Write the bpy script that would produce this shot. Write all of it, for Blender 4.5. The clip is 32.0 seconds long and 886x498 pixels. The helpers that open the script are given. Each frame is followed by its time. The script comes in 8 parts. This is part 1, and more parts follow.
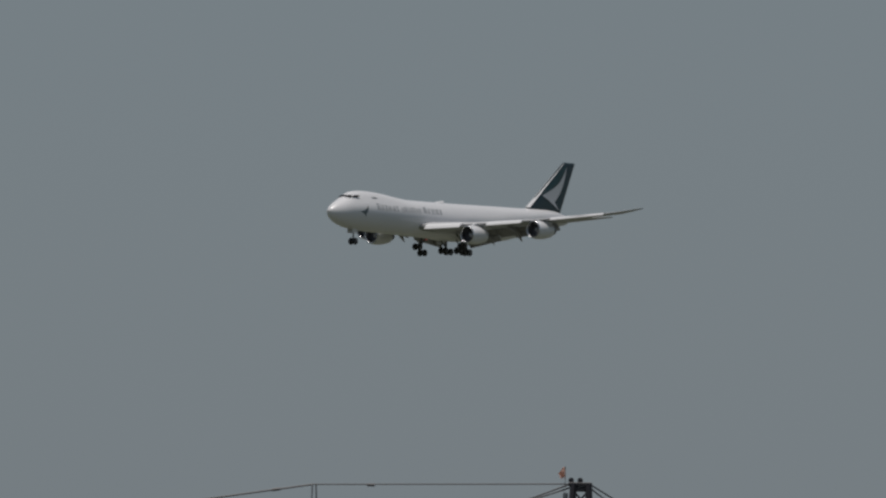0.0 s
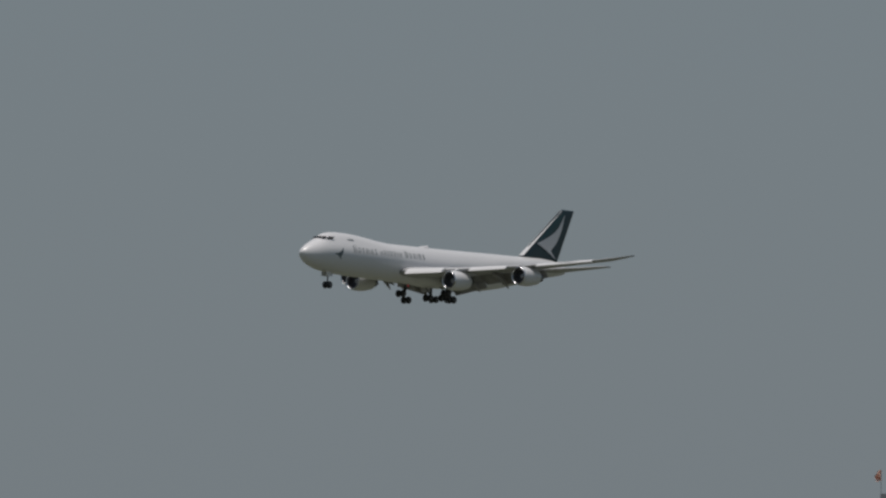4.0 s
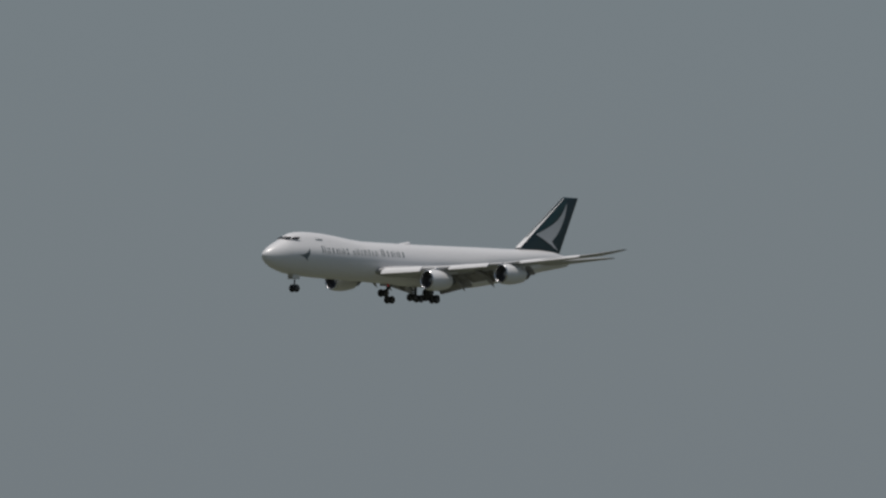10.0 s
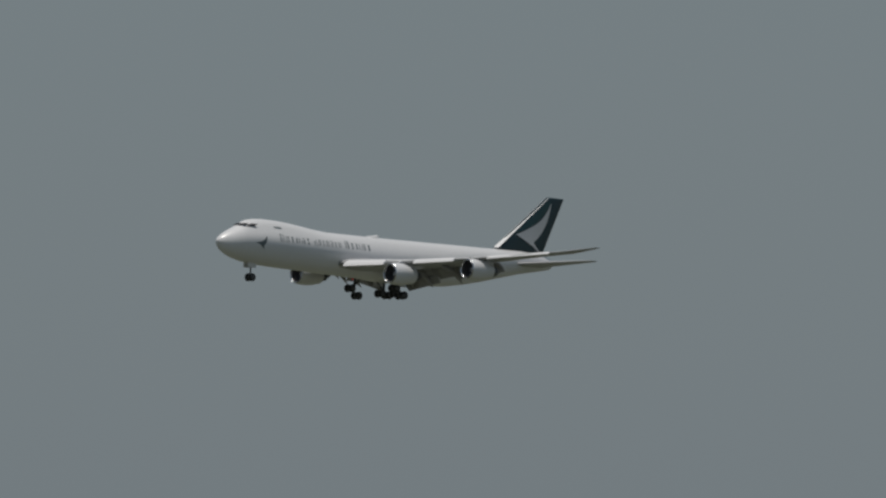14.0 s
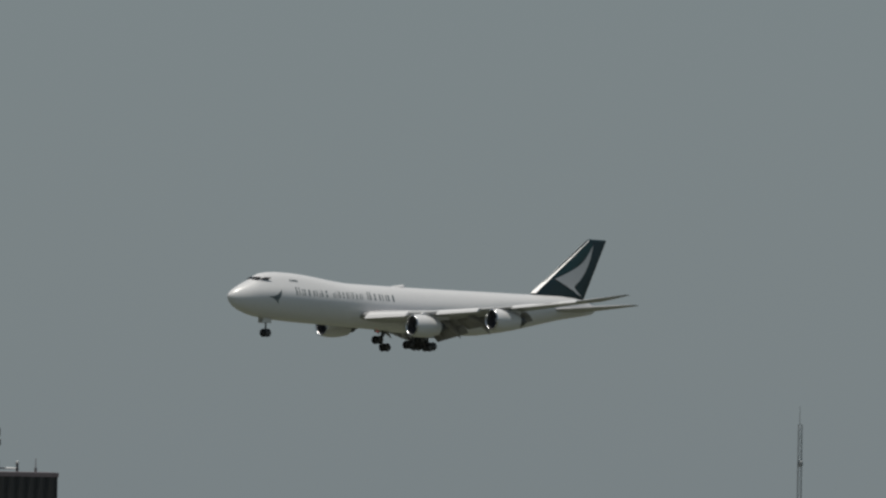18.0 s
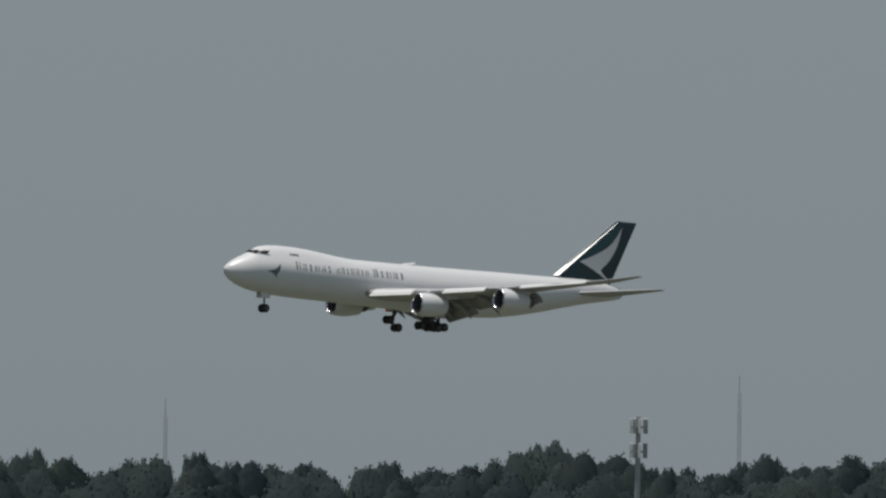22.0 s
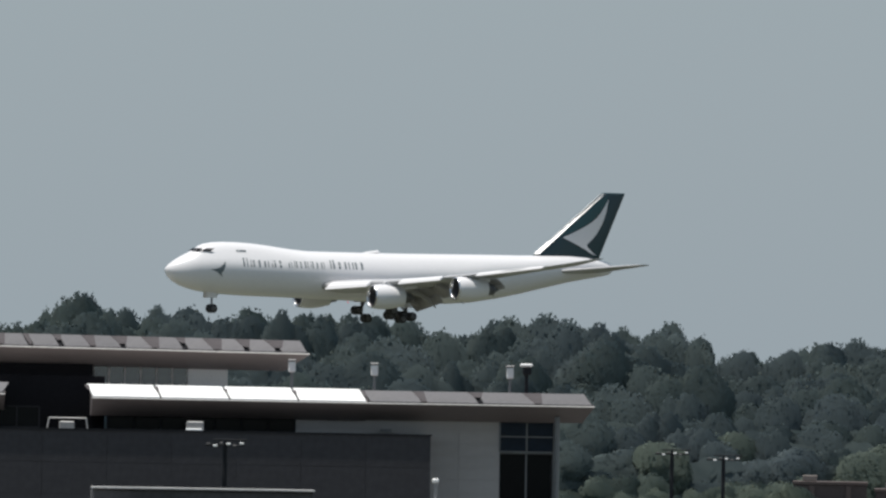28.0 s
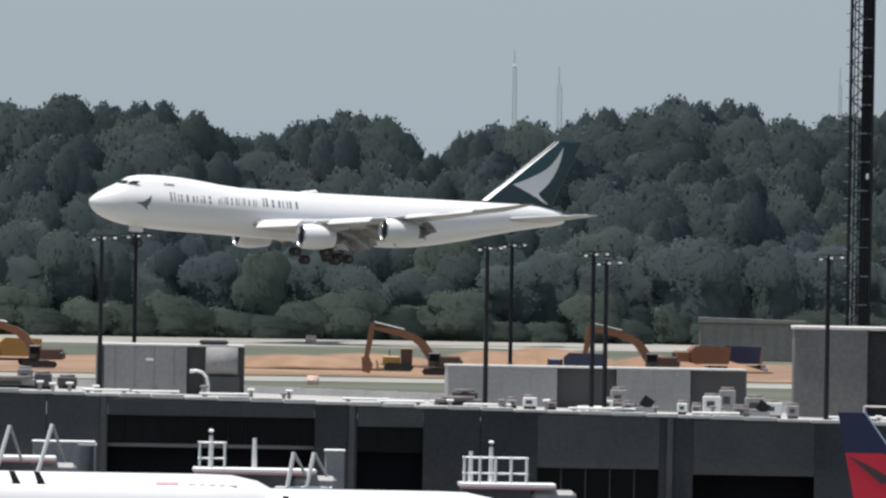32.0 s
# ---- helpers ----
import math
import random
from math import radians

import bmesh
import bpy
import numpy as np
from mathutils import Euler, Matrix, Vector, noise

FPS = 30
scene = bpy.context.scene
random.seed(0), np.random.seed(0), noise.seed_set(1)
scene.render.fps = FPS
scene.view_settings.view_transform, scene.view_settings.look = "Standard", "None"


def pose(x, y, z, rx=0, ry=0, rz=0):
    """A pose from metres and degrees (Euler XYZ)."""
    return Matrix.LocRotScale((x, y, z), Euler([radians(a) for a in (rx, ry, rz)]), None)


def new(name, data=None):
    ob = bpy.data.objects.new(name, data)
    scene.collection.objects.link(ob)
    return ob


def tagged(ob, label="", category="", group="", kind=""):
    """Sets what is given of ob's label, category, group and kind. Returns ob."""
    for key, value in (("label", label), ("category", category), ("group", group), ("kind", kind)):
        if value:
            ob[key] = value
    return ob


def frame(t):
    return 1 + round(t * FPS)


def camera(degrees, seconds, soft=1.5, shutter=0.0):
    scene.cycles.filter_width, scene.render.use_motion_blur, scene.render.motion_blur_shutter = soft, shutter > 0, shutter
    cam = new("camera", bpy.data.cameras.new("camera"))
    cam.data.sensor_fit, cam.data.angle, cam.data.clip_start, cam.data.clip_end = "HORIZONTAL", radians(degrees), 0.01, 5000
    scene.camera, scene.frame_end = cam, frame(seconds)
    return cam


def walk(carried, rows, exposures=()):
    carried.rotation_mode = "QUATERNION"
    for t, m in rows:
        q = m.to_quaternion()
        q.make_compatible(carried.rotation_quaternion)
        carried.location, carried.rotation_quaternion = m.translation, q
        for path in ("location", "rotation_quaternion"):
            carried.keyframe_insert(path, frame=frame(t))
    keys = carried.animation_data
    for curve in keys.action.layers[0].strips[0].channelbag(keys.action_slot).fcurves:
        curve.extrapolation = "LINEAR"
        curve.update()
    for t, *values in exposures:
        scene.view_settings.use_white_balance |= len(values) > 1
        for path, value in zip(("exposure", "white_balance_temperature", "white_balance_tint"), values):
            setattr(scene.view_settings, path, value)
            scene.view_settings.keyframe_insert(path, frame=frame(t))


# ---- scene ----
cam = camera(2.1258, 32.0, soft=2.5)


def pan(azimuth, tilt):
    """The tripod camera, leaning one degree."""
    return pose(0, 0, 26, 90 + tilt, 0, -azimuth) @ pose(0, 0, 0, 0, 0, 1.0)


walk(cam, [
    (0.0, pan(44.5043, 1.5096)), (0.5, pan(44.2290, 1.4568)), (1.0, pan(43.8651, 1.4997)),
    (1.5, pan(43.5302, 1.5591)), (2.0, pan(43.2713, 1.5076)), (2.5, pan(42.9861, 1.5024)),
    (3.0, pan(42.6323, 1.4802)), (3.5, pan(42.2029, 1.4999)), (5.5, pan(40.7915, 1.3318)),
    (6.0, pan(40.3988, 1.3650)), (6.5, pan(40.0071, 1.3276)), (7.0, pan(39.7001, 1.2960)),
    (7.5, pan(39.3885, 1.2753)), (8.0, pan(39.0875, 1.2634)), (8.5, pan(38.6389, 1.2860)),
    (9.0, pan(38.2511, 1.2616)), (9.5, pan(37.8670, 1.2541)), (10.0, pan(37.4251, 1.2339)),
    (10.5, pan(37.0196, 1.2165)), (11.0, pan(36.6272, 1.2096)), (11.5, pan(36.2981, 1.1300)),
    (12.0, pan(35.9342, 1.0480)), (12.5, pan(35.4043, 1.0482)), (13.0, pan(34.9699, 1.0411)),
    (13.5, pan(34.6812, 1.0364)), (15.5, pan(32.9254, 0.9664)), (16.0, pan(32.5237, 1.0002)),
    (16.5, pan(31.9825, 1.0517)), (17.0, pan(31.5096, 1.0467)), (17.5, pan(31.1615, 0.9675)),
    (18.0, pan(30.7583, 0.9390)), (18.5, pan(30.3860, 0.8609)), (19.0, pan(29.9972, 0.8467)),
    (19.5, pan(29.5346, 0.8309)), (20.0, pan(28.7261, 0.8635)), (20.5, pan(28.0545, 0.8076)),
    (21.0, pan(27.8221, 0.8235)), (21.5, pan(27.2935, 0.7563)), (22.0, pan(26.9221, 0.6422)),
    (22.5, pan(26.4729, 0.6508)), (23.0, pan(25.9744, 0.6749)), (23.5, pan(25.4696, 0.6367)),
    (24.0, pan(24.9420, 0.5680)), (24.5, pan(24.4666, 0.5163)), (26.5, pan(21.9815, 0.2458)),
    (27.0, pan(21.5520, 0.1742)), (27.5, pan(21.1135, 0.2270)), (28.0, pan(20.6702, 0.2602)),
    (28.5, pan(20.1186, 0.2828)), (29.0, pan(19.5657, 0.2458)), (29.5, pan(18.9421, 0.1628)),
    (30.0, pan(18.2622, 0.0987)), (30.5, pan(17.5548, 0.0679)), (31.0, pan(17.0692, 0.0276)),
    (31.5, pan(16.6916, -0.0770)), (32.0, pan(16.2603, -0.1766)),
], exposures=[(0.0, -0.08, 6550, 12), (9.0, -0.1, 6550, 12), (13.0, -0.1, 6550, 10), (16.0, -0.03, 6640, 8), (18.0, 0.06, 6700, 8), (19.0, 0.2, 6700, 8), (22.0, 0.27, 6600, 9), (24.5, 0.4, 6700, 8), (26.5, 0.67, 6580, 9.5), (27.0, 0.8, 6480, 10), (28.0, 0.85, 6500, 10), (29.0, 0.8, 6500, 10), (30.0, 0.98, 6500, 10), (32.0, 1.08, 6450, 11.5)])


# ---- light ----
SUN = Vector((-0.20, 0.02, 0.97)).normalized()
world = bpy.data.worlds.new("sky")
scene.world = world
world.use_nodes = True
nt = world.node_tree
sky = nt.nodes.new("ShaderNodeTexSky")
sky.sky_type, sky.sun_disc = "NISHITA", False
sky.sun_elevation = math.asin(SUN.z)
sky.sun_rotation = math.atan2(SUN.x, SUN.y)
sky.altitude, sky.air_density, sky.dust_density, sky.ozone_density = 0, 1.0, 0.6, 1.0
# a hazy summer sky: the clear sky behind an even grey-blue veil
bg = nt.nodes["Background"]
bg.inputs["Strength"].default_value = 0.10
veil = nt.nodes.new("ShaderNodeMix")
veil.data_type = "RGBA"
veil.inputs[0].default_value = 0.88
veil.inputs[7].default_value = (1.39, 1.77, 2.12, 1)
nt.links.new(sky.outputs[0], veil.inputs[6])
nt.links.new(veil.outputs[2], bg.inputs[0])
sun_data = bpy.data.lights.new("sun", "SUN")
sun_data.energy, sun_data.angle, sun_data.color = 2.75, radians(0.6), (1.0, 0.96, 0.90)
sun = new("sun", sun_data)
sun.matrix_world = SUN.to_track_quat("Z", "Y").to_matrix().to_4x4()


# ---- materials ----
def material(name, colour, rough=0.6, metal=0.0, vary=0.12, scale=1.5, bump=0.0, bump_scale=20.0, spec=0.5, per_piece=0.0, coat=0.0):
    """A painted, built or natural surface with variation at two scales."""
    mat = bpy.data.materials.new(name)
    mat.use_nodes = True
    t = mat.node_tree
    b = t.nodes["Principled BSDF"]
    b.inputs["Roughness"].default_value, b.inputs["Metallic"].default_value = rough, metal
    b.inputs["Specular IOR Level"].default_value = spec
    b.inputs["Coat Weight"].default_value = coat
    co = t.nodes.new("ShaderNodeTexCoord")
    big, fine = t.nodes.new("ShaderNodeTexNoise"), t.nodes.new("ShaderNodeTexNoise")
    big.inputs["Scale"].default_value, big.inputs["Detail"].default_value = scale * 0.35, 3
    fine.inputs["Scale"].default_value, fine.inputs["Detail"].default_value = scale * 5, 4
    add = t.nodes.new("ShaderNodeMath")
    add.operation = "ADD"
    for n in (big, fine):
        t.links.new(co.outputs["Object"], n.inputs["Vector"])
    t.links.new(big.outputs[0], add.inputs[0])
    t.links.new(fine.outputs[0], add.inputs[1])
    ramp = t.nodes.new("ShaderNodeMapRange")
    ramp.inputs["From Min"].default_value, ramp.inputs["From Max"].default_value = 0.6, 1.4
    ramp.inputs["To Min"].default_value, ramp.inputs["To Max"].default_value = 1 - vary, 1 + vary
    t.links.new(add.outputs[0], ramp.inputs["Value"])
    last = ramp.outputs[0]
    if per_piece:
        info = t.nodes.new("ShaderNodeObjectInfo")
        pr = t.nodes.new("ShaderNodeMapRange")
        pr.inputs["To Min"].default_value, pr.inputs["To Max"].default_value = 1 - per_piece, 1 + per_piece
        t.links.new(info.outputs["Random"], pr.inputs["Value"])
        mu = t.nodes.new("ShaderNodeMath")
        mu.operation = "MULTIPLY"
        t.links.new(last, mu.inputs[0])
        t.links.new(pr.outputs[0], mu.inputs[1])
        last = mu.outputs[0]
    mix = t.nodes.new("ShaderNodeVectorMath")
    mix.operation = "SCALE"
    mix.inputs[0].default_value = colour
    t.links.new(last, mix.inputs["Scale"])
    t.links.new(mix.outputs[0], b.inputs["Base Color"])
    if bump:
        bn, bu = t.nodes.new("ShaderNodeTexNoise"), t.nodes.new("ShaderNodeBump")
        bn.inputs["Scale"].default_value = bump_scale
        bu.inputs["Strength"].default_value, bu.inputs["Distance"].default_value = bump, 0.05
        t.links.new(co.outputs["Object"], bn.inputs["Vector"])
        t.links.new(bn.outputs[0], bu.inputs["Height"])
        t.links.new(bu.outputs[0], b.inputs["Normal"])
    return mat


def foliage(name, dark, light):
    """Leaves: each clump has its own tone, each tree too."""
    mat = bpy.data.materials.new(name)
    mat.use_nodes = True
    t = mat.node_tree
    b = t.nodes["Principled BSDF"]
    b.inputs["Roughness"].default_value, b.inputs["Specular IOR Level"].default_value = 0.75, 0.12
    geo, info, tex = t.nodes.new("ShaderNodeNewGeometry"), t.nodes.new("ShaderNodeObjectInfo"), t.nodes.new("ShaderNodeTexNoise")
    tex.inputs["Scale"].default_value = 0.035
    t.links.new(geo.outputs["Position"], tex.inputs["Vector"])
    a1, a2 = t.nodes.new("ShaderNodeMath"), t.nodes.new("ShaderNodeMath")
    a1.operation = a2.operation = "ADD"
    half = t.nodes.new("ShaderNodeMath")
    half.operation = "MULTIPLY"
    half.inputs[1].default_value = 0.16
    t.links.new(geo.outputs["Random Per Island"], half.inputs[0])
    t.links.new(half.outputs[0], a1.inputs[0])
    each, patch = t.nodes.new("ShaderNodeMath"), t.nodes.new("ShaderNodeMath")
    each.operation = patch.operation = "MULTIPLY"
    each.inputs[1].default_value, patch.inputs[1].default_value = 0.3, 1.3
    t.links.new(info.outputs["Random"], each.inputs[0])
    t.links.new(tex.outputs[0], patch.inputs[0])
    t.links.new(each.outputs[0], a1.inputs[1])
    t.links.new(a1.outputs[0], a2.inputs[0])
    t.links.new(patch.outputs[0], a2.inputs[1])
    mr = t.nodes.new("ShaderNodeMapRange")
    mr.inputs["From Min"].default_value, mr.inputs["From Max"].default_value = 0.55, 1.5
    t.links.new(a2.outputs[0], mr.inputs["Value"])
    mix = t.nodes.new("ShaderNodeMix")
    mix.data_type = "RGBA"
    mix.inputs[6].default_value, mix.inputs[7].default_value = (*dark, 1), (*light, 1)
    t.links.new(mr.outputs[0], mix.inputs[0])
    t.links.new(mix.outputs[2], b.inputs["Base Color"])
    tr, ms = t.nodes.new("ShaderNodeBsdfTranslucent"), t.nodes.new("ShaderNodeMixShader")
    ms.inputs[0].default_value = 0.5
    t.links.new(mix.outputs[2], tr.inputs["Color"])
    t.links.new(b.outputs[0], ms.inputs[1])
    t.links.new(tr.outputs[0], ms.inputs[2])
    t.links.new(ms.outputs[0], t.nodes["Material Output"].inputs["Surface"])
    return mat


def glass(name, tint, rough=0.05):
    mat = material(name, tint, rough=rough, vary=0.3, scale=0.6, spec=0.12)
    return mat


WHITE_PAINT = material("aircraft white paint", (0.72, 0.71, 0.718), rough=0.32, vary=0.03, scale=0.4, coat=0.3)
GREEN_PAINT = material("aircraft dark green paint", (0.008, 0.032, 0.040), rough=0.3, vary=0.08, scale=0.5, coat=0.3)
LETTER_PAINT = material("grey-green lettering", (0.12, 0.145, 0.155), rough=0.4, vary=0.1)
LETTER_BAR = material("grey-green lettering bars", (0.15, 0.175, 0.19), rough=0.4, vary=0.1)
WING_GREY = material("aircraft grey", (0.43, 0.43, 0.44), rough=0.4, vary=0.08, scale=0.6)
FLAP_GREY = material("flap grey", (0.29, 0.28, 0.285), rough=0.5, vary=0.15)
BARE_METAL = material("bare metal lip", (0.6, 0.6, 0.62), rough=0.25, metal=1.0, vary=0.08)
TYRE = material("tyre rubber", (0.02, 0.02, 0.022), rough=0.8, vary=0.2)
GEAR_METAL = material("gear grey", (0.075, 0.075, 0.08), rough=0.45, vary=0.15)
FAN_DARK = material("fan dark", (0.03, 0.03, 0.035), rough=0.4, vary=0.2)
COCKPIT = glass("cockpit glass", (0.05, 0.05, 0.055))
RED_LAMP = material("red beacon", (0.7, 0.03, 0.03), rough=0.3)
RED_LAMP.node_tree.nodes["Principled BSDF"].inputs["Emission Color"].default_value = (1.0, 0.05, 0.08, 1)
RED_LAMP.node_tree.nodes["Principled BSDF"].inputs["Emission Strength"].default_value = 0.25
STEEL_DARK = material("dark painted steel", (0.014, 0.015, 0.018), rough=0.75, vary=0.25, scale=2, spec=0.25)
STEEL_GREY = material("galvanised steel", (0.36, 0.37, 0.38), rough=0.5, metal=0.6, vary=0.2, scale=3)
WHITE_METAL = material("white enamelled metal", (0.74, 0.74, 0.73), rough=0.4, vary=0.1, scale=2)
ORANGE = material("faded orange warning cloth", (0.74, 0.47, 0.38), rough=0.7, vary=0.12)
CRANE_DARK = material("dark crane steel", (0.022, 0.02, 0.026), rough=0.5, vary=0.25)
FASCIA = material("grey-brown corrugated cladding", (0.034, 0.033, 0.034), rough=0.55, vary=0.22, scale=1.5, per_piece=0.08)
ROOF_EDGE = material("weathered white coping", (0.56, 0.54, 0.52), rough=0.5, vary=0.18, scale=1.2)
ROOF_METAL = material("pale standing seam roof", (0.84, 0.83, 0.81), rough=0.45, metal=0.0, vary=0.12, scale=0.8, per_piece=0.05)
SOFFIT = material("brown-grey soffit", (0.205, 0.178, 0.175), rough=0.6, vary=0.1, scale=0.6)
WHITE_PANEL = material("off-white wall panel", (0.475, 0.455, 0.445), rough=0.6, vary=0.07, scale=0.7, per_piece=0.025)
DARK_WALL = material("charcoal wall panel", (0.056, 0.054, 0.058), rough=0.8, spec=0.25, vary=0.22, scale=0.6, per_piece=0.03)
CONCRETE = material("grey concrete", (0.13, 0.128, 0.128), rough=0.85, vary=0.3, scale=0.8, bump=0.3, per_piece=0.06)
CONCRETE_PALE = material("pale roof membrane", (0.36, 0.345, 0.33), rough=0.75, vary=0.18, scale=0.4)
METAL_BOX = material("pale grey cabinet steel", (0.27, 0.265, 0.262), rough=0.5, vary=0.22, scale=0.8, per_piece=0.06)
# also paints the shaded sides of the rooftop plant rooms
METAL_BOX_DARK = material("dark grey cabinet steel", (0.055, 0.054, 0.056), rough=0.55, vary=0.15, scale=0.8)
# near-black paint stands in for the shade inside openings
BLACK_OPENING = material("black paint for unlit interiors", (0.010, 0.010, 0.012), rough=0.8, vary=0.2, spec=0.08)
PANE = glass("tinted window pane", (0.006, 0.007, 0.008), 0.12)
# the pipe and whip greys are lightened to paint in some haze
RACK_GREY = material("grimy haze-lightened pipe", (0.17, 0.165, 0.17), rough=0.6, metal=0.0, vary=0.25, scale=3)
WHIP_GREY = material("haze-paled whip grey", (0.36, 0.37, 0.38), rough=0.6, vary=0.12, scale=2)
COPING_DARK = material("weathered brown coping", (0.19, 0.155, 0.165), rough=0.6, vary=0.2, scale=1.5)
PANE_NAVY = glass("navy window pane", (0.016, 0.026, 0.042), 0.14)
PANE_PALE = glass("reflecting curtain wall pane", (0.055, 0.068, 0.078), 0.08)
PANE_PALE.node_tree.nodes["Principled BSDF"].inputs["IOR"].default_value = 2.3
PANE_PALE.node_tree.nodes["Principled BSDF"].inputs["Specular IOR Level"].default_value = 0.5
PANE_BLUE = glass("blue-grey window pane", (0.020, 0.034, 0.058), 0.1)
PANE_BLUE.node_tree.nodes["Principled BSDF"].inputs["IOR"].default_value = 1.7
PANE_BLUE.node_tree.nodes["Principled BSDF"].inputs["Specular IOR Level"].default_value = 0.5
VAULT_GLASS = glass("smoked vault glazing", (0.028, 0.036, 0.037), 0.35)
def clear_glass(name, tint):
    mat = bpy.data.materials.new(name)
    mat.use_nodes = True
    b = mat.node_tree.nodes["Principled BSDF"]
    b.inputs["Base Color"].default_value = (*tint, 1)
    b.inputs["Transmission Weight"].default_value, b.inputs["Roughness"].default_value, b.inputs["IOR"].default_value = 1.0, 0.02, 1.54
    return mat


CLEAR_PANE = clear_glass("grey-blue clear glass", (0.70, 0.82, 0.88))
SEAT_DARK = material("dark seat vinyl", (0.03, 0.03, 0.035), rough=0.5)
ROOM_GREY = material("dim room wall", (0.085, 0.098, 0.108), rough=0.8, vary=0.2, scale=0.5)
BLIND = material("pale window blind", (0.36, 0.40, 0.42), rough=0.7, vary=0.08)
MULLION = material("aluminium mullion", (0.19, 0.195, 0.20), rough=0.45, metal=0.5, vary=0.1)
RIB_WHITE = material("bright aluminium rib", (0.46, 0.45, 0.44), rough=0.4, metal=0.2, vary=0.1)
BRICK_BROWN = material("brown brick wall", (0.085, 0.066, 0.062), rough=0.85, vary=0.2, scale=0.4)
BEIGE_WALL = material("beige wall", (0.19, 0.165, 0.15), rough=0.8, vary=0.12, scale=0.4)
YELLOW = material("machine yellow", (0.36, 0.21, 0.05), rough=0.45, vary=0.15, scale=1.5)
MACHINE_ORANGE = material("faded machine orange", (0.20, 0.090, 0.046), rough=0.5, vary=0.2, scale=1.5)
TRUCK_BLUE = material("dark blue truck paint", (0.02, 0.025, 0.06), rough=0.35, vary=0.1)
NAVY = material("navy tail paint", (0.010, 0.018, 0.065), rough=0.3, vary=0.06, coat=0.3)
CRIMSON = material("red tail paint", (0.72, 0.016, 0.045), rough=0.3, vary=0.06, coat=0.3)
BARK = material("bark", (0.10, 0.075, 0.055), rough=0.9, vary=0.3, scale=4)
# leaf colours are raised and blued to carry the distance haze
HAZED_LEAF = foliage("leaves", (0.126, 0.160, 0.178), (0.164, 0.204, 0.178))
HAZED_LEAF_LIGHT = foliage("hazed light leaves", (0.155, 0.194, 0.178), (0.205, 0.240, 0.180))


# ---- mesh helpers ----
def part(name, bm, mat, parent=None, label=""):
    """One mesh object, under a thing or a part."""
    me = bpy.data.meshes.new(name)
    bm.to_mesh(me)
    bm.free()
    me.materials.append(mat)
    ob = new(name, me)
    ob.parent = parent
    return tagged(ob, label)


def thing(name, m, label, category, group="", kind=""):
    ob = new(name)
    ob.matrix_world = m
    ob.empty_display_size = 0.5
    return tagged(ob, label, category, group, kind)


def at(azimuth, reach, z=0.0, turn=0.0):
    """A pose out on the field whose y axis points away from the camera."""
    a = radians(azimuth)
    return pose(reach * math.sin(a), reach * math.cos(a), z, 0, 0, -azimuth + turn)


def box(bm, x0, x1, y0, y1, z0, z1, bevel=0.0):
    vs = [bm.verts.new((x, y, z)) for z in (z0, z1) for y in (y0, y1) for x in (x0, x1)]
    fs = [bm.faces.new([vs[i] for i in q]) for q in ((0, 2, 3, 1), (4, 5, 7, 6), (0, 1, 5, 4), (2, 6, 7, 3), (0, 4, 6, 2), (1, 3, 7, 5))]
    if bevel:
        es = list({e for f in fs for e in f.edges})
        bmesh.ops.bevel(bm, geom=es, offset=bevel, segments=1, affect="EDGES", profile=0.5)
    return bm


def boxm(*args, bevel=0.0):
    return box(bmesh.new(), *args, bevel=bevel)


def rod(bm, a, b, r, r2=None, n=6, cap=True):
    """A tapering bar from a to b."""
    a, b = Vector(a), Vector(b)
    d = (b - a).normalized()
    s = d.orthogonal().normalized()
    u = d.cross(s)
    r2 = r if r2 is None else r2
    r0 = [bm.verts.new(a + (s * math.cos(i * math.tau / n) + u * math.sin(i * math.tau / n)) * r) for i in range(n)]
    r1 = [bm.verts.new(b + (s * math.cos(i * math.tau / n) + u * math.sin(i * math.tau / n)) * r2) for i in range(n)]
    for i in range(n):
        bm.faces.new((r0[i], r0[(i + 1) % n], r1[(i + 1) % n], r1[i]))
    if cap:
        bm.faces.new(r0[::-1])
        bm.faces.new(r1)
    return bm


def rodm(a, b, r, r2=None, n=6):
    return rod(bmesh.new(), a, b, r, r2, n)


def loft(bm, rings, close=True, smooth=True, caps=True):
    """Skin rings of equal count."""
    vs = [[bm.verts.new(p) for p in ring] for ring in rings]
    n = len(vs[0])
    for a, b in zip(vs, vs[1:]):
        for i in range(n if close else n - 1):
            try:
                f = bm.faces.new((a[i], a[(i + 1) % n], b[(i + 1) % n], b[i]))
                f.smooth = smooth
            except ValueError:
                pass
    if caps and close:
        bm.faces.new(vs[0][::-1])
        bm.faces.new(vs[-1])
    return bm


def prism(points, axis, lo, hi):
    """A flat outline given thickness along an axis (0, 1 or 2); the outline's two coordinates are the other axes in order."""
    bm = bmesh.new()
    rings = []
    for d in (lo, hi):
        ring = []
        for p in points:
            q = list(p)
            q.insert(axis, d)
            ring.append(q)
        rings.append(ring)
    return loft(bm, rings, smooth=False)


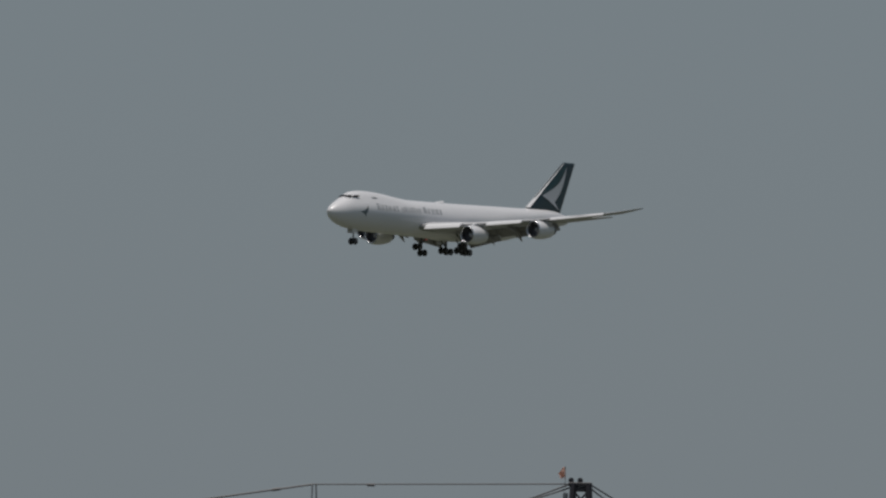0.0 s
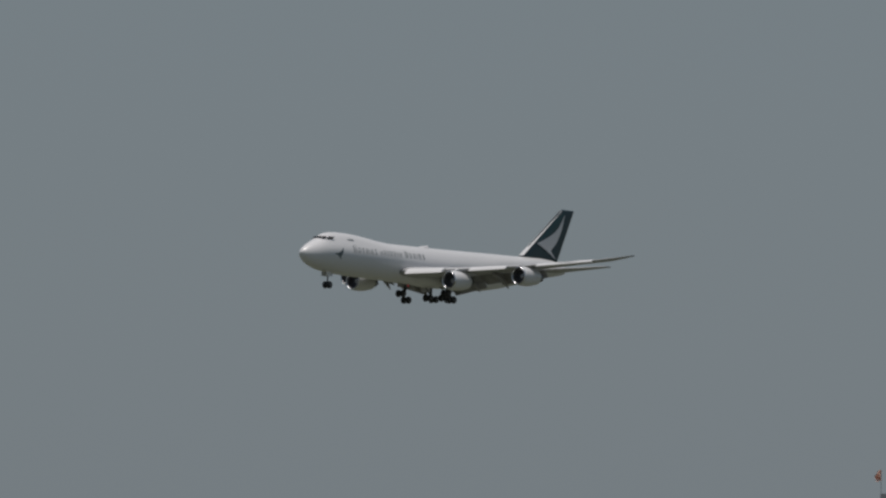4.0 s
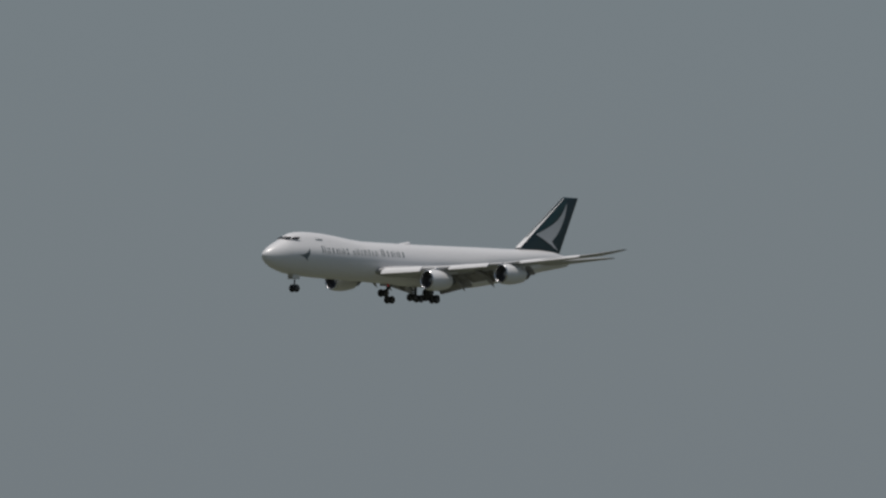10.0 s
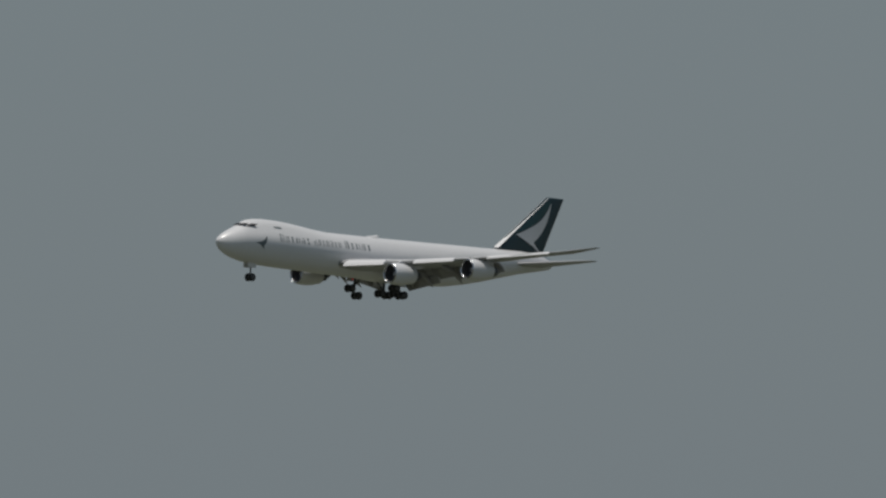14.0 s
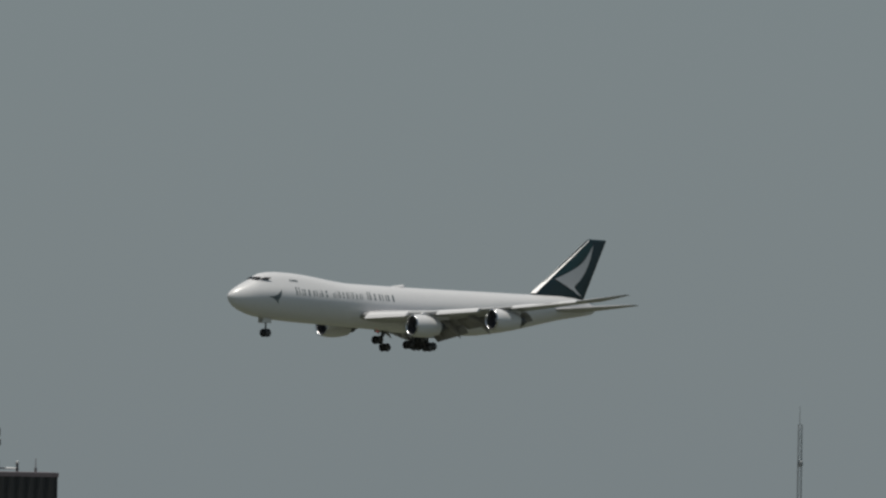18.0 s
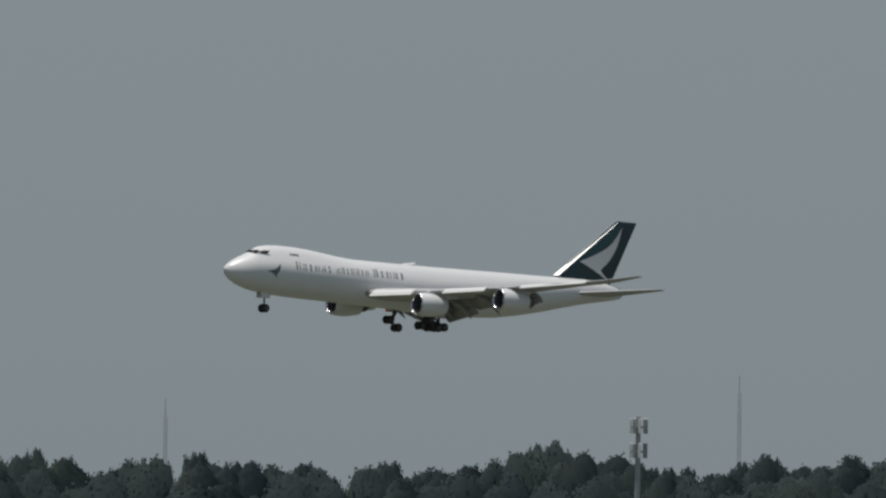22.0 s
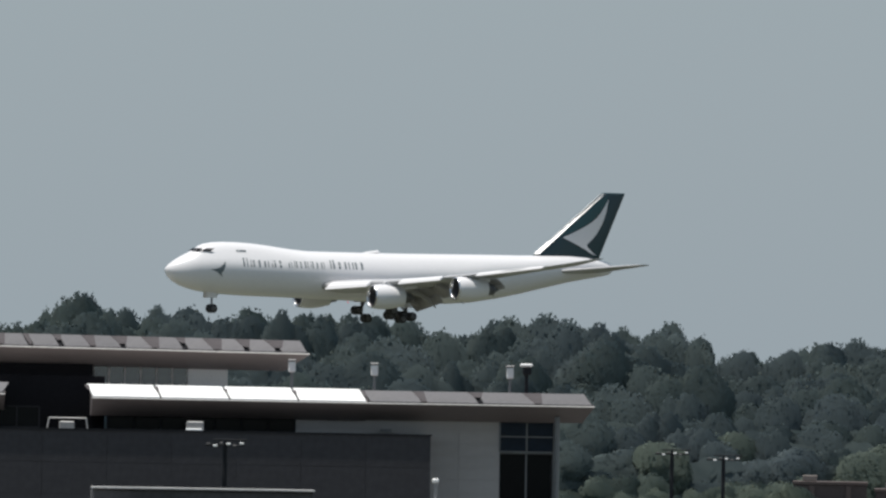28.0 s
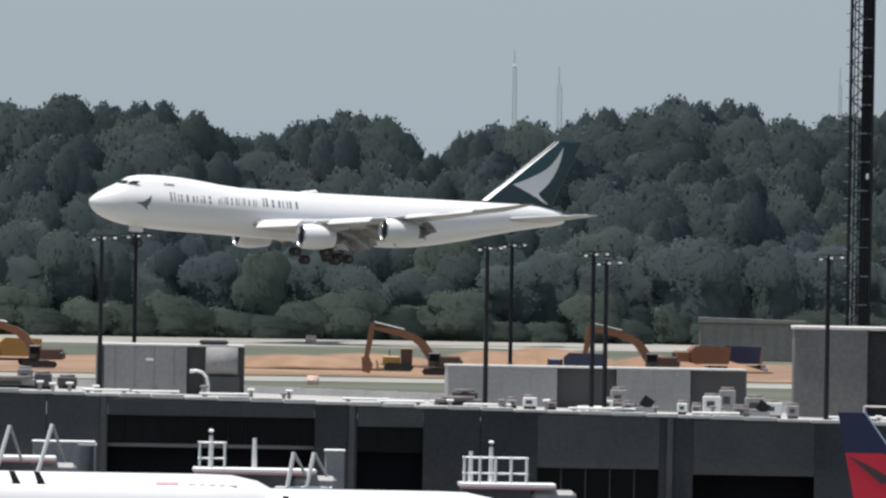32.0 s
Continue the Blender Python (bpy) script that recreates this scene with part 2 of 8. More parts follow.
# ---- ground ----
def ground_material():
    mat = bpy.data.materials.new("airfield grass and soil")
    mat.use_nodes = True
    t = mat.node_tree
    b = t.nodes["Principled BSDF"]
    b.inputs["Roughness"].default_value = 0.95
    geo = t.nodes.new("ShaderNodeNewGeometry")
    n1, n2 = t.nodes.new("ShaderNodeTexNoise"), t.nodes.new("ShaderNodeTexNoise")
    n1.inputs["Scale"].default_value, n1.inputs["Detail"].default_value = 0.012, 5
    n2.inputs["Scale"].default_value, n2.inputs["Detail"].default_value = 0.4, 4
    for n in (n1, n2):
        t.links.new(geo.outputs["Position"], n.inputs["Vector"])
    r = t.nodes.new("ShaderNodeValToRGB")
    r.color_ramp.elements[0].position, r.color_ramp.elements[0].color = 0.38, (0.080, 0.088, 0.058, 1)
    r.color_ramp.elements[1].position, r.color_ramp.elements[1].color = 0.62, (0.125, 0.133, 0.092, 1)
    t.links.new(n1.outputs[0], r.inputs[0])
    m = t.nodes.new("ShaderNodeMix")
    m.data_type, m.blend_type = "RGBA", "MULTIPLY"
    m.inputs[0].default_value = 0.5
    t.links.new(r.outputs[0], m.inputs[6])
    t.links.new(n2.outputs[0], m.inputs[7])
    t.links.new(m.outputs[2], b.inputs["Base Color"])
    return mat


def height(x, y):
    """The land: flat airfield, a gentle swell under the runway, then the wooded bank."""
    az = math.degrees(math.atan2(x, y))
    swell = 2.0 * min(max((y - 2960) / 350, 0), 1)
    s = min(max((y - 3318) / 420, 0), 1)
    rise = 11 + 7 * math.exp(-((az - 17.6) / 1.8) ** 2)
    return swell + rise * s * s * (3 - 2 * s)


def make_ground():
    ys = [-9000, -3000, -600, 0, 600, 1500, 2400, 2900, 2960, 3060, 3160, 3260, 3318] + [3360 + 60 * i for i in range(8)] + [4100, 4700, 5600, 9000]
    xs = [-9000, -4000, -1500, -300, 300] + [600 + 60 * i for i in range(34)] + [3000, 3600, 5000, 9000]
    bm = bmesh.new()
    grid = [[bm.verts.new((x, y, height(x, y))) for x in xs] for y in ys]
    for r0, r1 in zip(grid, grid[1:]):
        for i in range(len(xs) - 1):
            bm.faces.new((r0[i], r0[i + 1], r1[i + 1], r1[i]))
    tagged(part("ground", bm, ground_material()), "dry grass airfield ground rising to a wooded bank", "ground", kind="structure")


make_ground()


# ---- woods ----
def crown_mesh(name, seed, radius, tall, level, clumps, leaf):
    """A full crown: one billowing mass with uneven lobes, and small leaf clumps all over it. Its shading normals are
    bent to the open airfield to even out the light, and light passes through its leaves.
    """
    rng = random.Random(seed)
    off = Vector((seed * 3.7, seed * 1.3, seed * 0.7))
    ico = bmesh.new()
    bmesh.ops.create_icosphere(ico, subdivisions=level, radius=1)
    ico.verts.ensure_lookup_table()
    base = [v.co.normalized() for v in ico.verts]
    faces = [tuple(v.index for v in f.verts) for f in ico.faces]
    ico.free()
    # the crown is a handful of overlapping rounded masses, seen from its middle
    lobes = [(Vector((0, 0, 0.05)), 0.62)]
    for i in range(13):
        z = rng.uniform(-0.55, 0.62)
        a = i * 2.4 + rng.uniform(-0.5, 0.5)
        q = rng.uniform(0.25, 0.62) * math.sqrt(1 - z * z)
        lobes.append((Vector((q * math.cos(a), q * math.sin(a), z)), rng.uniform(0.24, 0.44)))

    def reach(d):
        best, mass = 0.0, lobes[0]
        for c, r in lobes:
            along = d.dot(c)
            under = along * along - c.length_squared + r * r
            if under > 0 and along + math.sqrt(under) > best:
                best, mass = along + math.sqrt(under), (c, r)
        return best, mass[0]

    def skin(d):
        k, c = reach(d)
        k += 0.05 * noise.noise(d * 4.1 + off) + 0.06 * noise.noise(d * 9 + off) + 0.06 * noise.noise(d * 17 + off) + 0.04 * noise.noise(d * 31 + off)
        p = d * k
        return Vector((p.x * radius * 1.12, p.y * radius * 1.12, tall * (0.5 + 0.5 * p.z)))

    verts = [skin(d) for d in base]
    probe = bpy.data.meshes.new("probe")
    probe.from_pydata(verts, [], faces)
    soft = np.empty(len(verts) * 3)
    probe.vertices.foreach_get("normal", soft)
    bpy.data.meshes.remove(probe)
    soft = [Vector(n) for n in soft.reshape(-1, 3)]
    normals = [Vector((0.8 * n.x + 0.4 * d.x, 0.8 * n.y + 0.4 * d.y - 1.0, 0.15 * n.z + 0.22)).normalized() for n, d in zip(soft, base)]
    for k in range(clumps):
        d = Vector((rng.gauss(0, 1), rng.gauss(0, 1), rng.gauss(0.25, 0.8))).normalized()
        c = reach(d)[1]
        axis = (d * 0.9 - c).normalized()
        p = skin(d) + axis * rng.uniform(-0.05, 0.30)
        nrm = (Vector((axis.x + d.x, axis.y + d.y, 0.2 * axis.z)) + Vector((rng.gauss(0, 0.4), rng.gauss(0, 0.4), rng.gauss(0, 0.35)))).normalized()
        s = nrm.orthogonal().normalized()
        u = nrm.cross(s)
        q0 = rng.uniform(0, math.tau)
        i0 = len(verts)
        lean = Vector((0.4 * nrm.x + 0.5 * axis.x + 0.3 * d.x, 0.4 * nrm.y + 0.5 * axis.y + 0.3 * d.y - 1.0, 0.1 * axis.z + 0.1 * nrm.z + 0.24)).normalized()
        for j in range(3):
            q = q0 + j * math.tau / 3
            verts.append(p + (s * math.cos(q) + u * math.sin(q)) * leaf * rng.uniform(0.7, 1.4))
            normals.append(lean)
        faces.append((i0, i0 + 1, i0 + 2))
    top = max(v.z for v in verts)
    me = bpy.data.meshes.new(name)
    me.from_pydata([(v.x, v.y, v.z * tall / top) for v in verts], [], faces)
    me.polygons.foreach_set("use_smooth", [True] * len(faces))
    soften(me, np.array([tuple(n) for n in normals]))
    return me


def soften(me, normals):
    """Give a mesh its own vertex normals."""
    slot = me.attributes.new("custom_normal", "FLOAT_VECTOR", "POINT")
    slot.data.foreach_set("vector", np.asarray(normals, dtype=np.float32).ravel())


def trunk_mesh(tall, radius, seed):
    rng = random.Random(seed)
    bm = bmesh.new()
    top = Vector((rng.uniform(-0.5, 0.5), rng.uniform(-0.5, 0.5), tall * 0.75))
    rod(bm, (0, 0, -1), top * 0.5, 0.42, 0.3, 7)
    rod(bm, top * 0.5, top, 0.3, 0.1, 7)
    for i in range(6):
        a = i * 1.1 + rng.uniform(0, 0.5)
        s = top * rng.uniform(0.45, 0.85)
        rod(bm, s, s + Vector((radius * 0.6 * math.cos(a), radius * 0.6 * math.sin(a), tall * 0.14)), 0.14, 0.04, 5)
    me = bpy.data.meshes.new("trunk")
    bm.to_mesh(me)
    bm.free()
    return me


def tree_kind(seed, radius, tall, clumps):
    cm = crown_mesh("crown", seed, radius, tall, 4, clumps, 0.26)
    cm.materials.append(HAZED_LEAF)
    tm = trunk_mesh(tall, radius, seed + 20)
    tm.materials.append(BARK)
    return tm, cm


KIND_TALL = (15.0, 17.0, 16.0, 17.0, 14.0, 18.0)
LOW_KINDS = [tree_kind(40 + k, (5.0, 5.8, 4.4, 6.4, 5.4, 6.0)[k], KIND_TALL[k], 2250) for k in range(6)]
BUSH_KINDS = [crown_mesh("bush", 70 + k, 6.5, 12.0, 3, 1100, 0.36) for k in range(3)]
for me in BUSH_KINDS:
    me.materials.append(HAZED_LEAF)
PALE_CROWNS = [cm.copy() for tm, cm in LOW_KINDS]
for me in PALE_CROWNS:
    me.materials[0] = HAZED_LEAF_LIGHT


def canopy_top(az):
    """Elevation of the tree line in thousandths over the camera's level."""
    near_rows = (2.6, 2.6, 2.7, 2.7, 2.8, 2.9, 2.5, 1.8, 1.2, 1.8, 2.5, 2.1, 0.9, 1.8, 2.1, 2.4, 2.5, 2.6, 3.2, 3.2, 3.0, 2.4, 2.9, 2.9, 2.6, 3.3, 3.2, 2.7, 3.6, 3.7, 3.7, 4.2, 4.5, 4.6, 3.1, 3.4, 4.0, 3.5, 2.9, 2.6, 2.6, 2.6, 2.4, 2.3, 2.2, 2.5)
    far_rows = (1.2, 1.5, 2.3, 1.5, 1.8, 1.6, 1.7, 1.7, 1.6, 1.7, 1.7, 1.1, 1.4, 1.6, 1.7, 1.2, 1.5, 1.0, 0.5, 0.6, 0.8, 1.0, 1.1, 1.0, 0.9, 1.6, 1.9, 1.6, 0.9, 1.9, 0.9, 1.2, 0.8, 1.4, 2.0, 2.0, 2.0, 2.0, 2.0, 1.9, 1.9, 1.9, 1.9, 2.4, 2.5, 2.3, 1.8, 2.1, 1.9, 1.9, 2.6, 3.1, 2.9, 1.6, 1.7, 1.4, 1.5, 2.0, 1.9, 2.0, 1.7, 1.8, 1.8, 2.0, 2.1, 1.8, 2.1, 2.2, 2.1, 2.0, 2.1, 1.9, 2.1, 2.0, 2.1, 2.2, 3.1, 2.8, 2.2, 2.0, 2.2, 2.6, 2.4, 2.7, 2.6)
    rows = near_rows + far_rows
    k = max(0.0, (az - 15.0) * 10)
    i = min(int(k), len(rows) - 2)
    return rows[i] + (rows[i + 1] - rows[i]) * min(1.0, k - i)


def plant_trees():
    rng = random.Random(5)
    spots = []
    for row in range(9):
        a = 14.5 + 0.05 * row
        end = 29.2 if row > 5 else 25.4
        while a < end:
            y = 3332 + 17 * row + rng.uniform(-8, 8) + (22 if a > 19.3 else 0)
            x = y * math.tan(radians(a))
            crest = min(canopy_top(a), canopy_top(a - 0.05) + 0.5, canopy_top(a + 0.05) + 0.5)
            g = height(x, y)
            full = 26 + math.hypot(x, y) * crest / 1000 + 0.3 - g
            if row > 6:
                tall = (full + (0.9 if a < 18.5 else 0.5)) * rng.uniform(0.96, 1.02)
                wide = rng.uniform(0.85, 1.35)
            else:
                tall = full * min(0.97, rng.uniform(0.88, 1.14) * (0.40 + 0.083 * row))
                wide = rng.choice((0.85, 1.0, 1.1, 1.2, 1.3) if row < 2 else (0.9, 1.05, 1.2, 1.4, 1.65)) * rng.uniform(0.9, 1.1)
            spots.append((row, x, y, g, max(8.0, min(tall, 40)), wide))
            a += rng.uniform(0.08, 0.14) if row > 6 else rng.uniform(0.08, 0.145)
    # the trees that stand out of the skyline
    for i in range(1, 130):
        a = 15.0 + 0.1 * i
        if canopy_top(a) > canopy_top(a - 0.1) + 0.15 and canopy_top(a) >= canopy_top(a + 0.1):
            y = 3490 + (22 if a > 19.3 else 0)
            x = y * math.tan(radians(a))
            spots.append((8, x, y, height(x, y), 26.9 + math.hypot(x, y) * canopy_top(a) / 1000 - height(x, y), rng.uniform(0.75, 1.0)))
    for a, crest, wide in ((25.958, 2.5, 0.62), (26.338, 2.55, 0.58), (25.31, 2.15, 0.95), (26.33, 2.45, 0.45), (27.16, 3.05, 0.52), (27.27, 2.55, 0.75)):
        y = 3520
        x = y * math.tan(radians(a))
        spots.append((8, x, y, height(x, y), 26.5 + math.hypot(x, y) * crest / 1000 - height(x, y), wide))
    # undergrowth along the wood's edge
    a = 14.5
    while a < 25.4:
        y = 3320 + rng.uniform(-3, 3) + (22 if a > 19.3 else 0)
        x = y * math.tan(radians(a))
        spots.append((19, x, y, height(x, y) - 1.0, rng.uniform(4, 9), rng.uniform(0.6, 1.0)))
        a += rng.uniform(0.07, 0.12)
    # taller dark bushes fill the wood's edge between the stems
    a = 14.5
    while a < 25.4:
        y = 3331 + rng.uniform(-3, 3) + (22 if a > 19.3 else 0)
        x = y * math.tan(radians(a))
        spots.append((17, x, y, height(x, y) - 1.0, rng.uniform(7, 12.5), rng.uniform(0.7, 1.1)))
        a += rng.uniform(0.08, 0.12)
    # low scrub before the wood, beside the car park
    for lo, hi, count, low, high in ((21.34, 21.54, 16, 5.0, 8.0), (22.85, 23.25, 22, 7.0, 13.0), (20.2, 24.0, 34, 3.0, 5.5)):
        for k in range(count):
            a = rng.uniform(lo, hi)
            y = rng.uniform(3275, 3340)
            x = y * math.tan(radians(a))
            spots.append((18, x, y, height(x, y) - 1.0, rng.uniform(low, high), rng.uniform(0.5, 0.85)))
    near = [s for s in spots if s[0] < 2]
    for row, x, y, g, tall, wide in near:
        kind = rng.randrange(6)
        tm, cm = LOW_KINDS[kind]
        ob = thing("tree", Matrix.LocRotScale((x, y, g), Euler((0, 0, rng.uniform(-0.9, 0.9))), Vector((wide, wide, tall / KIND_TALL[kind]))), "broadleaf tree with a dense dark green crown at the wood's edge", "tree", "trees along the runway")
        for nm, me in (("trunk", tm), ("crown", PALE_CROWNS[kind] if rng.random() < 0.15 else cm)):
            o = new(nm, me)
            o.parent = ob
    thicket(spots)
    join_crowns("woods", [s for s in spots if s[0] in (2, 3, 4, 5, 6, 7, 8)], HAZED_LEAF, "dense dark green broadleaf woods on the bank behind the runway", "woods", rng)
    join_crowns("undergrowth", [s for s in spots if s[0] == 17], HAZED_LEAF, "dark leafy bushes along the wood's edge", "bushes", rng)
    join_crowns("scrub", [s for s in spots if s[0] > 17], HAZED_LEAF_LIGHT, "low bright green scrub before the dark woods", "scrub", rng)


def thicket(spots):
    """The leafy mass between the crowns of each row, billowing and rounded over at the top."""
    vs, ns, fs = [], [], []
    for row in range(7):
        line = sorted((s[1], s[2], s[3], s[4]) for s in spots if s[0] == row)
        px, py, pg, pt = (np.array([p[i] for p in line]) for i in range(4))
        xs = np.arange(px[0], px[-1], 0.8)
        # each tree lifts the mass round its own stem
        near = np.abs(xs[:, None] - px[None, :]).argmin(axis=1)
        ease = np.convolve(pt[near], np.ones(9) / 9, mode="same")
        ground = np.interp(xs, px, pg) - 1.0
        front = 3332 + 17 * row + np.where(xs > 3350 * math.tan(radians(19.3)), 22, 0)
        front = np.convolve(np.pad(front, 20, mode="edge"), np.ones(41) / 41, mode="valid") - 3.2
        steps = np.linspace(0, 1, 18)
        n0 = sum(len(v) for v in vs)
        for x, t, g, y in zip(xs, ease, ground, front):
            crown = (t + 1) * 0.80 + 1.2 * noise.noise(Vector((x * 0.21, row * 9.0, 0))) + 0.7 * noise.noise(Vector((x * 0.7, row * 9.0, 4)))
            col, nrm = [], []
            for k in steps:
                z = crown * math.sin(k * math.pi / 2) ** 0.9
                back = 5.5 * (1 - math.cos(k * math.pi / 2)) ** 1.5
                q = Vector((x * 0.3, z * 0.35, row * 5.0))
                bulge = 1.5 * noise.noise(q) + 0.8 * noise.noise(q * 2.7) + 0.35 * noise.noise(q * 6.5)
                col.append((x + 0.5 * noise.noise(q * 4), y + back - bulge, g + z + 0.3 * noise.noise(q * 5)))
                nrm.append((0.7 * noise.noise(q * 1.3 + Vector((3, 1, 0))), -1.0, 0.15 + 0.25 * k))
            vs.append(col)
            ns.append(nrm)
        m = len(steps)
        for i in range(len(xs) - 1):
            for j in range(m - 1):
                a = n0 + i * m + j
                fs.append((a, a + m, a + m + 1, a + 1))
    me = bpy.data.meshes.new("thicket")
    me.from_pydata([p for col in vs for p in col], [], fs)
    me.polygons.foreach_set("use_smooth", [True] * len(fs))
    nr = np.array([n for col in ns for n in col])
    soften(me, nr / np.linalg.norm(nr, axis=1, keepdims=True))
    me.materials.append(HAZED_LEAF)
    tagged(new("thicket", me), "dense dark foliage filling the wood between its crowns", "foliage", kind="stuff")


def join_crowns(name, spots, leaves, label, category, rng):
    vs, ns, fs = [], [], []
    count = 0
    for row, x, y, g, tall, wide in spots:
        if row > 15:
            cm, size = BUSH_KINDS[rng.randrange(3)], 12
        else:
            kind = rng.randrange(6)
            cm, size = LOW_KINDS[kind][1], KIND_TALL[kind]
        # tall trees carry the crown high up; the rows in front hide their stems
        lift = max(0.0, tall - 21.5)
        tall -= lift
        co, nr = np.empty(len(cm.vertices) * 3), np.empty(len(cm.vertices) * 3, dtype=np.float32)
        cm.vertices.foreach_get("co", co)
        cm.attributes["custom_normal"].data.foreach_get("vector", nr)
        co, nr = co.reshape(-1, 3), nr.reshape(-1, 3)
        az = rng.uniform(-0.9, 0.9)
        turn = np.array([[math.cos(az), -math.sin(az), 0], [math.sin(az), math.cos(az), 0], [0, 0, 1]])
        size3 = np.array([wide, wide, tall / size])
        tri = np.empty(len(cm.polygons) * 3, dtype=np.int32)
        cm.loops.foreach_get("vertex_index", tri)
        tri = tri.reshape(-1, 3)
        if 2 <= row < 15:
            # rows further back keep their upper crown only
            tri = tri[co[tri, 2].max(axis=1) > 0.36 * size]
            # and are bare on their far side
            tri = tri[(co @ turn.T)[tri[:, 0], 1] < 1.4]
        used, tri = np.unique(tri, return_inverse=True)
        vs.append((co[used] * size3) @ turn.T + np.array([x, y, g + lift]))
        ns.append(nr[used] @ turn.T)
        fs.append(tri.reshape(-1, 3) + count)
        count += len(used)
    v, f = np.concatenate(vs), np.concatenate(fs)
    me = bpy.data.meshes.new(name)
    me.vertices.add(len(v))
    me.vertices.foreach_set("co", v.ravel())
    me.loops.add(len(f) * 3)
    me.loops.foreach_set("vertex_index", f.ravel().astype(np.int32))
    me.polygons.add(len(f))
    me.polygons.foreach_set("loop_start", (np.arange(len(f)) * 3).astype(np.int32))
    me.polygons.foreach_set("use_smooth", np.ones(len(f), dtype=bool))
    me.update(calc_edges=True)
    soften(me, np.concatenate(ns))
    me.materials.append(leaves)
    tagged(new(name, me), label, category, kind="stuff")


plant_trees()


# ---- the airliner: x runs aft from the nose tip, y to starboard, z up ----
airliner = thing("airliner", pose(3131, 3140, 163, 0, 2, 3), "white four-engined jumbo freighter with a dark green tail, landing gear down", "airplane")


def smoothstep(a, b, x):
    s = min(max((x - a) / (b - a), 0), 1)
    return s * s * (3 - 2 * s)


def lerp_rows(rows, x):
    for (a, *u), (b, *v) in zip(rows, rows[1:]):
        if x <= b:
            s = min(max((x - a) / (b - a), 0), 1)
            return [p + (q - p) * s for p, q in zip(u, v)]
    return rows[-1][1:]


# x: top, bottom, half width
BODY = ((0, 0.05, -0.12, 0.06), (0.2, 0.42, -0.62, 0.5), (0.6, 0.8, -1.15, 0.95), (1.4, 1.38, -1.75, 1.5), (2.5, 2, -2.27, 2.05), (3.8, 2.64, -2.66, 2.52), (4.6, 3.11, -2.84, 2.72),
        (5.3, 3.59, -2.98, 2.85), (6, 3.9, -3.06, 2.95), (7.2, 4.14, -3.18, 3.08), (9, 4.28, -3.32, 3.2), (12, 4.28, -3.44, 3.25), (14.5, 4.14, -3.48, 3.25), (17, 3.88, -3.5, 3.25),
        (20, 3.54, -3.54, 3.25), (23, 3.31, -3.59, 3.25), (26, 3.31, -3.66, 3.25), (36, 3.36, -3.79, 3.25), (46, 3.51, -3.74, 3.25), (50, 3.58, -3.44, 3.22), (54, 3.64, -2.79, 3.12),
        (58, 3.68, -1.96, 2.9), (62, 3.78, -0.99, 2.5), (66, 3.85, -0.06, 1.95), (69, 3.72, 0.5, 1.5), (71.5, 3.35, 0.95, 1.05), (72.8, 3, 1.25, 0.8), (73.2, 2.75, 1.5, 0.55))


def body_ring(x, n=40, grow=0.0):
    top, bot, half = lerp_rows(BODY, x)
    main = 4.1 if x > 8 else None
    ring = []
    mid = bot + (min(top, bot + 2 * half * 1.06) - bot) * 0.5
    for i in range(n):
        a = i * math.tau / n
        s, c = math.sin(a), math.cos(a)
        z = mid + (c * (top - mid) if c > 0 else c * (mid - bot))
        w = half
        if c > 0 and top - mid > half * 1.05:
            k = (z - mid) / (top - mid)
            w = half * (1 - 0.16 * smoothstep(0.15, 0.75, k) * min(1, (top - mid - half * 1.05) / 0.8))
        ring.append((x, s * (w + grow), z + grow * c))
    return ring


def side_y(x, z):
    """Half width of the body at a height."""
    ring = body_ring(x, 120)
    best = min((p for p in ring if p[1] > 0), key=lambda p: abs(p[2] - z))
    return best[1]


def make_body():
    xs = [0.0, 0.08, 0.2, 0.4, 0.6, 1.0, 1.4, 1.9, 2.5, 3.1, 3.8, 4.2, 4.6, 4.95, 5.3, 5.6, 6.0, 6.6, 7.2, 8, 9, 10.5, 11.5, 13, 15, 17, 18.5, 20, 21.5, 23, 24.5, 26, 28, 30, 34, 38, 42, 46, 48, 50, 52, 54, 56, 58, 60, 62, 64, 66, 67.5, 69, 70.3, 71.5, 72.3, 72.8, 73.2]
    part("fuselage", loft(bmesh.new(), [body_ring(x) for x in xs]), WHITE_PAINT, airliner)
    # wing to body fairing
    rings = []
    for i in range(15):
        s = i / 14
        x = 24.5 + 23.5 * s
        k = math.sin(math.pi * min(max(s, 0.02), 0.98)) ** 0.6
        rings.append([(x, 3.5 * k * math.sin(a), -2.2 + 1.75 * k * (-math.cos(a)) if math.cos(a) > 0 else -2.2 + 0.6 * k * (-math.cos(a))) for a in [j * math.tau / 28 for j in range(28)]])
    part("belly_fairing", loft(bmesh.new(), rings), WHITE_PAINT, airliner)


def side_patch(name, outline, mat, parent, side=-1, lift=0.02, label="", cuts=5):
    """A painted shape that lies on the body's side; outline is (x, z) points."""
    bm = bmesh.new()
    vs = [bm.verts.new((x, 0, z)) for x, z in outline]
    bm.faces.new(vs)
    bmesh.ops.triangulate(bm, faces=bm.faces)
    for k in range(cuts):
        long = [e for e in bm.edges if e.calc_length() > 0.5]
        if not long:
            break
        bmesh.ops.subdivide_edges(bm, edges=long, cuts=1)
        bmesh.ops.triangulate(bm, faces=bm.faces)
    for v in bm.verts:
        v.co.y = side * (side_y(v.co.x, v.co.z) + lift)
    return part(name, bm, mat, parent, label)


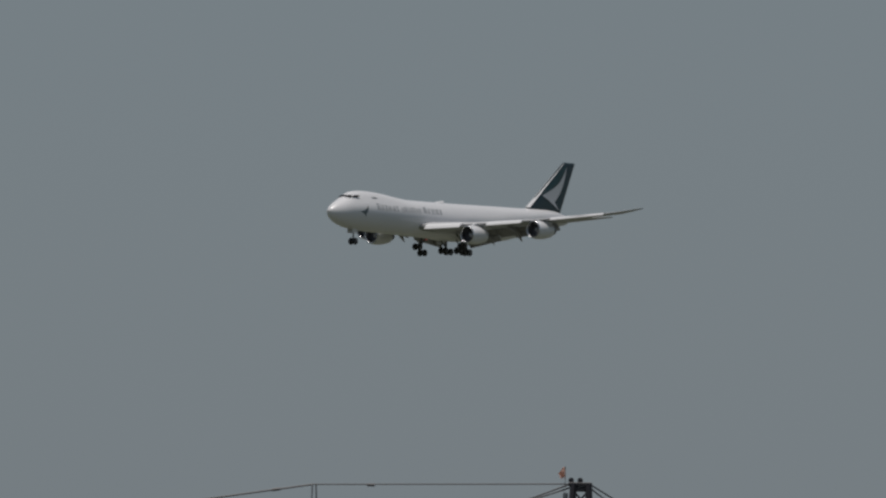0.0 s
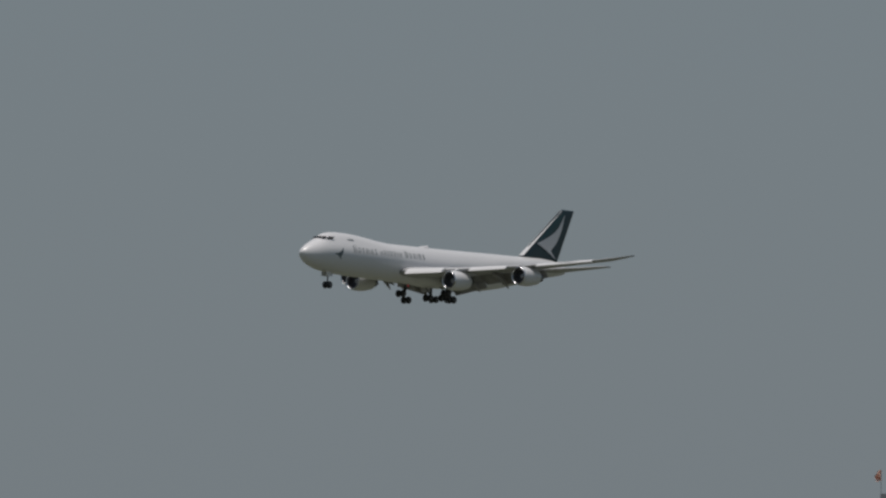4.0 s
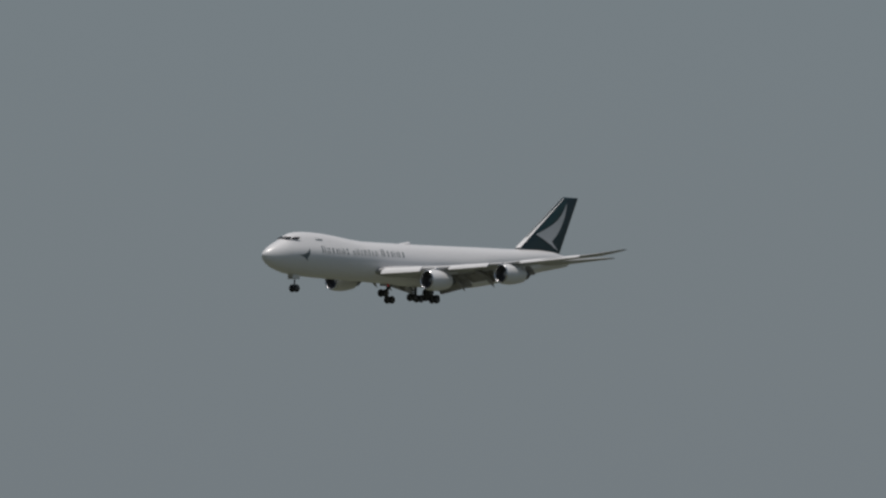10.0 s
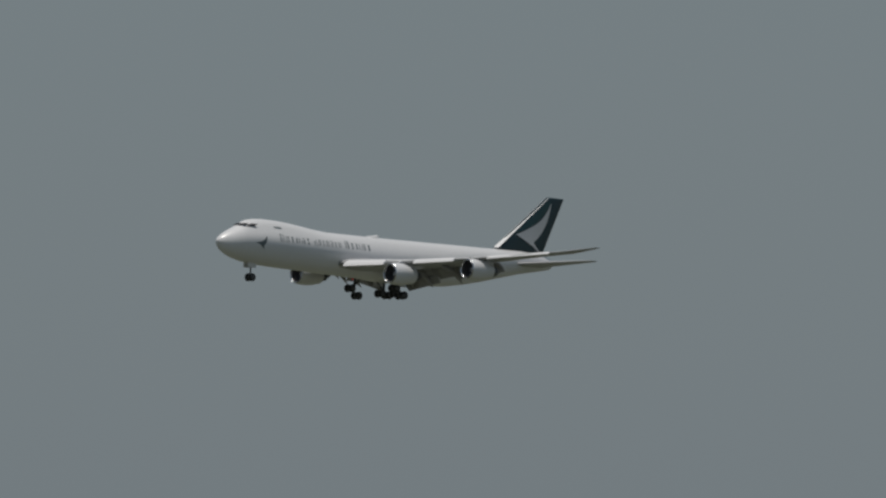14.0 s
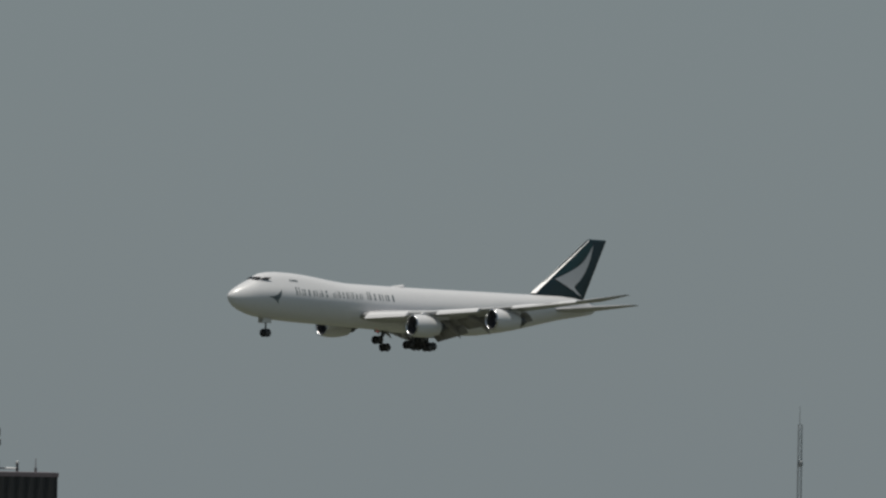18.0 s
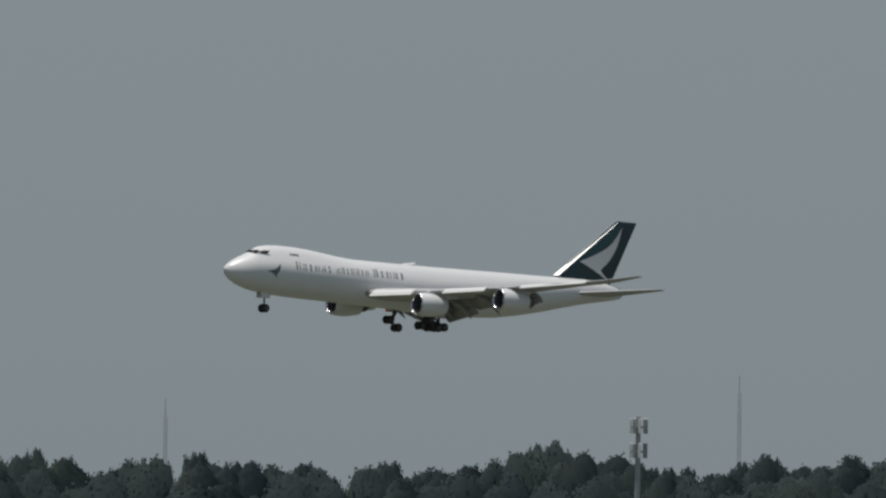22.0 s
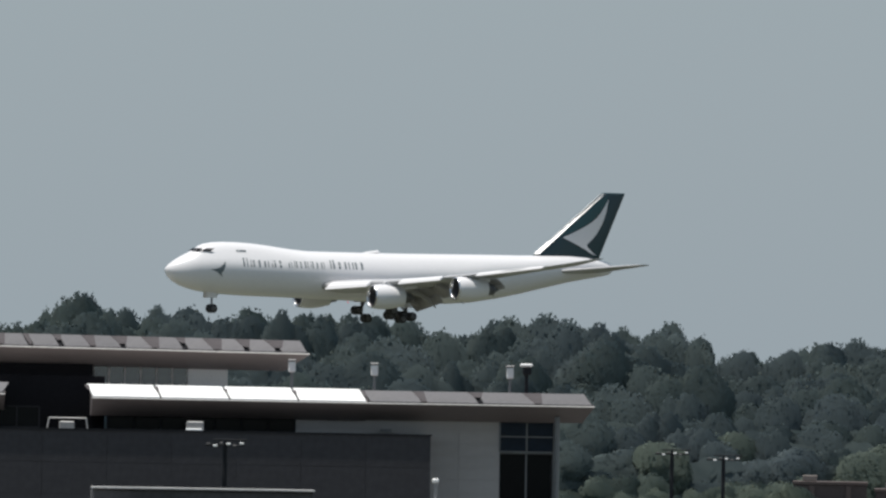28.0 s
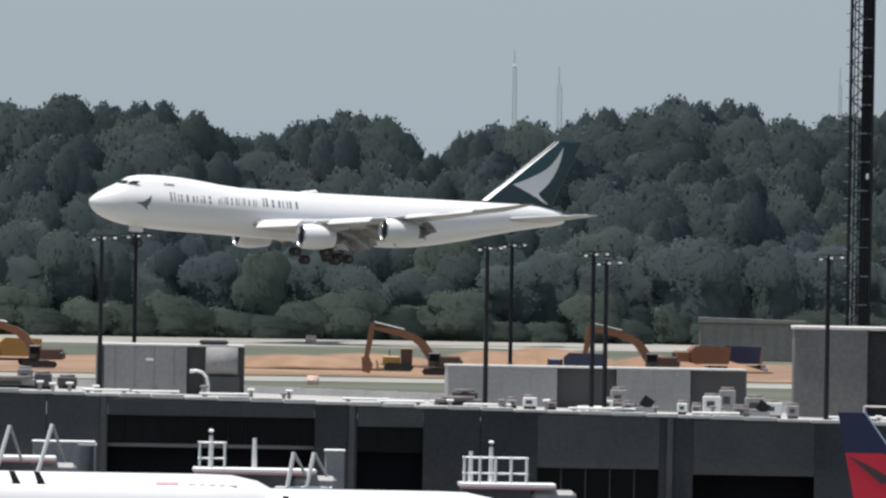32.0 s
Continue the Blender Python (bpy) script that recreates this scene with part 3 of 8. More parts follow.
def make_markings():
    # title along the upper side, as plain upright bars of the letters' size
    x = 11.1
    count = 0
    for word, pitch in ((6, 1.15), (7, 0.89), (5, 1.22)):
        for i in range(word):
            w = pitch - 0.22
            hgt = 1.30 if i == 0 else 1.02
            z0 = 0.72 + (x - 11.1) * 0.006
            bars = ((0.06, 0.34), (0.70, 0.88)) if count % 3 == 0 else ((0.12, 0.30), (0.58, 0.86)) if count % 3 == 1 else ((0.28, 0.62),)
            for u0, u1 in bars:
                for side in (-1, 1):
                    side_patch("lettering_bar", [(x + u0 * w, z0), (x + u1 * w, z0), (x + u1 * w, z0 + hgt), (x + u0 * w, z0 + hgt)], LETTER_BAR, airliner, side, 0.02, "", 2)
            x += pitch
            count += 1
        x += 0.55
    # swoosh mark behind the cockpit
    mark = [(5.9, 0.2), (6.5, 0.02), (7.0, -0.18), (7.35, -0.5), (7.85, -0.85), (7.6, -0.3), (7.95, 0.1), (8.2, 0.6), (8.28, 1.45), (7.9, 0.95), (7.3, 0.5), (6.7, 0.3)]
    for side in (-1, 1):
        side_patch("swoosh_mark", mark, LETTER_PAINT, airliner, side, 0.02, "dark green swoosh mark", 3)
    # small grey registration flash under the upper deck
    for side in (-1, 1):
        side_patch("flag_bar", [(10.5, 2.95), (12.1, 2.9), (12.1, 3.15), (10.5, 3.2)], LETTER_PAINT, airliner, side, 0.02, "", 2)
    # cockpit panes
    for i in range(6):
        a0, a1 = -0.98 + i * 0.327, -0.98 + (i + 1) * 0.327 - 0.05
        bm = bmesh.new()
        pts = []
        for a, z in ((a0, 2.86), (a1, 2.86), (a1, 3.26), (a0, 3.26)):
            # meet the body at this bearing
            for k in range(200):
                x = 3.0 + k * 0.02
                top, bot, half = lerp_rows(BODY, x)
                if top <= z:
                    continue
                ring = body_ring(x, 80)
                y = max((p[1] for p in ring if abs(p[2] - z) < 0.3), default=0)
                if y >= abs(math.sin(a)) * 2.35:
                    break
            pts.append((x - 0.06, math.sin(a) * 2.42, z))
        bm.faces.new([bm.verts.new(p) for p in pts])
        bmesh.ops.solidify(bm, geom=bm.faces[:], thickness=0.05)
        part("cockpit_window", bm, COCKPIT, airliner)


def foil(chord, thick, n=11):
    """Closed section in (aft, up), leading edge at 0."""
    up, lo = [], []
    for i in range(n):
        s = (1 - math.cos(math.pi * i / (n - 1))) / 2
        t = 5 * thick * (0.2969 * math.sqrt(s) - 0.126 * s - 0.3516 * s * s + 0.2843 * s ** 3 - 0.1015 * s ** 4)
        camb = 0.015 * math.sin(math.pi * s)
        up.append((s * chord, (camb + t) * chord))
        lo.append((s * chord, (camb - t) * chord))
    return up + lo[::-1][1:-1]


# wing: span station, leading edge x, chord, z of leading edge, thickness, twist
WING = ((2.6, 23.9, 14.2, -1.7, 0.13, 2.0), (6.0, 26.1, 12.1, -1.35, 0.12, 2.0), (11.7, 30.2, 9.5, -0.95, 0.11, 1.5), (16.0, 33.4, 8.1, -0.45, 0.10, 1.0), (21.0, 37.5, 6.6, 0.2, 0.095, 0.5),
        (27.0, 42.7, 5.0, 1.25, 0.09, 0.0), (31.0, 46.7, 3.9, 1.95, 0.085, -0.5), (32.6, 49.3, 2.8, 2.5, 0.08, -1.0), (33.9, 52.7, 1.3, 3.2, 0.07, -1.0))


def make_wing(side):
    wing = part("wing", bmesh.new(), WING_GREY, airliner, "grey swept wing with raked tip")
    rings = []
    for y, x, c, z, t, tw in WING:
        ring = []
        for u, v in foil(c, t):
            k = radians(tw)
            ring.append((x + u * math.cos(k) + v * math.sin(k), side * y, z + v * math.cos(k) - u * math.sin(k)))
        rings.append(ring)
    bm = loft(bmesh.new(), rings)
    bmesh.ops.recalc_face_normals(bm, faces=bm.faces)
    bm.to_mesh(wing.data)
    bm.free()

    def st(y):
        return lerp_rows(WING, y)

    # leading edge flaps, extended
    for y0, y1 in ((4.2, 9.6), (13.6, 18.8), (23.0, 30.4)):
        bm = bmesh.new()
        rr = []
        for y in (y0, y1):
            x, c, z, t, tw = st(y)
            d = 0.085 * c + 0.12
            rr.append([(x - 0.75 * d, side * y, z - 0.55 * d), (x - 0.45 * d, side * y, z - 0.1 * d), (x + 0.15 * d, side * y, z + 0.30 * d), (x + 0.7 * d, side * y, z + 0.40 * d), (x + 0.4 * d, side * y, z + 0.12 * d), (x - 0.2 * d, side * y, z - 0.35 * d)])
        loft(bm, rr, smooth=False)
        bmesh.ops.recalc_face_normals(bm, faces=bm.faces)
        part("leading_edge_flap", bm, WHITE_PAINT, wing, "white extended leading edge flap")
    # trailing edge flaps, two slotted segments each, fully lowered
    for y0, y1 in ((3.4, 10.2), (13.2, 21.0)):
        for seg in range(2):
            bm = bmesh.new()
            rr = []
            for y in (y0, y1):
                x, c, z, t, tw = st(y)
                k1, k2 = radians(30), radians(50)
                x0, z0 = x + 0.86 * c, z - c * math.sin(radians(tw)) - 0.18
                if seg:
                    x0, z0 = x0 + 0.17 * c * math.cos(k1), z0 - 0.17 * c * math.sin(k1) - 0.06
                k = k2 if seg else k1
                rr.append([(x0 + u * math.cos(k) + v * math.sin(k), side * y, z0 + v * math.cos(k) - u * math.sin(k)) for u, v in foil((0.15 if seg else 0.19) * c, 0.12, 7)])
            loft(bm, rr)
            bmesh.ops.recalc_face_normals(bm, faces=bm.faces)
            part("trailing_flap", bm, FLAP_GREY, wing, "lowered slotted flap")
    # the inboard aileron droops with the flaps
    rr = []
    for y in (10.35, 13.05):
        x, c, z, t, tw = st(y)
        k, x0, z0 = radians(34), x + 0.86 * c, z - c * math.sin(radians(tw)) - 0.18
        rr.append([(x0 + u * math.cos(k) + v * math.sin(k), side * y, z0 + v * math.cos(k) - u * math.sin(k)) for u, v in foil(0.27 * c, 0.11, 7)])
    bm = loft(bmesh.new(), rr)
    bmesh.ops.recalc_face_normals(bm, faces=bm.faces)
    part("inboard_aileron", bm, FLAP_GREY, wing, "drooped aileron")
    # flap track fairings, tipped down with the flaps
    for y, low in ((5.2, 3.1), (9.0, 3.3), (14.4, 3.1), (19.4, 2.6)):
        bm = bmesh.new()
        x, c, z, t, tw = st(y)
        x0 = x + 0.5 * c
        rr = []
        for q, r, dz in ((0, 0.05, -0.35), (0.12, 0.30, -0.62), (0.3, 0.40, -0.85), (0.55, 0.40, -0.4 * low), (0.8, 0.30, -0.75 * low), (0.93, 0.05, -low)):
            rr.append([(x0 + q * 0.62 * c, side * y + r * math.sin(a), z + dz - r * 1.3 * math.cos(a)) for a in [j * math.tau / 10 for j in range(10)]])
        loft(bm, rr)
        bmesh.ops.recalc_face_normals(bm, faces=bm.faces)
        part("flap_track_fairing", bm, FLAP_GREY, wing)
    return wing


def make_engine(y, x, z, side):
    bm = bmesh.new()
    prof = ((0.0, 1.42), (-0.12, 1.52), (0.10, 1.665), (0.35, 1.72), (1.1, 1.80), (2.2, 1.80), (3.4, 1.66), (4.5, 1.42), (5.0, 1.30))
    n = 28

    def ring(px, r):
        return [(px, r * math.cos(a), r * math.sin(a)) for a in [j * math.tau / n for j in range(n)]]

    eng = part("engine", loft(bm, [ring(a, b) for a, b in prof[2:]], caps=False), WHITE_PAINT, airliner, "white engine nacelle")
    eng.location = (x, side * y, z)
    bm = loft(bmesh.new(), [ring(0.4, 1.38), ring(0.1, 1.42), ring(-0.06, 1.50), ring(-0.05, 1.58), ring(0.04, 1.64), ring(0.12, 1.67)], caps=False)
    part("intake_lip", bm, BARE_METAL, eng, "polished metal intake lip")
    bm = loft(bmesh.new(), [ring(0.36, 1.385), ring(0.9, 1.34), ring(1.2, 1.33)], caps=False)
    part("intake_liner", bm, GEAR_METAL, eng, "dark acoustic intake liner")
    bm = loft(bmesh.new(), [ring(1.21, 1.32), ring(1.25, 1.2), ring(1.26, 0.02)], caps=False)
    part("fan", bm, FAN_DARK, eng)
    bm = loft(bmesh.new(), [ring(0.75, 0.02), ring(1.0, 0.28), ring(1.25, 0.45)], caps=False)
    part("spinner", bm, WING_GREY, eng)
    bm = loft(bmesh.new(), [ring(4.9, 1.26), ring(4.95, 0.95), ring(6.0, 0.78), ring(6.3, 0.70), ring(6.3, 0.5), ring(7.2, 0.08)], caps=False)
    part("exhaust", bm, GEAR_METAL, eng, "dark metal exhaust core")
    xw, c, zw, t, tw = lerp_rows(WING, y)
    dx, dz = xw - x, zw - z
    rr = []
    for px, z0, z1, w in ((0.9, 1.62, 1.72, 0.05), (1.8, 1.5, 1.98, 0.2), (dx - 0.2, 1.2, dz + 0.1, 0.24), (dx + 2.2, 0.9, dz + 0.0, 0.24), (dx + 5.0, dz - 0.75, dz - 0.25, 0.1)):
        rr.append([(px, -w, z0), (px, w, z0), (px, w, z1), (px, -w, z1)])
    bm = loft(bmesh.new(), rr, smooth=False)
    bmesh.ops.recalc_face_normals(bm, faces=bm.faces)
    part("pylon", bm, WHITE_PAINT, eng)


def make_tail():
    # fin
    rows = ((3.2, 59.5, 11.55, 0.10), (3.9, 60.4, 10.95, 0.10), (13.05, 71.2, 4.0, 0.09), (13.25, 71.8, 3.4, 0.06))
    rr = []
    for z, x, c, t in rows:
        rr.append([(x + u, v, z) for u, v in foil(c, t)])
    bm = loft(bmesh.new(), rr)
    bmesh.ops.recalc_face_normals(bm, faces=bm.faces)
    fin = part("fin", bm, GREEN_PAINT, airliner, "dark green tail fin with a white swoosh")
    def fin_half(x, z):
        zz, xx, c, t = 0, *lerp_rows([(r[0], *r[1:]) for r in rows], z)
        s = min(max((x - xx) / c, 0.01), 0.99)
        return c * 5 * t * (0.2969 * math.sqrt(s) - 0.126 * s - 0.3516 * s * s + 0.2843 * s ** 3 - 0.1015 * s ** 4)

    # white swoosh across the fin
    swoosh = ((64.9, 6.5, 6.5), (66.2, 5.95, 7.05), (67.6, 5.35, 7.7), (68.8, 4.85, 8.3), (69.05, 5.6, 8.45), (69.9, 6.35, 9.0), (70.6, 7.15, 9.6), (71.2, 8.1, 10.3), (71.7, 9.1, 11.0), (72.1, 10.3, 11.7), (72.5, 12.3, 12.35))
    hook = ((67.9, 5.15, 5.45), (68.85, 4.8, 5.5), (69.5, 4.4, 4.85), (70.6, 3.95, 4.0))
    band = ((64.6, 6.8, 6.9), (66.2, 7.2, 8.0), (68.2, 8.1, 9.8), (69.8, 9.1, 11.2), (71.2, 10.45, 12.3), (72.3, 12.0, 12.7))

    def fin_strip(name, table, lift, mat, side, label):
        """A painted band on the fin, between a lower and an upper edge."""
        bm = bmesh.new()
        last = None
        for (xa, a0, a1), (xb, b0, b1) in zip(table, table[1:]):
            for k in range(4):
                q = k / 3
                x = xa + (xb - xa) * q
                lo, hi = a0 + (b0 - a0) * q, a1 + (b1 - a1) * q
                col = [bm.verts.new((x, side * (fin_half(x, lo + (hi - lo) * j / 6) + lift), lo + (hi - lo) * j / 6)) for j in range(7)]
                if last:
                    for j in range(6):
                        bm.faces.new((last[j], col[j], col[j + 1], last[j + 1]))
                last = col
        bmesh.ops.remove_doubles(bm, verts=bm.verts, dist=0.001)
        part(name, bm, mat, fin, label)

    for side in (-1, 1):
        fin_strip("white_swoosh", swoosh, 0.05, WHITE_PAINT, side, "white swoosh")
        fin_strip("white_swoosh_hook", hook, 0.06, WHITE_PAINT, side, "white swoosh")
        fin_strip("green_swoosh", band, 0.02, TAIL_MID, side, "mid green band")
    # white leading edge of the fin
    bm = bmesh.new()
    rr = []
    for z, x, c, t in rows[:3]:
        z2 = max(z, 4.0)
        xx = x + (1.25 * (z2 - z))
        rr.append([(xx - 0.06, 0, z2), (xx + 0.55, -0.5 * c * t * 0.98, z2), (xx + 0.55, 0.5 * c * t * 0.98, z2)])
    loft(bm, [rr[0], rr[2]], smooth=False)
    bmesh.ops.recalc_face_normals(bm, faces=bm.faces)
    part("fin_leading_edge", bm, WHITE_PAINT, fin, "white leading edge")
    # tailplane
    for side in (-1, 1):
        rr = []
        for y, x, c, z, t in ((0.6, 62.4, 8.0, 1.35, 0.10), (10.6, 71.3, 2.5, 2.65, 0.08), (11.1, 72.4, 1.4, 2.75, 0.06)):
            rr.append([(x + u, side * y, z + v) for u, v in foil(c, t)])
        bm = loft(bmesh.new(), rr)
        bmesh.ops.recalc_face_normals(bm, faces=bm.faces)
        part("tailplane", bm, WING_GREY, airliner)


def wheel(gear, x, y, z, r, w):
    bm = bmesh.new()
    n = 20
    prof = ((-w / 2, r * 0.62), (-w / 2, r * 0.9), (-w * 0.3, r), (w * 0.3, r), (w / 2, r * 0.9), (w / 2, r * 0.62))
    loft(bm, [[(q * math.cos(a), d, q * math.sin(a)) for a in [j * math.tau / n for j in range(n)]] for d, q in prof], caps=True)
    bmesh.ops.recalc_face_normals(bm, faces=bm.faces)
    wh = part("wheel", bm, TYRE, gear, "black tyre")
    wh.location = (x, y, z)
    bm = loft(bmesh.new(), [[(q * math.cos(a), d, q * math.sin(a)) for a in [j * math.tau / 12 for j in range(12)]] for d, q in ((-w / 2 - 0.03, r * 0.3), (-w / 2 - 0.03, r * 0.58), (w / 2 + 0.03, r * 0.58), (w / 2 + 0.03, r * 0.3))], caps=True)
    bmesh.ops.recalc_face_normals(bm, faces=bm.faces)
    part("rim", bm, GEAR_METAL, wh)


def make_gear():
    # nose gear
    g = part("nose_gear", rod(rodm((7.7, 0, -2.5), (7.7, 0, -5.35), 0.15), (7.7, 0, -3.8), (9.8, 0, -2.8), 0.09), GEAR_METAL, airliner)
    for s in (-1, 1):
        wheel(g, 7.7, s * 0.5, -5.45, 0.66, 0.44)
        part("gear_door", boxm(6.6, 8.3, s * 0.6 - 0.03, s * 0.6 + 0.03, -3.9, -2.85, bevel=0.02), WHITE_PAINT, g)
    # wing gears, their bogies tilted
    for s in (-1, 1):
        y = s * 5.5
        g = part("wing_gear", rod(rodm((35.1, s * 5.0, -1.6), (35.1, y, -5.5), 0.24), (35.1, s * 3.4, -2.6), (35.1, y, -4.8), 0.15), GEAR_METAL, airliner)
        tilt = 0.55
        part("bogie_beam", rodm((34.35, y, -5.58 + tilt), (35.85, y, -5.58 - tilt), 0.17), GEAR_METAL, g)
        for k, dz in ((-0.78, tilt), (0.78, -tilt)):
            for q in (-1, 1):
                wheel(g, 35.1 + k, y + q * 0.56, -5.58 + dz, 0.66, 0.48)
        part("gear_door", boxm(34.2, 36.6, s * 6.3 - 0.04, s * 6.3 + 0.04, -3.8, -1.9, bevel=0.02), WHITE_PAINT, g)
    # body gears
    for s in (-1, 1):
        y = s * 1.9
        g = part("body_gear", rod(rodm((38.6, y, -3.2), (38.6, y, -5.7), 0.24), (36.6, y, -3.4), (38.6, y, -5.1), 0.14), GEAR_METAL, airliner)
        part("bogie_beam", rodm((37.85, y, -5.62), (39.35, y, -5.78), 0.17), GEAR_METAL, g)
        for k in (-0.78, 0.78):
            for q in (-1, 1):
                wheel(g, 38.6 + k, y + q * 0.56, -5.7 - 0.1 * k, 0.66, 0.48)
        part("gear_door", boxm(37.2, 39.8, s * 3.0 - 0.04, s * 3.0 + 0.04, -4.5, -3.2, bevel=0.02), WHITE_PAINT, g)


TAIL_MID = material("mid green paint", (0.012, 0.066, 0.074), rough=0.3, vary=0.08, coat=0.3)
make_body()
make_markings()
for s in (-1, 1):
    make_wing(s)
    make_engine(11.7, 27.8, -3.1, s)
    make_engine(20.8, 36.6, -1.65, s)
make_tail()
make_gear()
# low radome on the crown, with a sharper rear
part("antenna_radome", loft(bmesh.new(), [[(x, w * math.cos(a), 3.3 + h * math.sin(a)) for a in [math.pi * j / 10 for j in range(11)]] for x, w, h in ((32.2, 0.05, 0.05), (32.9, 0.45, 0.22), (33.9, 0.6, 0.36), (34.6, 0.55, 0.5), (34.9, 0.3, 0.3))], close=False), WHITE_PAINT, airliner, "white antenna radome on the crown")
part("beacon", loft(bmesh.new(), [[(30 + r * math.cos(a), r * math.sin(a), z) for a in [j * math.tau / 8 for j in range(8)]] for z, r in ((-3.85, 0.1), (-3.98, 0.09), (-4.02, 0.04))]), RED_LAMP, airliner, "red anti-collision beacon")


# ---- ramp control tower ----
# dark grey lifted in colour for the haze before the tower
ANTENNA_GREY = material("haze-lightened antenna grey", (0.07, 0.072, 0.075), rough=0.6, vary=0.2)
DISH_PALE = material("weathered pale dish paint", (0.80, 0.72, 0.68), rough=0.6, vary=0.06)


def make_tower():
    base = at(29.4, 820)
    tower = thing("control_tower", base, "dark ramp control tower with outward-leaning glazing under a corrugated roof band", "control tower")
    x0, x1, x2 = -8.16, -3.85, 6.30
    zt, zb = 31.48, 30.12
    plan = [(x0, 5.5), (x1, 0.0), (x2, 1.2), (x2 - 1.5, 9.0), (x1 + 2.5, 14.5), (x0 + 1.5, 12.0)]
    mid = Vector((sum(p[0] for p in plan) / 6, sum(p[1] for p in plan) / 6))

    def ring(inset, z):
        return [(mid.x + (p[0] - mid.x) * inset, mid.y + (p[1] - mid.y) * inset, z) for p in plan]

    part("roof_slab", loft(bmesh.new(), [ring(0.985, zb + 0.05), ring(0.985, zt - 0.03)], smooth=False), STEEL_DARK, tower)
    part("roof_coping", loft(bmesh.new(), [ring(1.012, zt - 0.10), ring(1.012, zt + 0.05), ring(0.96, zt + 0.07)], smooth=False), COPING_DARK, tower, "dull purple-brown roof coping")
    part("roof_trim", loft(bmesh.new(), [ring(1.006, zb - 0.06), ring(1.006, zb + 0.06)], smooth=False), STEEL_DARK, tower)
    # corrugated band, sheet by sheet
    for k in range(6):
        a, b = Vector(plan[k]), Vector(plan[(k + 1) % 6])
        d = b - a
        n = max(2, int(d.length / 0.34))
        u = d.normalized()
        out = Vector((u.y, -u.x))
        w = d.length / n
        me = None
        for i in range(n):
            if me is None:
                pts = [(0.01, 0), (w * 0.25, 0.0), (w * 0.35, 0.03), (w * 0.7, 0.03), (w * 0.8, 0.0), (w - 0.005, 0.0), (w - 0.005, -0.03), (0.01, -0.03)]
                bm = prism([(q[0], -q[1]) for q in pts], 2, zb, zt - 0.08)
                ob = part("cladding_sheet", bm, FASCIA, tower)
                me = ob.data
            else:
                ob = new("cladding_sheet", me)
                ob.parent = tower
            p = a + u * (w * i) + out * 0.05
            ob.matrix_basis = Matrix.Translation((p.x, p.y, 0)) @ Matrix.Rotation(math.atan2(u.y, u.x), 4, "Z")
    # leaning cab glazing
    h = 4.6
    part("cab_core", loft(bmesh.new(), [ring(0.62, zb - h), ring(0.74, zb)], smooth=False), BLACK_OPENING, tower, "cab interior painted black as if unlit")
    top, bot = ring(0.90, zb), ring(0.70, zb - h)
    for k in range(6):
        a0, a1 = Vector(top[k]), Vector(top[(k + 1) % 6])
        b0, b1 = Vector(bot[k]), Vector(bot[(k + 1) % 6])
        n = max(3, round((a1 - a0).length / 1.3))
        for i in range(n):
            s0, s1 = (i + 0.06) / n, (i + 0.94) / n
            q = [b0.lerp(b1, s0), b0.lerp(b1, s1), a0.lerp(a1, s1), a0.lerp(a1, s0)]
            bm = bmesh.new()
            bm.faces.new([bm.verts.new(v) for v in q])
            bmesh.ops.solidify(bm, geom=bm.faces[:], thickness=0.03)
            part("window_pane", bm, PANE_BLUE if k == 1 and 2 <= i <= 5 else PANE, tower)
            part("mullion", rodm(b0.lerp(b1, i / n), a0.lerp(a1, i / n), 0.10), STEEL_DARK, tower)
    part("cab_floor", loft(bmesh.new(), [ring(0.74, zb - h - 0.5), ring(0.74, zb - h)], smooth=False), STEEL_DARK, tower)
    part("shaft", boxm(mid.x - 2.6, mid.x + 2.6, mid.y - 2.6, mid.y + 2.6, 0, zb - h - 0.4, bevel=0.1), CONCRETE, tower)

    zr = zt + 0.05

    def aerial(x, ztop, dy, r=0.022, head=None, thick=0.0):
        t2 = thing("whip_antenna", base @ pose(x, dy, zr), "thin grey whip antenna on the tower roof", "antenna", "aerials on the tower roof")
        hgt = ztop - zr
        part("foot", rodm((0, 0, -0.02), (0, 0, hgt * 0.34), r * 1.7 + thick), RACK_GREY, t2)
        part("whip", rodm((0, 0, hgt * 0.34), (0, 0, hgt), r * 0.9 + thick * 0.6, r * 0.6 + thick * 0.4), WHIP_GREY, t2)
        return t2

    aerial(-4.89, 34.20, 4.0)
    aerial(-3.79, 34.12, 3.0, 0.03)
    aerial(-3.24, 33.55, 4.0)
    aerial(-2.35, 33.47, 3.0, 0.03)
    aerial(0.09, 33.71, 3.5)
    aerial(1.38, 33.30, 2.5, 0.03)
    aerial(1.75, 32.63, 3.2)
    aerial(2.23, 33.94, 3.0, 0.03)
    aerial(5.60, 32.02, 2.5, 0.03)
    aerial(-6.51, 32.62, 5.0)

    def post(x, ztop, dy, heads):
        t2 = thing("aerial_post", base @ pose(x, dy, zr), "dark aerial post with clamped fittings on the tower roof", "antenna", "aerials on the tower roof")
        part("pole", rodm((0, 0, -0.02), (0, 0, ztop - zr), 0.05, 0.04), ANTENNA_GREY, t2)
        for dz, w, hh, mat in heads:
            part("fitting", boxm(-w / 2, w / 2, -w / 2, w / 2, ztop - zr - dz - hh, ztop - zr - dz, bevel=0.02), mat, t2)

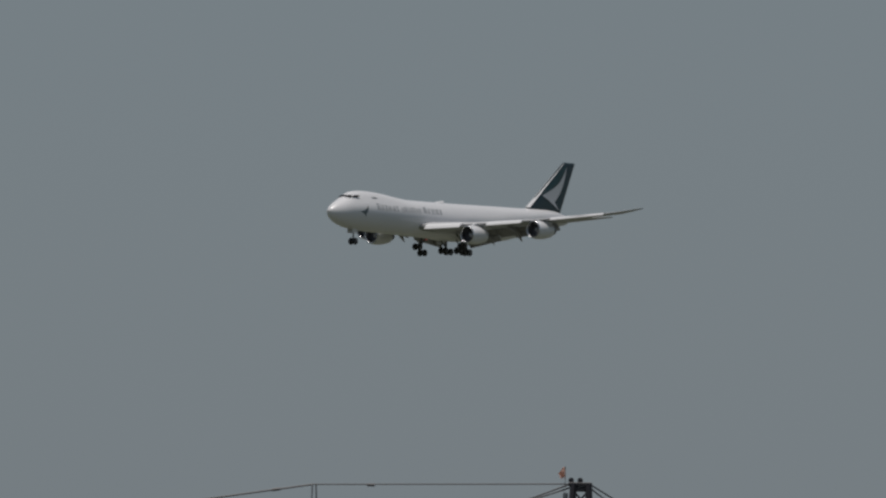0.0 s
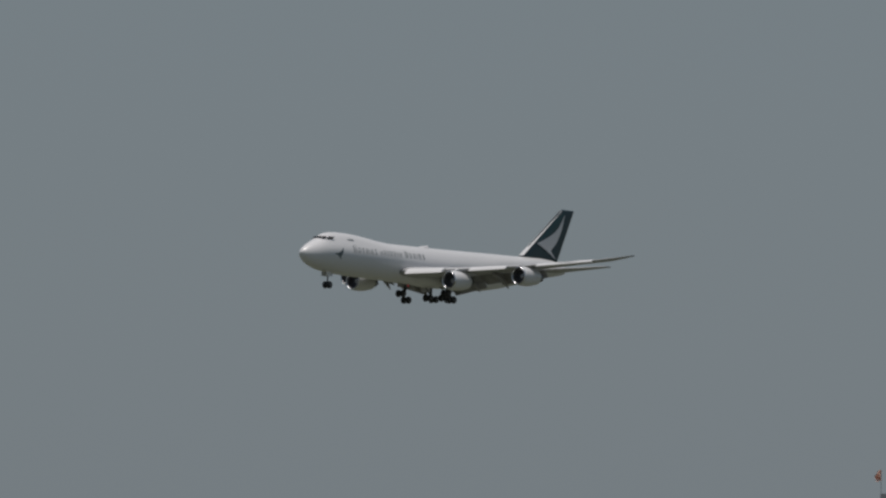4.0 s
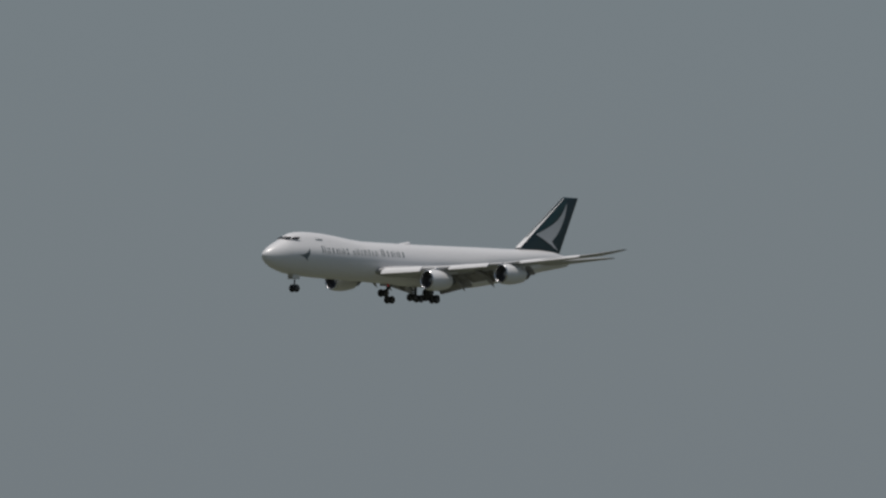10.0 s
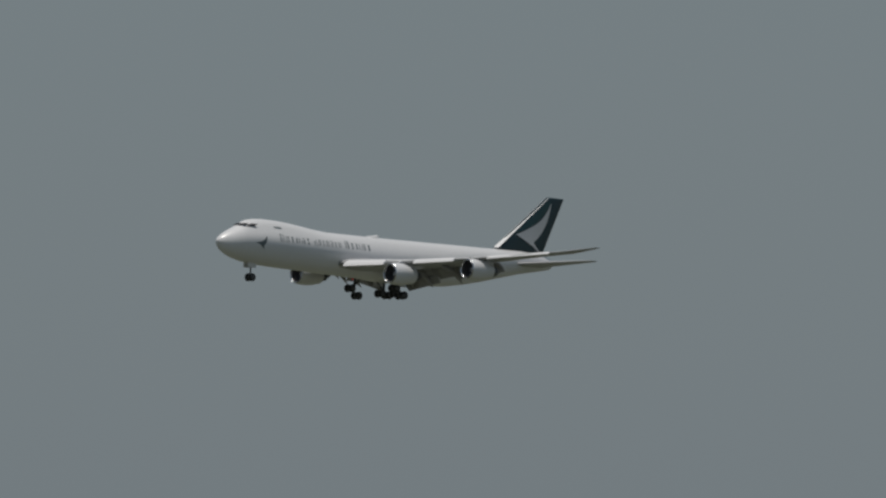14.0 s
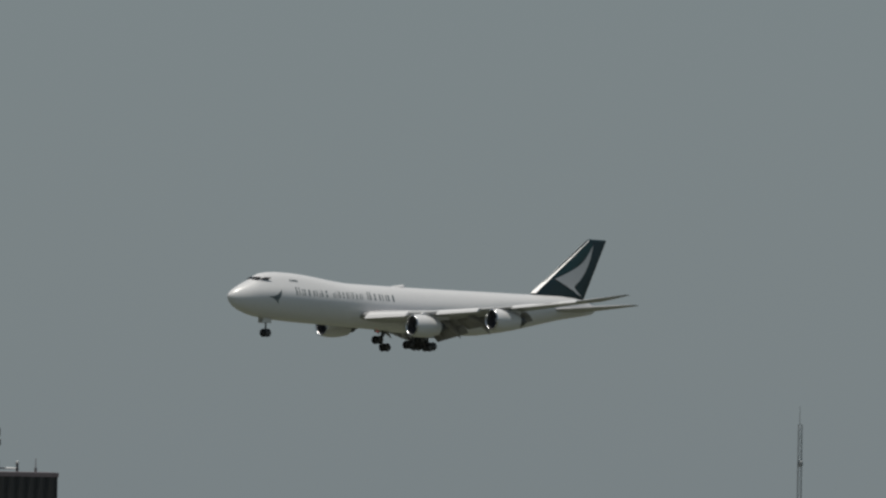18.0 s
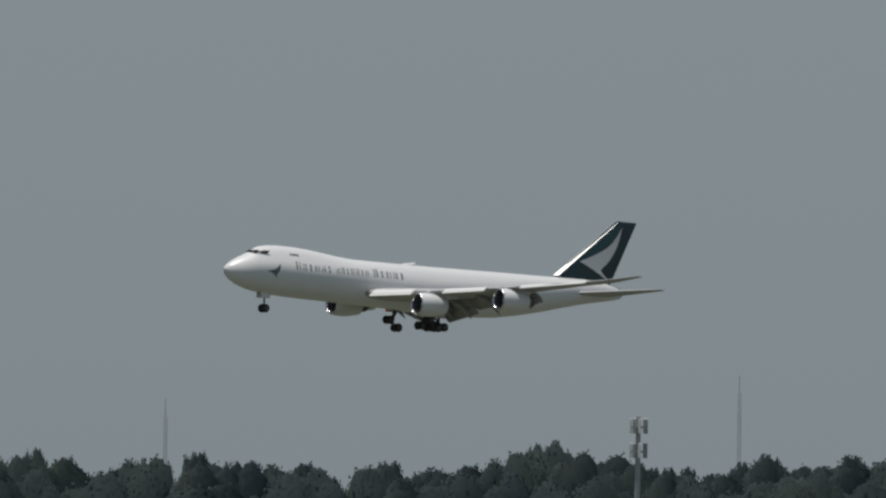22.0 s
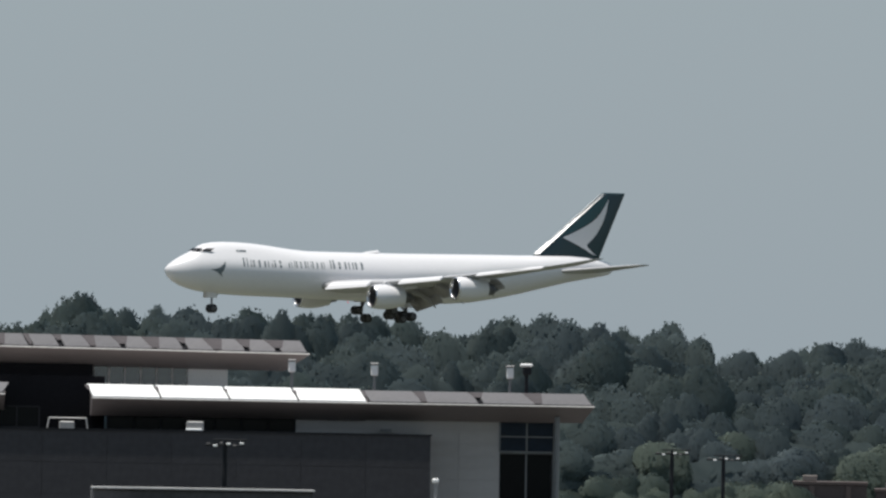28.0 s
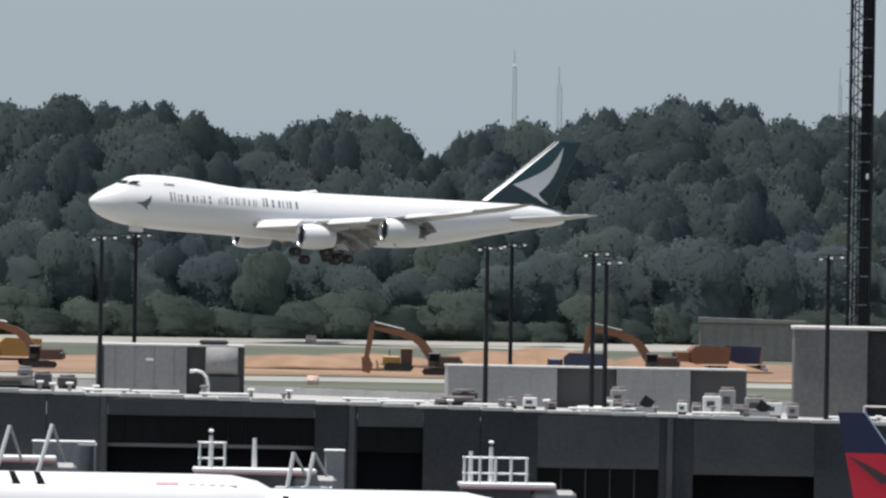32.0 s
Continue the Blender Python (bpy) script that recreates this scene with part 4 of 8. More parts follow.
    post(-0.68, 33.05, 2.0, ((0.25, 0.22, 0.12, STEEL_GREY), (0.6, 0.28, 0.3, ANTENNA_GREY), (1.1, 0.22, 0.25, ANTENNA_GREY)))
    post(0.49, 32.96, 2.0, ((0.0, 0.16, 0.2, ANTENNA_GREY), (0.7, 0.14, 0.2, STEEL_GREY)))
    post(0.78, 32.90, 2.4, ((0.0, 0.14, 0.15, STEEL_GREY), (0.5, 0.2, 0.12, ANTENNA_GREY)))
    post(1.07, 32.95, 2.0, ((-0.05, 0.2, 0.28, SOFFIT), (0.7, 0.14, 0.2, STEEL_GREY)))
    post(3.79, 33.09, 2.2, ((0.0, 0.12, 0.3, STEEL_GREY), (0.8, 0.18, 0.3, ANTENNA_GREY)))
    post(4.25, 33.06, 1.8, ((0.0, 0.22, 0.3, ANTENNA_GREY), (0.4, 0.26, 0.22, ANTENNA_GREY), (1.1, 0.2, 0.3, ANTENNA_GREY)))
    post(4.96, 31.91, 1.8, ((0.0, 0.12, 0.1, STEEL_GREY),))
    post(3.53, 32.21, 1.8, ((0.0, 0.12, 0.1, STEEL_GREY),))
    # rail of the right end
    rail = thing("roof_rail", base @ pose(0, 0, 0), "low grey pipe rail along the tower roof", "railing")
    part("top_bar", rodm((4.19, 1.8, 31.66), (5.02, 1.8, 31.66), 0.03), STEEL_GREY, rail)
    part("top_bar", rodm((0.21, 2.0, 31.61), (1.57, 2.0, 31.60), 0.05), STEEL_DARK, rail)
    for xx in (0.21, 0.89, 1.57):
        part("rail_post", rodm((xx, 2.0, zr - 0.05), (xx, 2.0, zr + 0.3), 0.03), STEEL_GREY, rail)
    eq = thing("roof_cabinet", base @ pose(3.86, 1.6, zr), "small dark equipment cabinet on the tower roof", "cabinet")
    part("body", boxm(-0.32, 0.32, -0.25, 0.25, -0.02, 0.38, bevel=0.03), STEEL_DARK, eq)
    part("lid", boxm(-0.34, 0.34, -0.27, 0.27, 0.38, 0.42), STEEL_GREY, eq)
    # lattice mast
    mast = thing("lattice_mast", base @ pose(-0.28, 4.0, zr), "slim grey lattice radio mast on the tower roof", "mast")
    hm = 36.1 - zr
    for k in range(3):
        a = k * math.tau / 3 + 0.4
        part("leg", rodm((0.19 * math.cos(a), 0.19 * math.sin(a), -0.02), (0.07 * math.cos(a), 0.07 * math.sin(a), hm * 0.69), 0.024), STEEL_GREY, mast)
    bm = bmesh.new()
    n = 18
    for i in range(n):
        for k in range(3):
            a, b = k * math.tau / 3 + 0.4, (k + 1) * math.tau / 3 + 0.4
            r0, r1 = 0.19 - 0.12 * i / n, 0.19 - 0.12 * (i + 1) / n
            z0, z1 = hm * 0.69 * i / n, hm * 0.69 * (i + 1) / n
            rod(bm, (r0 * math.cos(a), r0 * math.sin(a), z0), (r1 * math.cos(b), r1 * math.sin(b), z1), 0.015, n=4)
    part("lattice", bm, STEEL_GREY, mast)
    part("top_antenna", rodm((0, 0, hm * 0.66), (0, 0, hm * 0.78), 0.075), ANTENNA_GREY, mast)
    part("tip", rodm((0, 0, hm * 0.78), (0, 0, hm), 0.024, 0.012), STEEL_GREY, mast)
    part("base_cabinet", boxm(-0.12, 0.14, -0.5, -0.2, -0.02, 0.65, bevel=0.03), WHITE_METAL, mast, "white base cabinet")
    # floodlight mast
    fl = thing("floodlight_mast", base @ pose(3.26, 2.6, zr), "grey roof mast carrying a cluster of white floodlights", "floodlight")
    hf = 33.43 - zr
    part("pole", rod(rodm((0, 0, -0.02), (0, 0, hf), 0.07, 0.05), (0.02, 0, hf * 0.4), (0.16, 0, hf - 0.1), 0.04), STEEL_GREY, fl)
    for dx, dz in ((-0.1, -0.06), (0.08, 0.06), (0.34, -0.02)):
        part("lamp_head", boxm(dx - 0.16, dx + 0.16, -0.12, 0.12, hf - 0.05 + dz, hf + 0.10 + dz, bevel=0.04), WHITE_METAL, fl)
    # dish and lamp frame
    dish = thing("dish_antenna", base @ pose(-5.63, 3.0, zr), "white round dish antenna on the tower roof", "antenna")
    zc, rd = 32.62 - zr, 0.37
    bm = bmesh.new()
    rr = [[(q * math.cos(a), y, zc + q * math.sin(a)) for a in [j * math.tau / 24 for j in range(24)]] for q, y in ((0.05, -0.30), (rd * 0.5, -0.27), (rd * 0.85, -0.2), (rd, -0.1), (rd * 0.96, -0.02), (0.1, 0.12))]
    loft(bm, rr)
    bmesh.ops.recalc_face_normals(bm, faces=bm.faces)
    part("reflector", bm, DISH_PALE, dish)
    part("mount", rodm((0, 0.1, -0.02), (0, 0.05, zc), 0.05), STEEL_GREY, dish)
    lampf = thing("lamp_frame", base @ pose(-5.35, 2.6, zr), "braced frame with a white beacon head on the tower roof", "beacon")
    hl = 33.61 - zr
    for sx in (-0.24, 0.2):
        for sy in (-0.2, 0.2):
            part("leg", rodm((sx, sy, -0.02), (sx * 0.75, sy * 0.7, hl), 0.03), STEEL_GREY, lampf)
    bm = bmesh.new()
    for i in range(5):
        rod(bm, (-0.22, -0.2, hl * i / 5), (0.18, -0.2, hl * (i + 1) / 5), 0.018, n=4)
    part("brace", bm, STEEL_GREY, lampf)
    part("beacon_head", boxm(-0.36, -0.02, -0.18, 0.18, hl, hl + 0.13, bevel=0.05), DISH_PALE, lampf)
    part("beacon_head", boxm(0.0, 0.32, -0.2, 0.16, hl - 0.06, hl + 0.1, bevel=0.05), DISH_PALE, lampf)
    part("beacon_base", boxm(-0.2, 0.2, -0.15, 0.15, hl - 0.18, hl - 0.005, bevel=0.03), STEEL_GREY, lampf)
    # two pipe racks
    for xa, xb, za, zb2 in ((-6.59, -5.15, 32.38, 31.91), (-4.22, -3.19, 32.50, 31.95)):
        rk = thing("pipe_rack", base @ pose(0, 1.6, 0), "grey pipe rack with clamps on the tower roof", "rack")
        for zz in (za, zb2):
            part("bar", rodm((xa, 0, zz), (xb, 0, zz), 0.04), RACK_GREY, rk)
        for i in range(4):
            xx = xa + (xb - xa) * i / 3
            part("upright", rodm((xx, 0, zr - 0.05), (xx, 0, za + (0.25 if i % 2 else 0.02)), 0.045), RACK_GREY, rk)
    bx = thing("junction_box", base @ pose(-3.41, 1.5, zr), "weathered brown junction box on a stand", "cabinet")
    zz = 32.03 - zr
    part("body", boxm(-0.26, 0.26, -0.2, 0.2, zz, zz + 0.52, bevel=0.03), SOFFIT, bx)
    part("stand", boxm(-0.1, 0.1, -0.1, 0.1, -0.02, zz), STEEL_GREY, bx)
    # ladder hoops
    for xx in (-4.80, -2.90, -1.50):
        hp = thing("ladder_hoop", base @ pose(xx, 2.4, zr), "grey curved ladder handrail over the roof edge", "handrail")
        bm = bmesh.new()
        pts = [(0.42 * math.cos(a), 0, 0.06 + 0.52 * math.sin(a)) for a in [math.pi * j / 8 for j in range(9)]]
        for a, b in zip(pts, pts[1:]):
            rod(bm, a, b, 0.03)
        part("hoop", bm, STEEL_GREY, hp)
        part("step", boxm(0.0, 0.1, -0.05, 0.05, -0.02, 0.52, bevel=0.01), STEEL_GREY, hp)


make_tower()


# ---- terminal with stepped canopies ----
def pieces(name, bm, mat, parent, spots):
    """Alike pieces that share one mesh."""
    ob = part(name, bm, mat, parent)
    first = True
    for m in spots:
        if first:
            ob.matrix_basis = m
            first = False
        else:
            o = new(name, ob.data)
            o.parent = parent
            o.matrix_basis = m
    return ob


def canopy(parent, x0, x1, z_lip0, z_lip1, y, rise, drop, mat, step, deep=1.8, under=2.6, cut0=0.0, cut1=0.0, label="", lean=0.26):
    """A sharp-lipped roof: metal sheets slope up behind the lip, the soffit falls back to the wall. z follows the two ends."""
    def zl(x):
        return z_lip0 + (z_lip1 - z_lip0) * (x - x0) / (x1 - x0)
    bm = bmesh.new()
    rings = []
    for x, c in ((x0, cut0), (x1, -cut1)):
        z = zl(x)
        rings.append([(x, y, z - 0.03), (x, y, z + 0.03), (x + c, y + deep, z + rise - 0.06), (x + c, y + deep + 6, z + rise - 0.06), (x + c, y + under + 5, z - drop), (x + c, y + under, z - drop)])
    loft(bm, rings, smooth=False)
    bmesh.ops.recalc_face_normals(bm, faces=bm.faces)
    can = part("canopy", bm, SOFFIT, parent, label)
    # black sheet under the roof sheets paints the shade in their gaps
    bm = bmesh.new()
    quads = []
    for x, c in ((x0 + 0.02, cut0), (x1 - 0.02, -cut1)):
        z = zl(x)
        quads.append([(x, y + 0.01, z + 0.03), (x, y + 0.01, z + 0.04), (x + c, y + deep, z + rise - 0.05), (x + c, y + deep, z + rise - 0.06)])
    loft(bm, quads, smooth=False)
    bmesh.ops.recalc_face_normals(bm, faces=bm.faces)
    part("gap_shade", bm, BLACK_OPENING, can)
    n = max(1, round((x1 - x0) / step))
    w = (x1 - x0) / n
    slope = math.atan2(rise, deep)
    ln = math.hypot(rise, deep)
    gap = 0.10 if mat is ROOF_METAL else 0.16 if mat is ROOF_MID else 0.26
    bm = bmesh.new()
    outline = [(gap / 2, 0.0), (w - gap / 2, 0.0), (w - gap / 2 - lean, ln), (gap / 2 - lean, ln)]
    loft(bm, [[(u, v, 0.0) for u, v in outline], [(u + 0.01, v + 0.01, 0.05) for u, v in outline]], smooth=False)
    bmesh.ops.recalc_face_normals(bm, faces=bm.faces)
    yaw = math.atan2(zl(x1) - zl(x0), x1 - x0)
    spots = [Matrix.Translation((x0 + w * i, y - 0.02, zl(x0 + w * i) + 0.03)) @ Matrix.Rotation(-yaw, 4, "Y") @ Matrix.Rotation(slope, 4, "X") for i in range(n)]
    pieces("roof_sheet", bm, mat, can, spots)
    # dark streaks beside the seams, painted shadow bars and stains, each of its own length and width
    k = random.Random(int(x0 * 10))
    for i, spot in enumerate(spots):
        wide = k.uniform(0.10, 0.26) if mat is ROOF_METAL else k.uniform(0.15, 0.5)
        v1 = ln * (k.uniform(0.75, 0.99) if mat is ROOF_METAL else 0.99)
        v0 = ln * (k.uniform(0.35, 0.6) if mat is ROOF_METAL else k.choice((0.02, 0.05, 0.3, 0.5)))
        q = [(-wide * 0.25 - lean * v0 / ln, v0), (wide * 0.45 - lean * v0 / ln, v0 + 0.03), (wide - lean * v1 / ln, v1), (-wide * 0.7 - lean * v1 / ln, v1 - 0.02)]
        bm = loft(bmesh.new(), [[(u, v, 0.054) for u, v in q], [(u, v, 0.062) for u, v in q]], smooth=False)
        bmesh.ops.recalc_face_normals(bm, faces=bm.faces)
        part("seam_streak", bm, STREAK, can, "dark streak for shadow and stain").matrix_basis = spot
    part("lip_trim", rodm((x0, y - 0.01, zl(x0)), (x1, y - 0.01, zl(x1)), 0.035, n=5), ROOF_EDGE, can)
    return can


def panel_wall(parent, x0, x1, y, z0, z1, pw, ph, mat, name="wall_panel", back=None):
    """A backing sheet with panels proud of it."""
    part("wall", boxm(x0, x1, y + 0.04, y + 0.34, z0, z1), back or mat, parent)
    nx, nz = max(1, round((x1 - x0) / pw)), max(1, round((z1 - z0) / ph))
    w, h = (x1 - x0) / nx, (z1 - z0) / nz
    bm = boxm(0.006, w - 0.006, 0, 0.04, 0.006, h - 0.006)
    pieces(name, bm, mat, parent, [Matrix.Translation((x0 + w * i, y, z0 + h * k)) for i in range(nx) for k in range(nz)])


def window_band(parent, x0, x1, y, z0, z1, n, mat, frame=0.05, rows=1, bar=None):
    win = part("window_frame", boxm(x0, x1, y + 0.03, y + 0.12, z0, z1), BLACK_OPENING, parent)
    w, h = (x1 - x0) / n, (z1 - z0) / rows
    pieces("pane", boxm(frame, w - frame, 0, 0.02, frame, h - frame), mat, win, [Matrix.Translation((x0 + w * i, y, z0 + h * k)) for i in range(n) for k in range(rows)])
    for i in range(n + 1):
        part("mullion", boxm(x0 + w * i - frame * 0.7, x0 + w * i + frame * 0.7, y - 0.05, y + 0.02, z0, z1), bar or MULLION, win)
    for k in range(rows + 1):
        part("transom", boxm(x0, x1, y - 0.04, y + 0.015, z0 + h * k - frame * 0.6, z0 + h * k + frame * 0.6), bar or MULLION, win)
    return win


def make_terminal():
    m = at(18.8, 1000)
    T = thing("terminal_building", m, "airport terminal with stepped pale metal canopies, white panels and dark glass", "terminal")
    # lower canopy over the right wing: glare, then shade, painted as bright and dull sheets
    xb0, xb1, xb2 = 18.06, 29.59, 39.12
    z0, z1, z2 = 24.06, 24.03, 24.03
    canopy(T, xb0, xb1, z0, z1, 0, 0.50, 0.75, ROOF_METAL, 2.8, label="brown soffit canopy with bright metal sheets")
    canopy(T, xb1 + 0.01, xb2, z1, z2, 0, 0.45, 0.70, ROOF_SHADED, 2.2, cut1=0.4, label="brown soffit canopy with metal sheets in a dimmer tone")
    zs = z1 - 0.74
    # lower canopy over the left wing
    xa0, xa1 = -9.80, 14.42
    za0, za1 = 24.37, 24.15
    xam = 10.32
    zam = za0 + (za1 - za0) * (xam - xa0) / (xa1 - xa0)
    canopy(T, xa0, xam, za0, zam, 0.5, 0.45, 0.72, ROOF_MID, 1.42, cut0=0.45, lean=-0.3, label="brown soffit canopy with metal sheets in a dimmer tone")
    canopy(T, xam + 0.01, xa1, zam, za1, 0.5, 0.42, 0.72, ROOF_SHADED, 1.3, lean=-0.3, label="brown soffit canopy with stained sheets in a shaded tone")
    # upper canopy: bright then dull
    xu0, xu1, xu2 = -3.58, 14.35, 27.52
    zu0, zu1, zu2 = 26.17, 26.16, 26.04
    canopy(T, xu0, xu1, zu0, zu1, 14, 0.55, 0.75, ROOF_METAL, 2.75, cut0=1.2, label="brown soffit upper canopy with bright metal sheets")
    canopy(T, xu1 + 0.01, xu2, zu1, zu2, 14, 0.48, 0.75, ROOF_SHADED, 1.28, cut1=1.0, label="brown soffit upper canopy with metal sheets in a shaded tone")
    # clerestory under the upper canopy
    zc1, zc0 = zu1 - 0.72, 24.19
    # deck and white panels are kept pale to brighten the wall under the canopy
    for x0, x1, y0 in ((xa0 + 3, 13.9, 3.0), (13.91, 18.59, 5.1), (18.6, xb2 - 2, 3.0)):
        part("roof_deck", boxm(x0, x1, y0, 30, zc0 - 0.6, zc0 - 0.15), CONCRETE_PALE, T)
    panel_wall(T, 0.32, 2.20, 17, zc0 - 0.1, zc1, 1.2, 1.0, WHITE_METAL)
    window_band(T, 2.20, 13.93, 17.1, zc0 - 0.1, zc1, 9, PANE_BLUE, bar=ROOF_EDGE)
    panel_wall(T, 13.93, 18.38, 16.2, zc0 - 0.6, zc1, 0.9, 2.0, BLACK_OPENING)
    window_band(T, 18.40, 22.44, 17.1, zc0 - 0.1, zc1, 6, PANE_PALE, bar=ROOF_EDGE)
    panel_wall(T, 22.44, 24.13, 17, zc0 - 0.1, zc1, 0.95, 1.0, WHITE_METAL)
    part("slender_column", rodm((-0.40, 15, zc0 - 0.2), (-0.22, 15, zu0 - 0.4), 0.09), MULLION, T)
    # wall painted black for the deep shade between the two lower canopies
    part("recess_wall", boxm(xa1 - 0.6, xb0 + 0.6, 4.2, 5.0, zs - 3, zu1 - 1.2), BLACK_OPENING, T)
    # right wing walls
    yw = 2.9
    zbase = 8.0
    window_band(T, 18.77, 26.65, yw, 22.74, zs + 0.02, 7, PANE, bar=STEEL_DARK)
    panel_wall(T, 26.65, 35.27, yw, zbase, 23.40 + 0.05, 1.6, 0.52, WHITE_PANEL)
    window_band(T, 35.27, 37.55, yw, 22.09, z2 - 0.68, 2, PANE_NAVY, rows=2)
    window_band(T, 35.27, 37.55, yw + 0.3, zbase, 22.02, 2, PANE)
    part("corner_column", rodm((37.59, 1.4, zbase), (37.62, 1.4, z2 - 0.45), 0.12, n=8), MULLION, T, "grey round corner column")
    part("side_wall", boxm(37.41, 37.53, yw + 0.3, 28, zbase, z2 - 0.7), DARK_WALL, T)
    part("small_camera", boxm(30.22, 30.70, yw - 0.5, yw - 0.02, 22.82, 22.96), METAL_BOX, T)
    # low roof edge behind the block
    part("parapet", boxm(xb0 - 4, 26.65, yw - 0.6, yw + 0.3, zbase, 22.71), DARK_WALL, T)
    # left wing: glazed pavilion
    zg1, zg0 = za0 - 0.7, 18.69
    xg0, xg1 = -7.80, 1.15
    win = part("window_frame", boxm(xg0, xg1, yw - 0.04, yw + 0.1, zg1 - 0.12, zg1), MULLION, T)
    gw = (xg1 - xg0) / 13
    for i in range(13):
        for za, zb in ((zg0 + 0.02, zg0 + (zg1 - zg0) / 2 - 0.03), (zg0 + (zg1 - zg0) / 2 + 0.03, zg1 - 0.13)):
            bm = boxm(xg0 + gw * i + 0.03, xg0 + gw * (i + 1) - 0.03, yw, yw + 0.02, za, zb)
            # the glazing leans back a little
            for v in bm.verts:
                v.co.y += (v.co.z - zg0) * (0.022 + 0.002 * ((i * 7) % 4))
            o = part("pane", bm, CLEAR_PANE, win)
            o.visible_shadow = False
    for i in range(14):
        part("mullion", boxm(xg0 + gw * i - 0.03, xg0 + gw * i + 0.03, yw - 0.05, yw + 0.06, zg0, zg1 - 0.121), STEEL_DARK, win)
    part("transom", boxm(xg0, xg1, yw - 0.04, yw + 0.05, zg0 + (zg1 - zg0) / 2 - 0.03, zg0 + (zg1 - zg0) / 2 + 0.03), STEEL_DARK, win)
    # the lounge behind the glass
    part("lounge_floor", boxm(xg0 - 0.4, xg1, yw + 0.31, yw + 9, zg0 - 0.2, zg0 - 0.02), DARK_WALL, T)
    part("lounge_wall", boxm(xg0 - 0.4, xg1, yw + 8.8, yw + 9, zg0 - 0.019, zg1), ROOM_GREY, T)
    part("lounge_side", boxm(xg1 - 0.1, xg1 + 0.1, yw + 0.4, yw + 8.79, zg0 - 0.019, zg1), ROOM_GREY, T)
    part("lounge_ceiling", boxm(xg0 - 0.4, xg1, yw + 0.3, yw + 9, zg1 + 0.01, zg1 + 0.1), ROOM_GREY, T)
    part("ceiling_bulkhead", boxm(-4.45, -0.59, yw + 1.6, yw + 3, 22.75, zg1), BLACK_OPENING, T)
    part("slanting_strut", rodm((-2.67, yw + 1.5, 22.08), (-1.21, yw + 1.5, 20.13), 0.1), WHITE_METAL, T)
    for zb in (22.69, 22.46):
        part("inner_beam", boxm(-5.22, xg1 - 0.2, yw + 1.0, yw + 1.1, zb - 0.04, zb + 0.04), STEEL_GREY, T)
    for xl in (-0.30, 0.55):
        part("ceiling_strip_lamp", boxm(xl, xl + 0.62, yw + 1.5, yw + 1.7, 22.61, 22.68), STRIP_LAMP, T, "warm ceiling strip lamp")
    # pale low strip stands in for the reflection along the sill
    part("sill_reflection", boxm(xg0, xg1 - 0.1, yw + 0.6, yw + 0.66, zg0 - 0.01, zg0 + 0.42), BLIND, T, "pale strip painting the sill's reflection")
    part("dark_partition", boxm(-4.15, -1.78, yw + 3.2, yw + 3.4, zg0, 21.77), STEEL_DARK, T)
    part("door_leaf", boxm(-0.47, 0.36, yw + 3.0, yw + 3.1, zg0, 22.29), BLIND, T, "pale door leaf")
    # made-up dark hump filling a dark patch at the white wall, with pale struts
    st = thing("dark_hump", m @ pose(6.10, 0, 0), "dark rounded hump added against a white wall", "stairs")
    ox = 6.10
    hump = [(px - ox, pz) for px, pz in ((3.92, 19.48), (4.91, 19.54), (5.50, 19.88), (6.20, 20.06), (8.26, 20.12))]
    part("cover", prism([(hump[0][0], 2.2)] + hump + [(hump[-1][0], 2.2)], 1, -1.0, 1.2), SEAT_DARK, st, "dark rounded cover")
    for px, qx in ((5.15 - ox, 5.76 - ox), (6.57 - ox, 7.41 - ox)):
        part("strut", rodm((px, -1.15, 19.27), (qx, -1.15, 18.43), 0.07), METAL_BOX, st)
    for sx in (-1.9, 1.9):
        part("support", boxm(sx - 0.15, sx + 0.15, -0.6, 0.9, 0, 2.19), STEEL_DARK, st)
    for i in range(9):
        xx = xg0 + gw * (0.4 + 0.5 * i)
        part("blind_slat", boxm(xx + 0.01, xx + gw * 0.5 - 0.012 - 0.05 * (i % 3), yw + 0.5, yw + 0.53, zg0 + 1.0, zg1 - 0.05), BLIND, T)
    for i in range(10):
        seat = thing("lounge_seat", m @ pose(-4.82 + i * 0.62, yw + 1.2 + 0.25 * (i % 3), zg0 - 0.02), "dark vinyl lounge seat with a pale headrest behind the glass", "seat", "lounge seats")
        part("seat", boxm(-0.25, 0.25, -0.25, 0.25, 0.4, 0.5, bevel=0.03), SEAT_DARK, seat)
        part("backrest", boxm(-0.25, 0.25, 0.2, 0.28, 0.501, 1.0, bevel=0.03), SEAT_DARK, seat)
        part("headrest", boxm(-0.16, 0.16, 0.19, 0.29, 1.001, 1.22, bevel=0.04), WHITE_METAL if i % 3 else SOFFIT, seat)
        for sx in (-0.2, 0.2):
            part("leg", rodm((sx, 0, 0), (sx, 0, 0.4), 0.03), MULLION, seat)
    # raked end frame
    bm = prism([(-9.74, zg1 + 0.25), (-8.09, zg1 + 0.25), (-7.73, zg0 + 2.5), (-7.73, zg0 - 3), (-8.27, zg0 - 3)], 1, 1.0, 2.6)
    part("raked_frame", bm, SOFFIT, T, "grey-brown raked end frame")
    part("end_return", boxm(-8.32, -7.78, 2.6, 24, zbase, zg1), DARK_WALL, T)
    part("glass_sill", boxm(xg0 - 0.6, xg1 + 0.2, yw - 0.25, yw + 0.3, zbase, zg0), DARK_WALL, T)
